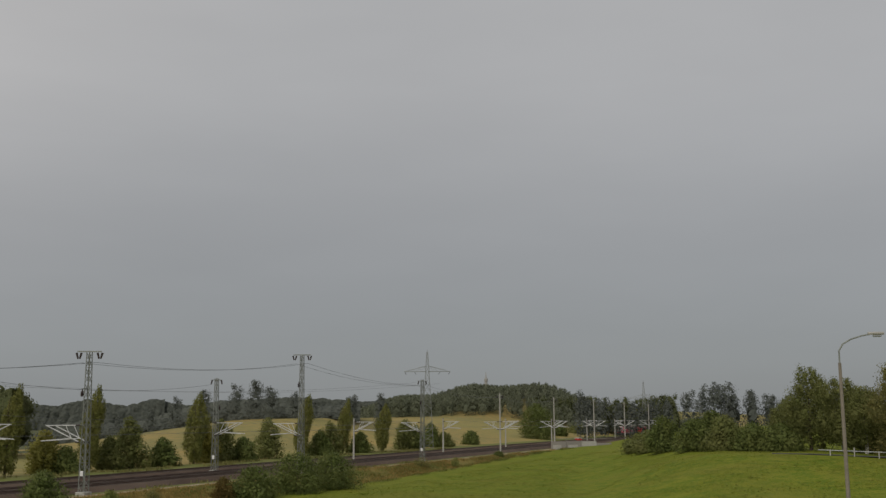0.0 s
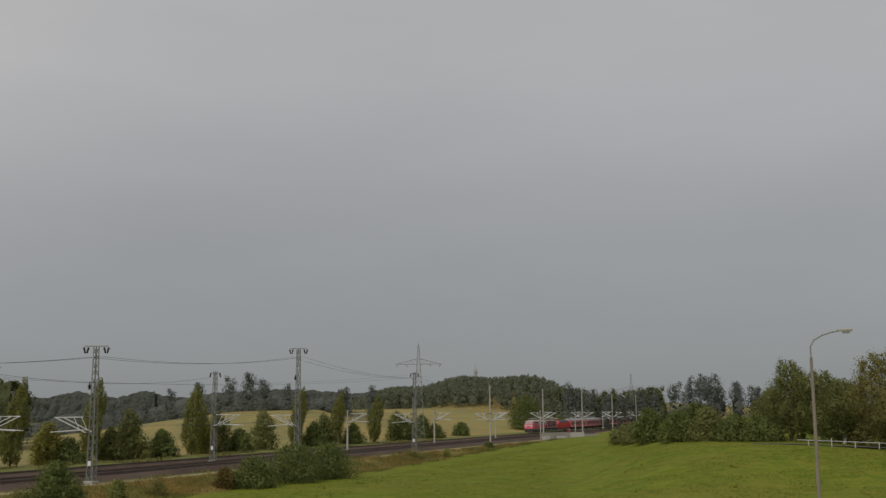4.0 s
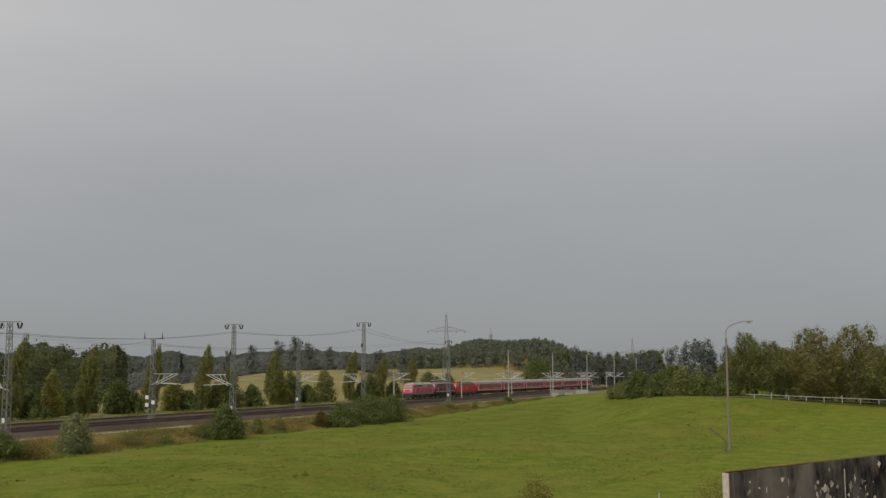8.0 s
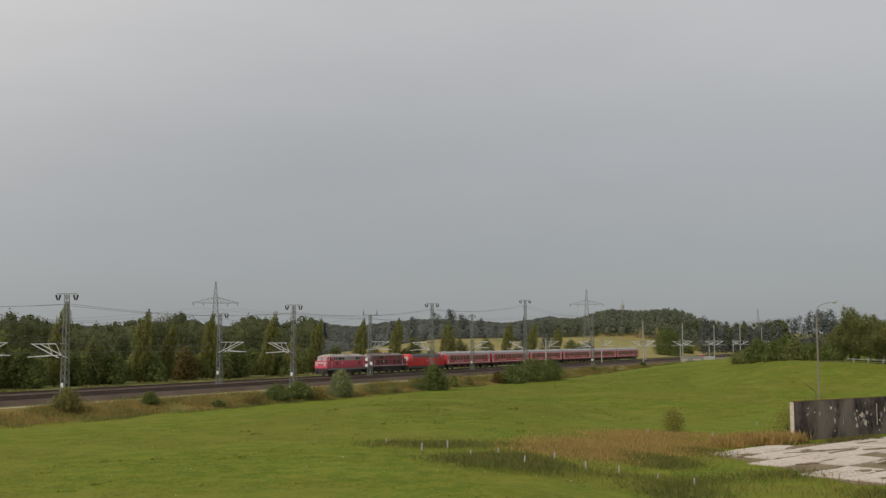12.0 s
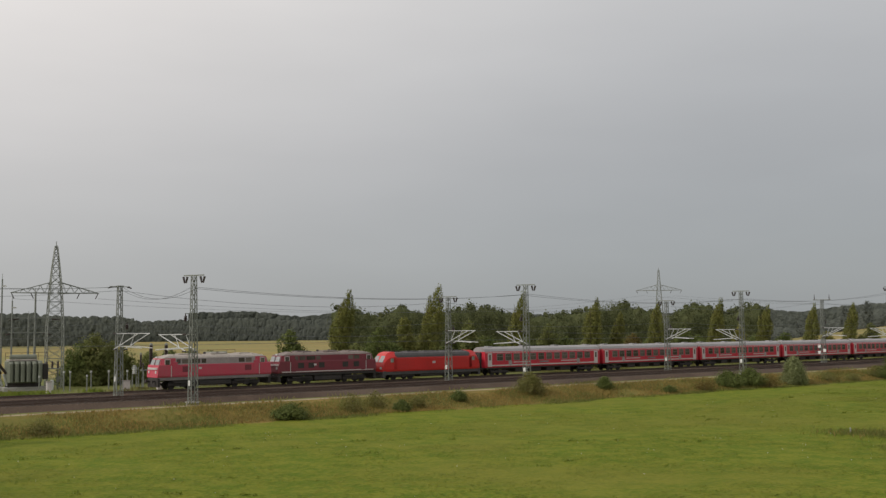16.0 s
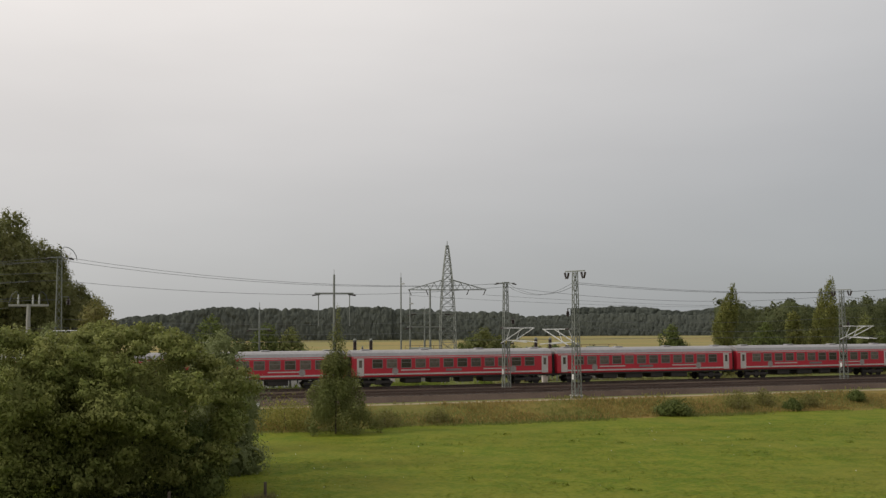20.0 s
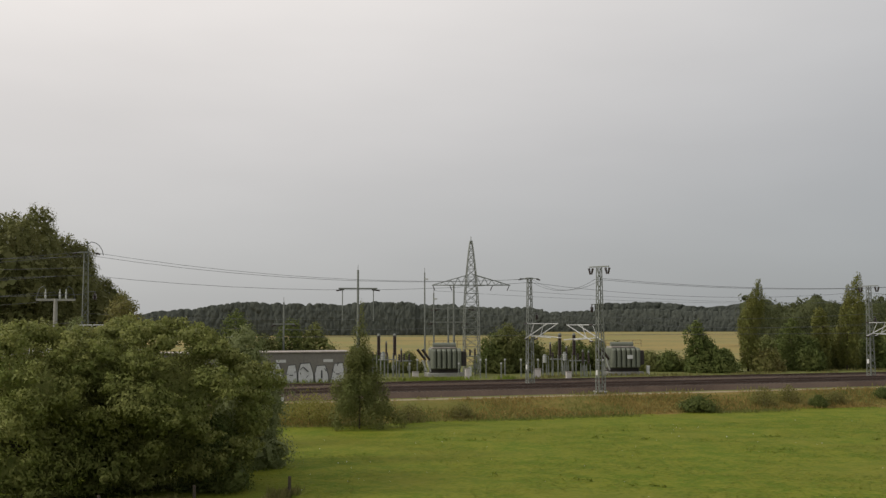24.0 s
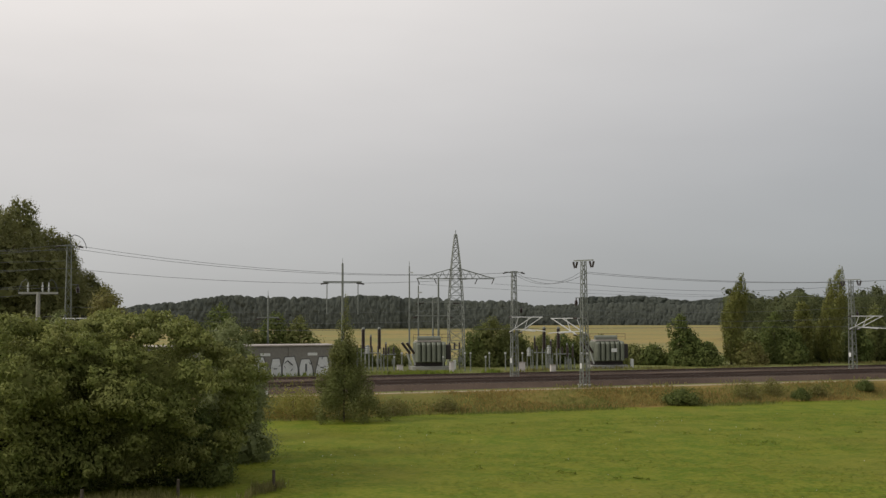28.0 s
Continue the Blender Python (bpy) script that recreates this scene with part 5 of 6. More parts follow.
            out.append((p.x, p.y, (h0 + (h1 - h0) * big_wave) * rng.uniform(0.88, 1.1)))
            a += math.degrees(step / d)
        d += step * 1.1
    return out


def canopy(label, az0, az1, d, h0, h1, mat, seed, gap=3.2, fall=0.0):
    """The closed face and top of a forest: rounded crowns above and beside one another, with tops of uneven height."""
    rng = np.random.default_rng(seed)
    length = radians(az1 - az0) * d
    step, rows = gap / 6, 26
    u = np.arange(0, length + step, step)
    a = az0 + np.degrees(u / d)
    wave = 0.5 + 0.5 * np.sin(a * 1.3 + 2 * np.sin(a * 0.37))
    high = (h0 + (h1 - h0) * wave) * (1 - fall * u / length)
    # rounded tree tops side by side
    c = np.arange(-gap, length + gap, gap * 0.5)
    c = c + rng.uniform(-0.4, 0.4, len(c)) * gap
    crest, half = rng.uniform(0.91, 1.03, len(c)), gap * rng.uniform(0.7, 1.3, len(c))
    near = np.minimum(1.5, np.abs(u[:, None] - c[None]) / half[None])
    top = high * (crest[None] * (1 - 0.055 * near ** 2)).max(axis=1)
    f = np.linspace(0, 1, rows)
    z = top[:, None] * f[None]
    # crowns that bulge out of the face
    n = int(length * h1 / (gap * gap) * 2.6)
    bu, bz, br = rng.uniform(-gap, length + gap, n), h1 * rng.random(n), gap * rng.uniform(0.35, 0.85, n)
    out = np.zeros(z.shape)
    for k in range(n):
        i0, i1 = np.searchsorted(u, (bu[k] - br[k], bu[k] + br[k]))
        if i1 > i0:
            r2 = (u[i0:i1, None] - bu[k]) ** 2 + ((z[i0:i1] - bz[k]) * 0.75) ** 2
            out[i0:i1] = np.maximum(out[i0:i1], np.sqrt(np.maximum(0, br[k] ** 2 - r2)))
    away = d - 0.7 * out + rng.uniform(-0.5, 0.5, z.shape) * gap / 3 + 5.0 * f[None] ** 2
    z = z + rng.uniform(-0.16, 0.16, z.shape) * gap / 3 * (f[None] > 0)
    away = np.hstack([away, away[:, -1:] + np.array([[4.0, 9.0, 16.0]])])
    z = np.hstack([z, z[:, -1:] - np.array([[0.2, 0.5, 1.0]])])
    rad = np.radians(a)[:, None]
    x, y = -np.sin(rad) * away, np.cos(rad) * away
    foot = np.array([land(-math.sin(radians(q)) * d, math.cos(radians(q)) * d) for q in a])[:, None] - 0.3
    verts = np.stack([x, y, z + foot], axis=-1).reshape(-1, 3)
    k = rows + 3
    faces = [(p * k + q, (p + 1) * k + q, (p + 1) * k + q + 1, p * k + q + 1) for p in range(len(u) - 1) for q in range(k - 1)]
    me = bpy.data.meshes.new("forest")
    me.from_pydata(verts.tolist(), [], faces)
    me.materials.append(M[mat])
    me.polygons.foreach_set("use_smooth", [True] * len(faces))
    me.update()
    tagged(new("forest", me), label, "forest", kind="stuff")


# far bands of forest, their haze painted in by the canopy colour
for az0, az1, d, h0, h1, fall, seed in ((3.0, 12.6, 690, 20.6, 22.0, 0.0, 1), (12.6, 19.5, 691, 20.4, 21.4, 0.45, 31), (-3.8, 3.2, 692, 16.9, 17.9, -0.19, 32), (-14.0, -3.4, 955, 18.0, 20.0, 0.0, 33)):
    canopy("dark band of forest beyond the stubble field", az0, az1, d, h0, h1, "hazed_canopy", 860 + seed, 2.6, fall)
wood("forest", "dark green edge of the forest close behind the poplars", strip(-36, -14.4, 330, 338, 3.2, 11.2, 14.8, 2), "wood", 420, 0.19, 802, 0.17)
canopy("closed green edge of the forest close behind the poplars", -36.2, -13.9, 334, 11.4, 14.6, "canopy", 881, 2.4)
canopy("low dark belt of trees beyond the field", -47.5, -33.5, 470, 4.4, 7.4, "hazed_canopy", 887, 2.6)
wood("forest", "dark green forest close behind the poplars", strip(-36, -14.4, 341, 362, 4.6, 12.6, 15.2, 22), "wood", 130, 0.42, 822, 0.28, 0.34)
canopy("distant forest ridge with haze painted into its colour", -36.6, -6.5, 1450, 29, 36, "hazed_canopy", 883, 7.0)
canopy("distant forest ridge with haze painted into its colour", -52, -36.4, 1455, 22, 27, "hazed_canopy", 884, 7.0, -0.22)
wood("forest", "wooded hill with dense dark trees", [(x, y, h * (0.4 + 0.6 * smooth(-44.6, -49.5, math.degrees(math.atan2(-x, y))))) for x, y, h in strip(-62, -44.6, 655, 720, 3.7, 6.8, 9.0, 4)], "hazed_hill_wood", 170, 0.32, 804, 0.22, 0.34)
wood("forest", "row of tall loose trees beyond the field", strip(-48.5, -37, 452, 458, 7.0, 6.0, 12.5, 5), "hazed_wood", 900, 0.24, 805, 0.24, 0.3)
wood("forest", "row of tall loose trees beyond the meadow", strip(-73, -62.6, 555, 570, 7.0, 11.0, 16.5, 6), "hazed_wood", 600, 0.34, 806, 0.22, 0.3)
wood("forest", "tall loose trees where the hill runs out", strip(-62.6, -56.2, 556, 568, 5.5, 15.0, 20.5, 16), "hazed_wood", 620, 0.40, 816, 0.17)
wood("forest", "dark trees where the hill runs out", [(x, y, max(5.0, (18.2 - land(x, y)) * h / 15)) for x, y, h in strip(-60.5, -54.5, 640, 660, 5.5, 14.5, 15.5, 9)], "wood", 420, 0.30, 809, 0.24, 0.34)
wood("forest", "dark edge of the forest on the hill foot", [(x, y, h * (0.35 + 0.65 * smooth(-45, -50, math.degrees(math.atan2(-x, y))))) for x, y, h in strip(-57, -45.4, 622, 645, 5.5, 8.0, 10.0, 7)], "hazed_hill_wood", 360, 0.30, 807, 0.24, 0.34)
wood("forest", "dark wood far to the left", strip(24, 50, 300, 320, 7.0, 15.0, 19.0, 8), "wood", 60, 1.0, 808)
# trunks and lamp mast upon the hill
m = thing("radio_mast", "small white tower on the wooded hill", "tower", at=Matrix.Translation(on_land(-52.4, 690)))
part("shaft", lathe(bmesh.new(), (0, 0, 0), [(0, 0.9), (9.5, 0.8), (9.6, 1.1), (11.0, 1.1), (11.1, 0.4), (14.5, 0.12)], 10), M["concrete"], m)


# ---- substation behind the tracks ----
def yard(az, dist):
    p = bearing(az, dist)
    p.z = land(p.x, p.y)
    return Matrix.Translation(p) @ pose(0, 0, 0, 0, 0, LINE - 8)


def build_switch_house():
    """Low concrete building with sprayed letter shapes on the side towards the tracks."""
    a, b = behind_line(21.5, -8.5), behind_line(6.45, -8.5)
    L = (b - a).length
    t = thing("switch_house", "low grey concrete building with white graffiti on its wall", "building", at=Matrix.Translation(Vector((b.x, b.y, -0.45))) @ pose(0, 0, 0, 0, 0, LINE))
    n = int(L / 5.5)
    w = L / n
    for i in range(n):
        part("wall_panel", box(bmesh.new(), -(i + 1) * w + 0.02, -i * w - 0.02, 0, 0.25, 0, 3.75, 0.02), M["grey_wall"], t)
        part("name_plate", box(bmesh.new(), -i * w - 3.4, -i * w - 2.2, -0.02, 0.02, 2.6, 2.95), M["sign"], t, "small pale plate on the wall")
    part("wall_end", box(bmesh.new(), 0.0, 0.25, 0, 6, 0, 3.75), M["grey_wall"], t)
    part("wall_back", box(bmesh.new(), -L, 0.0, 5.75, 6, 0, 3.75), M["grey_wall"], t)
    part("roof", box(bmesh.new(), -L - 0.2, 0.45, -0.15, 6.2, 3.75, 3.92, 0.03), M["pale_roof"], t, "flat pale grey roof edge")
    rng = random.Random(5)
    # sprayed shapes: rounded and slanted white blocks with dark outlines
    x = -0.7
    for k in range(8):
        wd, ht = rng.uniform(1.5, 2.1), rng.uniform(2.2, 2.55)
        sl = rng.uniform(-0.3, 0.3)
        kind = k % 3
        outer = [(x, 0.08), (x - wd, 0.05), (x - wd * 0.95 + sl, ht * 0.55), (x - wd * 0.8 + sl, ht), (x - wd * 0.2 + sl, ht * 1.03), (x + sl * 0.5 - 0.05, ht * 0.5)]
        bm = bmesh.new()
        loft(bm, [[(px, y, pz) for px, pz in outer] for y in (0.0, -0.012)])
        part("graffiti_shape", bm, M["graffiti"], t, "white sprayed letter shape")
        ring_in = [(x - wd * 0.5 + sl * 0.4 + (px - (x - wd * 0.5 + sl * 0.4)) * 0.90, ht * 0.5 + (pz - ht * 0.5) * 0.93) for px, pz in outer]
        bm = bmesh.new()
        rows = [[bm.verts.new((px, y, pz)) for px, pz in line] for line in (outer, ring_in) for y in (-0.014, -0.034)]
        for i in range(6):
            j = (i + 1) % 6
            for u, v in ((0, 1), (1, 3), (3, 2), (2, 0)):
                bm.faces.new((rows[u][i], rows[u][j], rows[v][j], rows[v][i]))
        bmesh.ops.recalc_face_normals(bm, faces=bm.faces)
        cx, cz = x - wd * 0.5 + sl * 0.4, ht * 0.5
        inner = ((cx - 0.25, cz - 0.1, cx + 0.2, cz - 0.1, 0.07), (cx, cz - 0.45, cx, cz + 0.5, 0.10), (cx + 0.3, cz + 0.2, cx - 0.3, cz + 0.75, 0.09))[kind]
        part("graffiti_stroke", bar(bmesh.new(), (inner[0], -0.02, inner[1]), (inner[2], -0.02, inner[3]), inner[4]), M["spray_line"], t, "black sprayed stroke")
        part("graffiti_outline", bm, M["spray_line"], t, "black sprayed outline")
        for e in range(3):
            px, pz = x - wd * rng.uniform(0.15, 0.9), ht * rng.uniform(0.15, 0.9)
            part("graffiti_stroke", bar(bmesh.new(), (px, -0.022, pz), (px + rng.uniform(-0.4, 0.4), -0.022, pz + rng.uniform(-0.5, 0.5)), 0.045), M["spray_line"], t, "black sprayed stroke")
        x -= wd + 0.03


build_switch_house()


def transformer(label, at, flip=1, plate=False):
    t = thing("power_transformer", label, "transformer", "transformers of the substation", at=at)
    part("plinth", box(bmesh.new(), -2.6, 2.6, -1.5, 1.5, -0.1, 0.5, 0.05), M["concrete"], t, "pale concrete plinth")
    part("rail_frame", box(bmesh.new(), -2.0, 2.0, -1.0, 1.0, 0.5, 1.05), M["under"], t)
    part("tank", box(bmesh.new(), -2.1, 2.1, -1.15, 1.15, 1.0, 3.8, 0.12), M["trafo"], t)
    for i in range(6):
        x = -1.75 + 0.70 * i
        bm = bmesh.new()
        prof = [(x - 0.3, -1.15), (x - 0.26, -1.7), (x - 0.12, -1.82), (x + 0.12, -1.82), (x + 0.26, -1.7), (x + 0.3, -1.15)]
        loft(bm, [[(px, py, z) for px, py in prof] for z in (1.15, 1.35, 3.45)] + [[(px, -1.15 + (py + 1.15) * 0.55, 3.75) for px, py in prof]])
        part("cooling_rib", bm, M["trafo"], t)
    bm = bmesh.new()
    bar(bm, (-1.6, 0.2, 4.2), (1.6, 0.2, 4.2), 0.38, seg=10)
    part("oil_conservator", bm, M["trafo"], t, "horizontal grey-green oil tank")
    part("cover", box(bmesh.new(), -1.9, 1.5, -1.2, 1.1, 3.8, 3.98, 0.03), M["pale_roof"], t, "pale dusty cover")
    for i, x in enumerate((-2.5, -3.1)):
        part("bushing", bar(bmesh.new(), (flip * x * 0.86, -0.6 + i * 0.5, 2.2), (flip * (x - 0.7), -0.6 + i * 0.5, 3.7), 0.16, 0.2, 8), M["insulator"], t, "slanted dark brown bushing")
        part("cable_end", bar(bmesh.new(), (flip * x * 0.8, -0.6 + i * 0.5, 0.7), (flip * x, -0.6 + i * 0.5, 2.2), 0.13, 0.13, 8), M["porcelain"], t, "pale slanted cable end")
    part("side_radiator", box(bmesh.new(), *sorted((flip * 2.15, flip * 2.9)), -0.9, 0.9, 1.4, 3.4, 0.1), M["under"], t)
    part("control_box", box(bmesh.new(), *sorted((flip * 3.1, flip * 3.5)), -1.3, -0.9, 0.0, 1.3, 0.03), M["sign"], t, "pale control box")
    if plate:
        part("warning_plate", box(bmesh.new(), 0.1, 0.9, -1.87, -1.83, 2.3, 2.8), M["sign"], t, "white warning plate")
    bm = bmesh.new()
    for x in (-2.0, 0.0, 2.0, 3.2):
        bar(bm, (x, 1.1, 3.9), (x, 1.1, 4.8), 0.03)
    bar(bm, (-2.0, 1.1, 4.8), (3.2, 1.1, 4.8), 0.03)
    bar(bm, (-2.0, 1.1, 4.35), (3.2, 1.1, 4.35), 0.03)
    part("guard_railing", bm, M["rail"], t, "rust-red guard railing")
    return t


transformer("grey-green ribbed power transformer on concrete plinth", yard(1.45, 148), 1)
transformer("grey-green ribbed power transformer with white warning plate", yard(-7.9, 152), 1, True)


def post_insulator(label, az, dist, h0, h1, r, mat):
    t = thing("post_insulator", label, "insulator", "post insulators of the substation", at=yard(az, dist))
    bm = bmesh.new()
    for x in (-0.25, 0.25):
        bar(bm, (x, -0.25, -0.1), (x, 0.1, h0), 0.05)
        bar(bm, (x, 0.35, -0.1), (x, 0.1, h0), 0.05)
    part("stand", bm, M["steel"], t)
    rows = [(0, r * 0.7)]
    n = max(4, int((h1 - h0) / 0.22))
    for i in range(n):
        z = (h1 - h0) * (i + 0.5) / n
        rows += [(z - 0.06, r * 0.7), (z, r), (z + 0.06, r * 0.7)]
    rows.append((h1 - h0, r * 0.6))
    part("insulator", lathe(bmesh.new(), (0, 0, h0), rows, 10), M[mat], t)
    part("cap", lathe(bmesh.new(), (0, 0, h1), [(0, r * 0.8), (0.25, r * 0.5)], 8), M["steel"], t)


for az in (4.95, 4.1, -4.65, -5.4):
    post_insulator("tall black ribbed post insulator on a steel stand", az, 147, 2.9, 5.6, 0.30, "insulator")
for az, h in ((4.55, 4.6), (3.75, 3.6), (-4.15, 4.4), (-5.0, 3.9), (-5.85, 3.4), (5.35, 2.6), (-6.15, 3.3)):
    post_insulator("slim insulator with pale porcelain head", az, 146, h - 1.6, h, 0.17, "insulator")
for az, h in ((4.72, 3.2), (-3.85, 2.8), (-4.9, 3.1)):
    post_insulator("stout pale grey instrument transformer on a stand", az, 145.5, h - 0.9, h, 0.36, "porcelain")
def stand_frame(az, dist, wide, high):
    t = thing("switch_stand", "grey steel stand with switch gear and dark insulators", "switchgear", "switch stands of the substation", at=yard(az, dist))
    for x in (-wide, wide):
        bm = bmesh.new()
        for y in (-0.3, 0.3):
            bar(bm, (x, y, -0.1), (x, y, high), 0.05)
        for k in range(4):
            bar(bm, (x, -0.3 if k % 2 else 0.3, high * k / 4), (x, 0.3 if k % 2 else -0.3, high * (k + 1) / 4), 0.03)
        part("leg", bm, M["steel"], t)
    part("beam", box(bmesh.new(), -wide - 0.3, wide + 0.3, -0.35, 0.35, high, high + 0.14, 0.02), M["steel"], t)
    for x in (-wide, 0.0, wide):
        part("insulator", lathe(bmesh.new(), (x, 0, high + 0.1), [(0, 0.10), (0.2, 0.16), (0.3, 0.10), (0.5, 0.16), (0.6, 0.10), (0.8, 0.14), (0.95, 0.06)], 8), M["insulator"], t)
    part("drive_box", box(bmesh.new(), wide - 0.3, wide + 0.15, -0.55, -0.3, high * 0.35, high * 0.35 + 0.7, 0.02), M["steel"], t, "grey drive box")


for az, d, w, h in ((4.5, 149, 0.9, 2.2), (3.6, 149, 0.7, 2.0), (5.6, 150, 0.9, 2.3), (-4.6, 149, 0.9, 2.2), (-5.6, 149, 0.8, 2.0), (0.1, 150, 0.7, 2.6)):
    stand_frame(az, d, w, h)
for i, az in enumerate((0.7, -0.45, -0.75, -1.55, -1.75, -2.6, -2.95, 2.9, -3.5, 3.3, -6.6, -6.9)):
    t = thing("cable_post", "short grey cable post with pale cap", "post", "cable posts of the substation", at=yard(az, 143))
    h = 2.4 if i % 3 else 1.9
    part("post", lathe(bmesh.new(), (0, 0, -0.1), [(0, 0.08), (h, 0.08)], 8), M["steel"], t)
    part("cap", lathe(bmesh.new(), (0, 0, h - 0.1), [(0, 0.14), (0.22, 0.12)], 8), M["porcelain"], t)
for az, d, w, h in ((-3.45, 142, 0.45, 1.2), (-5.1, 143, 0.35, 0.8), (0.25, 141, 0.28, 1.3), (3.0, 143, 0.4, 0.8)):
    t = thing("control_cabinet", "small pale control cabinet in the grass", "cabinet", "control cabinets of the substation", at=yard(az, d))
    part("body", box(bmesh.new(), -w, w, -0.25, 0.25, -0.1, h, 0.03), M["stripe"], t)
    part("roof", box(bmesh.new(), -w - 0.05, w + 0.05, -0.32, 0.32, h, h + 0.07), M["pale_roof"], t)
    part("door", box(bmesh.new(), -w + 0.06, w - 0.06, -0.275, -0.24, 0.15, h - 0.1), M["stripe"], t)


def pole(label, az, dist, h, r, arms=(), lamp=False):
    """A steel pole; arms are (height, half length, insulators hanging)."""
    t = thing("steel_pole", label, "pole", "poles of the substation", at=yard(az, dist))
    part("shaft", lathe(bmesh.new(), (0, 0, -0.2), [(0, r), (h, r * 0.62)], 8), M["steel"], t)
    part("tip", bar(bmesh.new(), (0, 0, h - 0.3), (0, 0, h + 0.5), 0.03), M["steel"], t)
    for z, half, hang in arms:
        a = part("crossarm", box(bmesh.new(), -half, half, -0.10, 0.10, z - 0.1, z + 0.1), M["steel"], t)
        for s in (-1, 1):
            part("insulator", bar(bmesh.new(), (s * half * 0.72, 0, z - 0.12), (s * half * 1.12, 0, z - 0.30), 0.13, 0.10, 8), M["insulator"], a)
            if hang:
                part("dropper", bar(bmesh.new(), (s * half * 0.8, 0, z - 0.1), (s * half * 0.8, 0, z - hang), 0.07, 0.07, 6), M["steel"], a)
    if lamp:
        part("floodlight", box(bmesh.new(), 0.0, 0.5, -0.15, 0.15, h - 1.2, h - 1.0), M["sign"], t, "small pale floodlight")
    return t


pole("tall grey steel pole with crossarm and hanging droppers", 6.05, 150, 14.9, 0.22, ((12.1, 2.7, 4.5),))
pole("grey steel pole with short crossarm", 9.95, 150, 10.4, 0.17, ((7.2, 1.5, 0),))
pole("thin grey lightning rod pole with floodlight", 2.5, 152, 14.6, 0.14, (), True)
pole("thin grey pole with floodlight", 2.02, 153, 11.8, 0.14, (), True)
pole("grey portal pole in the substation", 1.25, 156, 9.8, 0.17, ((7.4, 2.6, 0),))
pole("grey portal pole in the substation", 0.95, 158, 13.0, 0.19, ((9.4, 3.0, 0),))
# disconnector pole beside the end mast
t = thing("disconnector_pole", "pale pole with crossarm, upright insulators and looped cables", "pole", at=Matrix.Translation(on_land(21.35, 116)) @ pose(0, 0, 0, 0, 0, 12))
part("shaft", lathe(bmesh.new(), (0, 0, -0.2), [(0, 0.24), (10.4, 0.2)], 10), M["concrete"], t)
part("crossarm", box(bmesh.new(), -1.9, 1.9, -0.12, 0.12, 10.0, 10.22), M["concrete"], t)
for x in (-1.0, 0.4, 1.0):
    part("insulator", lathe(bmesh.new(), (x, 0, 10.2), [(0, 0.06), (0.3, 0.12), (0.4, 0.06), (0.6, 0.12), (0.7, 0.06), (1.0, 0.05)], 8), M["porcelain"], t)
for s in (-1, 1):
    bm = bmesh.new()
    pts = [(s * 1.0, 0, 11.2), (s * 1.2, 0, 11.5), (s * 1.6, 0, 11.2), (s * 1.9, 0, 10.2)]
    for a, b in zip(pts, pts[1:]):
        bar(bm, a, b, 0.03, seg=5)
    part("looped_cable", bm, M["wire"], t)
for z in (9.9, 8.3, 7.4):
    cable("feeder_cable", "grey cable running off behind the bushes", [rail_point(-95, 2, z), on_land(21.35, 116) + Vector((0, 0, z + 2.6))], 0.022, 0.6)
for z0, z1, side in ((13.6, 14.5, 0.5), (12.6, 13.4, -0.5), (10.2, 10.6, 0.0)):
    cable("feeder_cable", "dark cable from the end mast along the line", [rail_point(-150, FAR_O + side, z0), rail_point(-44.3, FAR_O + side * 0.6, z1 - 0.6)], 0.024, 1.1)
# white kilometre stones by the track
for s, o in ((-26.0, 17.0), (392, 17.5), (120, 16.8)):
    t = thing("kilometre_stone", "small white kilometre stone beside the track", "marker stone", "stones beside the track", at=mast_pose(s, o, -0.75))
    part("stone", box(bmesh.new(), -0.35, 0.35, -0.12, 0.12, -0.1, 0.55, 0.05), M["sign"], t)


# ---- old wall, slabs and street lamp at the right of the meadow ----
def build_old_wall():
    a, b = Vector((110.5, 62.0, YARD)), Vector((150.0, 56.0, YARD))
    d = (b - a)
    t = thing("old_wall", "black weathered concrete wall with pale flaked patches", "wall", kind="structure", at=Matrix.Translation(a) @ pose(0, 0, 0, 0, 0, math.degrees(math.atan2(d.y, d.x))))
    rng = random.Random(8)
    n = 8
    w = d.length / n
    for i in range(n):
        bm = box(bmesh.new(), i * w + 0.015, (i + 1) * w - 0.015, 0, 0.42, -0.3, 4.26 + rng.uniform(-0.06, 0.06), 0.04)
        part("wall_panel", bm, M["old_wall"], t)
        if i in (2, 4):
            part("joint", box(bmesh.new(), (i + 1) * w - 0.07, (i + 1) * w + 0.05, -0.012, 0.02, 1.1, 3.6), M["slab"], t, "pale mortar joint")
        for k in range(16 if i > 1 else 5):
            x, z = i * w + rng.uniform(0.2, w - 0.4), min(3.7, max(0.5, rng.gauss(2.0, 0.75)))
            wide, tall = rng.uniform(0.06, 0.34) * rng.random() ** 0.6 + 0.03, rng.uniform(0.05, 0.42) * rng.random() ** 0.5 + 0.03
            pts = [(x + math.cos(q) * wide * rng.uniform(0.25, 1.4), z + math.sin(q) * tall * rng.uniform(0.25, 1.4)) for q in [2 * math.pi * m / 11 for m in range(11)]]
            part("flaked_patch", loft(bmesh.new(), [[(px, y, pz) for px, pz in pts] for y in (0.01, -0.012)]), M["grey_wall"] if k % 2 else M["slab"], t, "pale flaked plaster patch")
    # slab colour on the end face paints in the light that falls there
    part("end_face", box(bmesh.new(), -0.10, 0.0, -0.03, 0.45, -0.3, 4.2, 0.02), M["slab"], t, "end of the wall, coloured pale for the light on it")
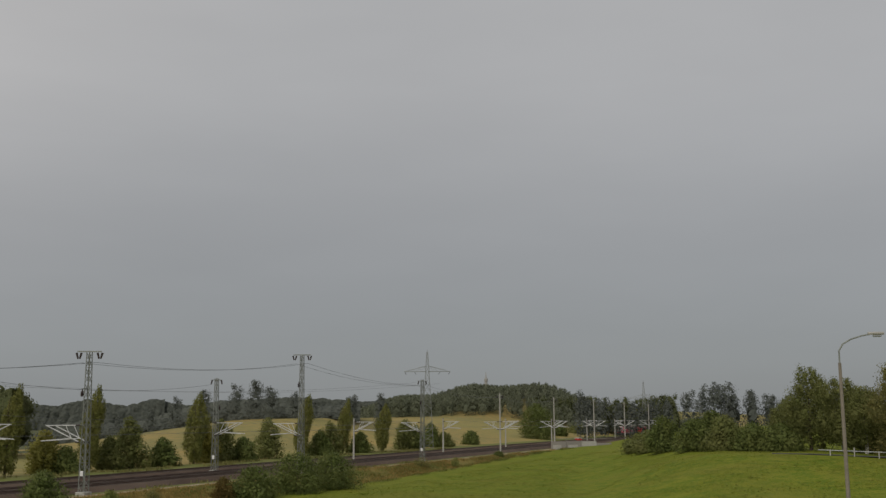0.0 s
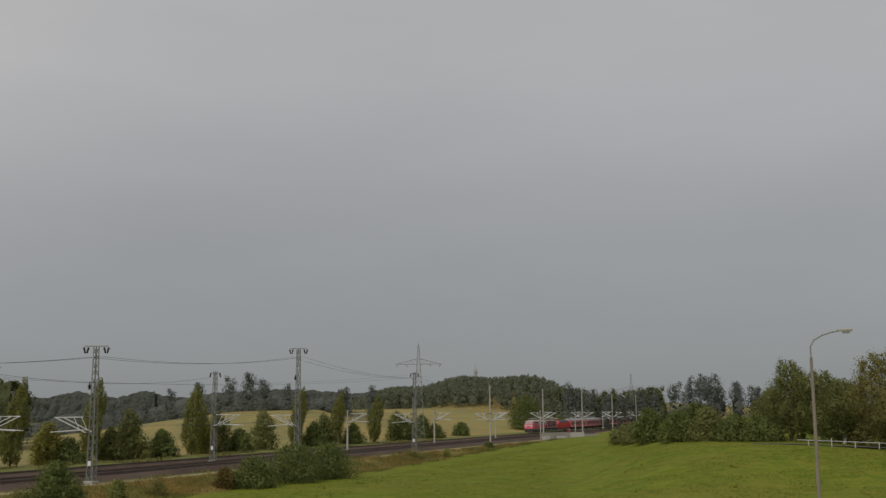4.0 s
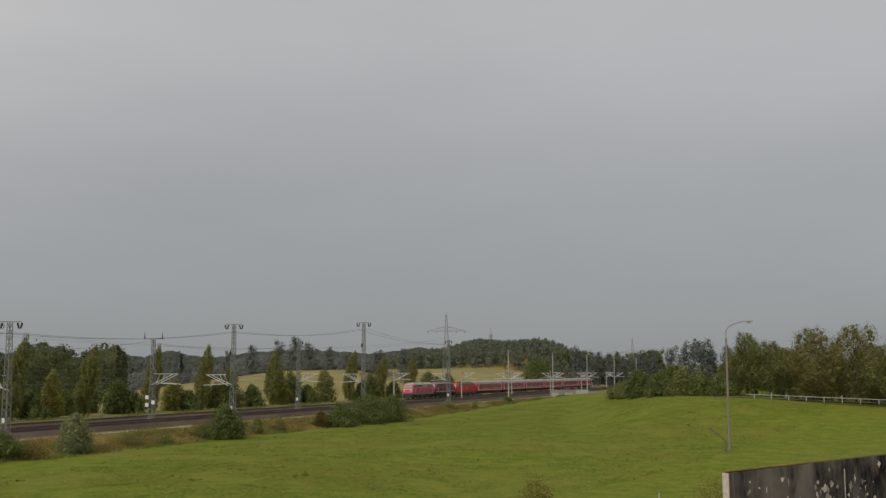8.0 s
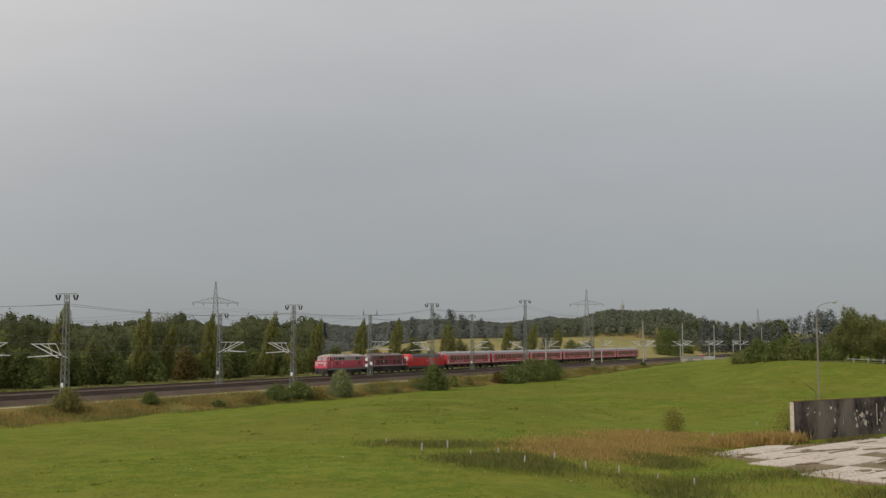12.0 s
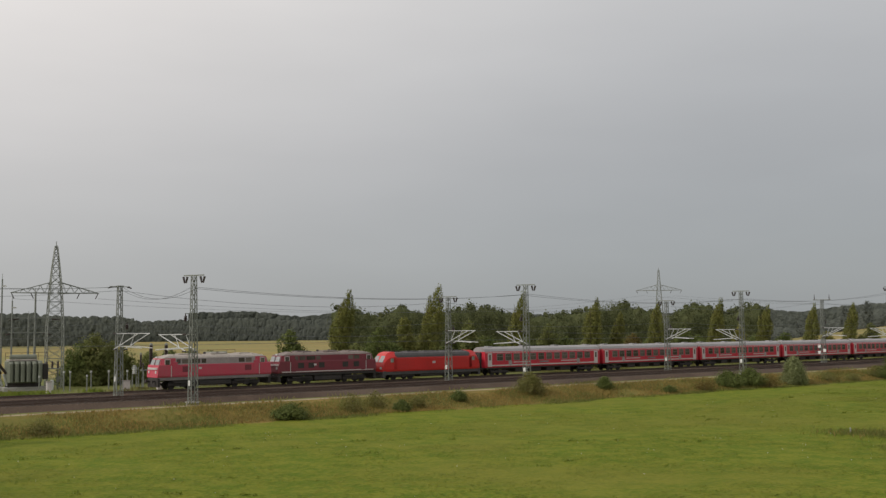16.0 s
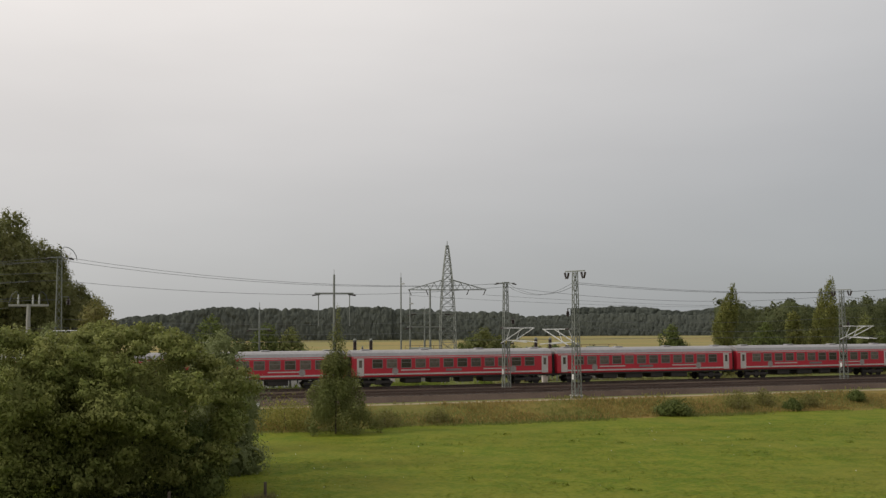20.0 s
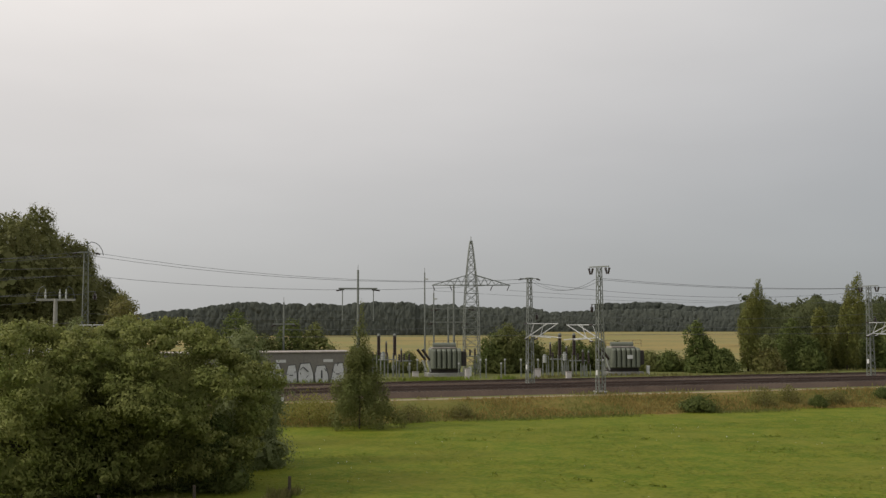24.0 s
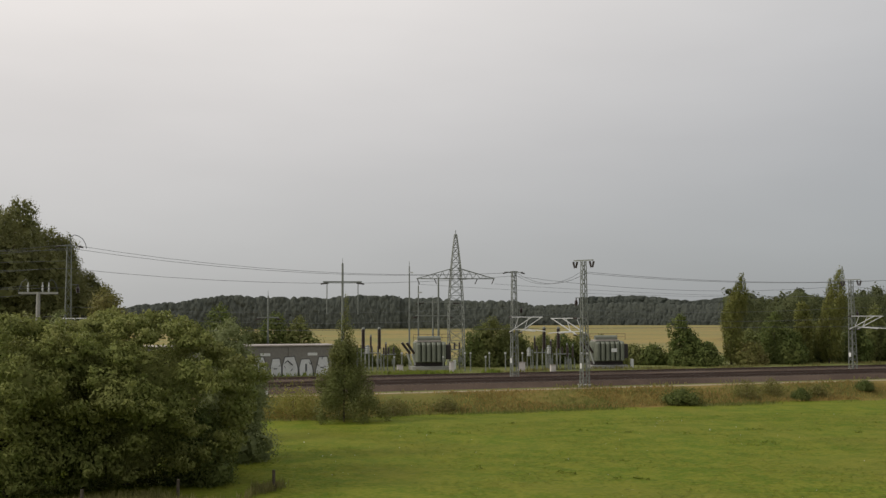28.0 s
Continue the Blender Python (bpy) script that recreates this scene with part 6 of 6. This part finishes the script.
    part("coping_moss", box(bmesh.new(), 0, d.length, 0.02, 0.40, 4.27, 4.38, 0.03), M["verge"], t, "moss along the wall top")


build_old_wall()


def flat_patch(name, label, category, outline, mat, thick, at_z=None, kind="structure"):
    z = MEADOW if at_z is None else at_z
    t = thing(name, label, category, kind=kind)
    bm = loft(bmesh.new(), [[(x, y, z + h) for x, y in outline] for h in (-0.15, thick)])
    part("surface", bm, mat, t)
    return t


def inside(x, y, poly):
    c = False
    for (x0, y0), (x1, y1) in zip(poly, poly[1:] + poly[:1]):
        if (y0 > y) != (y1 > y) and x < (x1 - x0) * (y - y0) / (y1 - y0) + x0:
            c = not c
    return c


SLAB_AREA = [(93.6, 61.2), (106.2, 59.3), (121.2, 55.8), (153.6, 52.2), (156, 33.6), (100.8, 31.2), (86.4, 36.6), (82.2, 41.4), (89.4, 51.6)]


def build_slabs():
    t = thing("concrete_yard", "broken pale concrete slabs with weeds in the joints", "paved yard", kind="structure")
    rng = random.Random(12)
    for i in range(18):
        for j in range(10):
            x, y = 79.2 + i * 4.3, 28.8 + j * 3.6
            if not inside(x + 2.1, y + 1.8, SLAB_AREA):
                continue
            if rng.random() < 0.03:
                continue
            g = [rng.uniform(0.03, 0.35) * rng.random() for _ in range(4)]
            z = YARD + 0.10 + rng.uniform(-0.02, 0.03)
            ring4 = [(x + g[0], y + g[1]), (x + 4.3 - g[2], y + g[1] * 0.7), (x + 4.3 - g[2] * 0.6, y + 3.6 - g[3]), (x + g[0] * 0.8, y + 3.6 - g[3] * 0.9)]
            bm = loft(bmesh.new(), [[(px, py, YARD - 0.3) for px, py in ring4], [(px, py, z) for px, py in ring4]])
            part("slab", bm, M["slab"], t)
    for k in range(80):
        x, y = rng.uniform(84, 134), rng.uniform(33, 60)
        if not inside(x, y, SLAB_AREA):
            continue
        a, wide, tall = rng.uniform(-0.3, 0.1), rng.uniform(0.6, 3.4), rng.uniform(0.12, 0.6)
        pts = []
        for m in range(14):
            q = 2 * math.pi * m / 14
            e = rng.uniform(0.45, 1.15)
            px, py = math.cos(q) * wide * e, math.sin(q) * tall * e
            pts.append((x + px * math.cos(a) - py * math.sin(a), y + px * math.sin(a) + py * math.cos(a)))
        part("dirt", loft(bmesh.new(), [[(px, py, YARD + h) for px, py in pts] for h in (0.0, 0.137 + 0.004 * (k % 9))]), M["dirt"], t, "patch of brown dirt and dead weeds")


build_slabs()
flat_patch("dirt_patch", "brown dirt round the broken slabs", "bare ground", [(x + (1.2 if x > 108 else -0.8), y + (0.6 if y > 48 else -0.6)) for x, y in SLAB_AREA], M["dirt"], 0.035, YARD)
lamp_at = on_land(-61.95, 190)
t = thing("street_lamp", "concrete street lamp with curved arm and flat head", "street lamp", at=Matrix.Translation(lamp_at) @ pose(0, 0, 0, 0, 0, -58))
part("column", lathe(bmesh.new(), (0, 0, -0.3), [(0, 0.17), (14.1, 0.115)], 12), M["column"], t, "weathered brownish concrete column")
bm = bmesh.new()
pts = [(0, 0, 13.7), (0, 0, 14.7), (0.3, 0, 15.2), (0.9, 0, 15.55), (1.7, 0, 15.8), (2.3, 0, 15.9)]
for a, b in zip(pts, pts[1:]):
    bar(bm, a, b, 0.06, seg=8)
part("arm", bm, M["steel"], t, "curved grey steel arm")
head = part("head", loft(bmesh.new(), [[(x, y * w, z) for y, z in ((-0.18, 15.86), (0.18, 15.86), (0.22, 15.98), (0.0, 16.08), (-0.22, 15.98))] for x, w in ((2.15, 0.5), (2.5, 1.0), (3.0, 1.0), (3.3, 0.6))]), M["concrete"], t, "flat pale lamp head")
part("glass_bowl", box(bmesh.new(), 2.5, 3.1, -0.16, 0.16, 15.7, 15.84, 0.04), M["pale_glass"], head)
t = thing("bent_pipe", "bent rusty pipe sticking up behind the wall", "pipe", at=Matrix.Translation(on_land(-61.8, 188)))
bm = bmesh.new()
for a, b in (((0, 0, -0.1), (0, 0, 1.3)), ((0, 0, 1.3), (-0.3, 0.2, 1.7)), ((-0.3, 0.2, 1.7), (-1.3, 1.5, 3.0))):
    bar(bm, a, b, 0.05, seg=6)
part("tube", bm, M["rail"], t)

# ---- fence posts and tall growth in the meadow ----
for i, (x, y) in enumerate(((64.4, 75.7), (63.2, 69.7), (65.6, 69.1), (62.6, 63.2), (64.7, 62.2), (61.4, 56.3), (66.4, 57.8), (62.8, 51.7), (61.7, 47.9), (61.0, 44.2), (60.2, 40.8), (90.4, 59.1), (106.3, 64.0), (88.9, 65.5))):
    x, y = yard_place(x, y)
    t = thing("fence_post", "short weathered grey fence post in tall grass", "fence post", "fence posts in the meadow", at=Matrix.Translation((x, y, land(x, y))) @ pose(0, 0, 0, (i * 7) % 9 - 4, (i * 5) % 9 - 4, i * 20))
    part("post", lathe(bmesh.new(), (0, 0, -0.2), [(0, 0.075), (0.66 + 0.1 * (i % 3), 0.06), (0.72 + 0.1 * (i % 3), 0.03)], 6), M["post"], t)


def blades(name, label, places, mat, low, high, wide, seed, category="grass", spread=0.3):
    """Upright blades of grass at (x, y) places."""
    rng = np.random.default_rng(seed)
    xy = np.array(places, float)
    n = len(xy)
    z = np.array([land(x, y) for x, y in xy])
    h = rng.uniform(low, high, n)
    lean = rng.normal(size=(n, 2)) * spread
    up = unit(np.column_stack([lean, np.ones(n)])) * (h / 2)[:, None]
    t = rng.uniform(0, np.pi, n)
    side = np.column_stack([np.cos(t), np.sin(t), np.zeros(n)]) * (wide * rng.uniform(0.6, 1.4, n))[:, None]
    side[np.cross(up, side)[:, 1] > 0] *= -1
    soft = unit(np.column_stack([rng.normal(size=(n, 2)) * 0.35 + np.array([0, -0.25]), np.ones(n)]))
    c = np.column_stack([xy, z]) + up * 0.9
    return tagged(new(name, quads_mesh(name, M[mat], c, up, side, soft)), label, category, kind="stuff")


def scatter_line(n, s0, s1, o0, o1, seed, clump=0.0):
    rng = random.Random(seed)
    out = []
    while len(out) < n:
        s, o = rng.uniform(s0, s1), rng.uniform(o0, o1)
        if clump and noise.noise(Vector((s * 0.12, o * 0.25, seed))) < clump - 0.5 + rng.random() * 0.35:
            continue
        p = rail_point(s, o)
        out.append((p.x, p.y))
    return out


def scatter_poly(n, poly, seed, clump=0.0, scale=0.12, rough=0.0):
    rng = random.Random(seed)
    xs, ys = [p[0] for p in poly], [p[1] for p in poly]
    out = []
    while len(out) < n:
        x, y = rng.uniform(min(xs), max(xs)), rng.uniform(min(ys), max(ys))
        if inside(x, y, poly) and (not clump or noise.noise(Vector((x * scale, y * scale, seed))) > clump - 0.5 + rng.random() * 0.3):
            out.append((x + rng.gauss(0, rough), y + rng.gauss(0, rough)))
    return out


blades("dry_grass", "tall dry yellow grass on the railway verge", scatter_line(62000, -45, 330, 19.8, 26.2, 1, 0.16), "straw", 0.12, 0.45, 0.05, 901, spread=0.5)
blades("verge_weeds", "green weeds among the dry grass of the verge", scatter_line(34000, -45, 330, 21.0, 28.3, 2, 0.36), "olive_grass", 0.12, 0.42, 0.055, 902, spread=0.5)
blades("track_weeds", "sparse weeds beside the tracks", scatter_line(2500, -60, 260, 16.5, 19.5, 3, 0.6), "weed", 0.15, 0.6, 0.08, 903)
blades("yard_grass", "rough grass behind the tracks", scatter_line(7000, -40, 330, -12, -3.2, 4, 0.5), "weed", 0.15, 0.6, 0.12, 904)
blades("wall_weeds", "green weeds along the foot of the low building", scatter_line(5200, -75, 8, -8.2, -5.2, 17, 0.3), "tuft", 0.2, 0.75, 0.06, 917)
TALL = [yard_place(*p) for p in [(61.5, 76.5), (66, 76), (70, 70), (74, 62), (80, 55), (79, 52), (74, 44), (70, 36), (66, 28), (56, 34), (57, 48), (58, 57), (60, 66)]]
RUSSET = [yard_place(*p) for p in [(74, 67.5), (84, 69), (91, 67.5), (92, 61), (88, 56.5), (80, 53), (72, 50), (67, 57), (68, 63)]]
blades("tall_grass", "tall olive grass along the old fence", scatter_poly(30000, TALL, 5, 0.5, 0.11, 1.3), "olive_grass", 0.12, 0.58, 0.030, 905, spread=0.45)
blades("straw_grass", "pale dry stalks among the tall grass", scatter_poly(2600, TALL, 15, 0.44, 0.14, 1.3), "straw", 0.2, 0.7, 0.028, 915, spread=0.45)
blades("russet_grass", "tall russet grass beside the concrete yard", scatter_poly(44000, RUSSET, 6, 0.2, 0.1, 1.5), "reed", 0.12, 0.60, 0.022, 906, spread=0.45)
blades("russet_mound", "mound of tall russet grass at the end of the wall", scatter_poly(5200, [(98.4, 64.8), (103.2, 66.6), (110.2, 63.6), (110.4, 60.7), (104.4, 61), (99.6, 62.4)], 16, 0.2, 0.3, 0.5), "reed", 0.5, 1.6, 0.055, 916, spread=0.45)
blades("wall_grass", "grass and weeds at the foot of the wall", scatter_poly(3500, [(103.2, 63), (110.4, 61), (134.4, 57.1), (134.4, 55), (114, 57), (105.6, 59.5)], 7, 0.45, 0.3), "weed", 0.12, 0.5, 0.04, 907)
blades("yard_weeds", "dry weeds in the joints of the concrete yard", scatter_poly(5000, SLAB_AREA, 8, 0.66, 0.22), "reed", 0.06, 0.22, 0.06, 908)
MEADOW_NEAR = [(-18, 42), (-12, 88), (40, 106), (100, 126), (130, 115), (62, 40), (20, 38)]
TUFTS = [(x + random.Random(k * 97 + j).gauss(0, 0.35), y + random.Random(k * 89 + j + 7).gauss(0, 0.25)) for k, (x, y) in enumerate(scatter_poly(45, MEADOW_NEAR, 10)) for j in range(14)]
MEADOW_RIGHT = [(100, 126), (130, 146), (190, 164), (262, 190), (300, 196), (285, 150), (262, 110), (215, 96), (160, 88), (118, 84), (108, 92), (84, 92)]


def meadow_sward(count, area, size, seed, weeds):
    """Short leaves of grass lying at all slants over the meadow, with low clumps of coarse weeds."""
    rng = np.random.default_rng(seed)
    xy = np.array(scatter_poly(count, area, seed + 1, 0.2, 0.15))
    z = np.array([land(x, y) for x, y in xy])
    n = len(xy)
    nrm = unit(np.column_stack([rng.normal(size=(n, 2)) * 0.12, np.ones(n)]))
    a = unit(np.cross(nrm, rng.normal(size=(n, 3))))
    b = np.cross(nrm, a)
    wide = (size * rng.uniform(0.6, 1.6, n))[:, None]
    c = np.column_stack([xy, z + 0.05])
    tagged(new("meadow_grass", quads_mesh("meadow_grass", M["sward"], c, a * wide, b * wide * 0.5, nrm)), "short green and yellowish grass of the meadow", "grass", kind="stuff")
    clumps = []
    pick = random.Random(seed + 2)
    for x, y in scatter_poly(weeds, area, seed + 3):
        for k in range(3):
            px, py, r = x + pick.gauss(0, 0.45), y + pick.gauss(0, 0.25), pick.uniform(0.18, 0.42)
            clumps.append((px, py, land(px, py) + 0.06, r, r, 0.13))
    tagged(new("meadow_clumps", leaf_mesh("meadow_clumps", M["tuft"], clumps, 75 * weeds, 0.06, seed + 4, hollow=0.2, core=0.0, lift=0.9)), "low dark clumps of coarse weeds in the meadow", "weeds", kind="stuff")


meadow_sward(60000, MEADOW_NEAR, 0.085, 913, 36)
meadow_sward(60000, MEADOW_RIGHT, 0.13, 933, 22)
blades("meadow_flowers", "tiny white flowers scattered in the meadow", scatter_poly(260, MEADOW_NEAR, 14, 0.3, 0.08), "sign", 0.05, 0.09, 0.03, 914, category="flowers")
blades("meadow_tufts", "scattered coarse tufts in the meadow", TUFTS, "tuft", 0.06, 0.16, 0.08, 910, spread=0.6)
blades("bush_grass", "tall grass and nettles at the foot of the big bush", scatter_poly(6000, [(-29, 45), (-16, 48.5), (-10.5, 53.5), (-9, 58), (-13, 57), (-20, 52), (-30, 49)], 11, 0.3, 0.2), "weed", 0.2, 0.7, 0.035, 911)
for x, y, h, r, leaf, lab in ((110.6, 77.8, 3.0, 1.4, "yellowing", "young bush with yellowing leaves in the meadow"), (113.3, 64.4, 3.6, 2.3, "yellowing", "yellowish bush beside the old wall")):
    shrub(lab, x, y, h, r, leaf, 3000, 0.085, int(x * 10), low=0.1, group="bushes by the old wall", hollow=0.15, loose=0.34, core=0.0)
for i, (x, y) in enumerate(((-13.8, 53.6), (-9.6, 56.8), (-17.5, 50.5))):
    t = thing("fence_post", "old wooden fence post below the big bush", "fence post", "old fence posts by the bush", at=Matrix.Translation((x, y, land(x, y))))
    part("post", lathe(bmesh.new(), (0, 0, -0.2), [(0, 0.09), (1.3, 0.08)], 6), M["bark"], t)

# ---- far end: bridge parapet, road and guard rail ----
p = behind_line(-55.3, 19)
t = thing("bridge_parapet", "grey concrete bridge wall with faded graffiti", "bridge wall", at=Matrix.Translation(Vector((p.x, p.y, -0.4))) @ pose(0, 0, 0, 0, 0, -40))
for i in range(4):
    part("wall_panel", box(bmesh.new(), i * 4.2 + 0.03, i * 4.2 + 4.17, 0, 0.4, -2.0, 1.7 - (0.5 if i == 3 else 0), 0.03), M["concrete"] if i == 2 else M["grey_wall"], t)
    if i != 3:
        part("graffiti_shape", box(bmesh.new(), i * 4.2 + 0.5, i * 4.2 + 2.8 + 0.3 * i, -0.015, 0.01, -0.7, 0.8), M["concrete"], t, "faded sprayed patch")
part("railing", bar(bmesh.new(), (0, 0.2, 2.4), (16.8, 0.2, 2.4), 0.05), M["steel"], t)
for i in range(5):
    part("railing_post", bar(bmesh.new(), (0.2 + i * 4.1, 0.2, 1.1), (0.2 + i * 4.1, 0.2, 2.4), 0.04), M["steel"], t)
a, b = on_land(-62.6, 262), on_land(-72, 256)
road = thing("road", "grey asphalt road behind a guard rail", "road", kind="structure")
part("asphalt", loft(bmesh.new(), [[(q.x, q.y - 3, q.z + 0.02), (q.x, q.y + 3, q.z + 0.02), (q.x, q.y + 3, q.z + 0.14), (q.x, q.y - 3, q.z + 0.14)] for q in (a, b)]), M["asphalt"], road)
t = thing("guard_rail", "galvanised guard rail with white posts beside the road", "guard rail")
part("beam", bar(bmesh.new(), a + Vector((0, -3.6, 0.66)), b + Vector((0, -3.6, 0.66)), 0.065), M["metal"], t)
for i in range(14):
    q = a.lerp(b, (i + 0.5) / 14) + Vector((0, -3.6, 0))
    part("post", box(bmesh.new(), q.x - 0.065, q.x + 0.065, q.y - 0.065, q.y + 0.065, q.z - 0.2, q.z + (1.1 if i % 4 == 1 else 0.75)), M["post"], t, "pale grey post")
# plain red box in place of a small red object of unknown kind
t = thing("red_cabinet", "small red box with pale roof, stand-in for an unidentified object in the far field", "cabinet", at=Matrix.Translation(on_land(-56.4, 505)))
part("body", box(bmesh.new(), -1.2, 1.2, -0.8, 0.8, -0.2, 1.2, 0.1), M["red"], t)
part("roof", box(bmesh.new(), -1.3, 1.3, -0.9, 0.9, 1.2, 1.35), M["stripe"], t)


# ---- what moves ----
def motions():
    """The train runs from right to left along the far track at an even speed."""
    speed, nose = 32.1, 524.8
    for vehicle, behind in TRAIN:
        rows = []
        for k in range(5):
            t = 7.0 * k
            p = rail_point(nose - speed * t + behind, 0.0, 0.0)
            rows.append((t, pose(p.x, p.y, p.z, 0, 0, 180 + LINE)))
        walk(vehicle, rows)


motions()
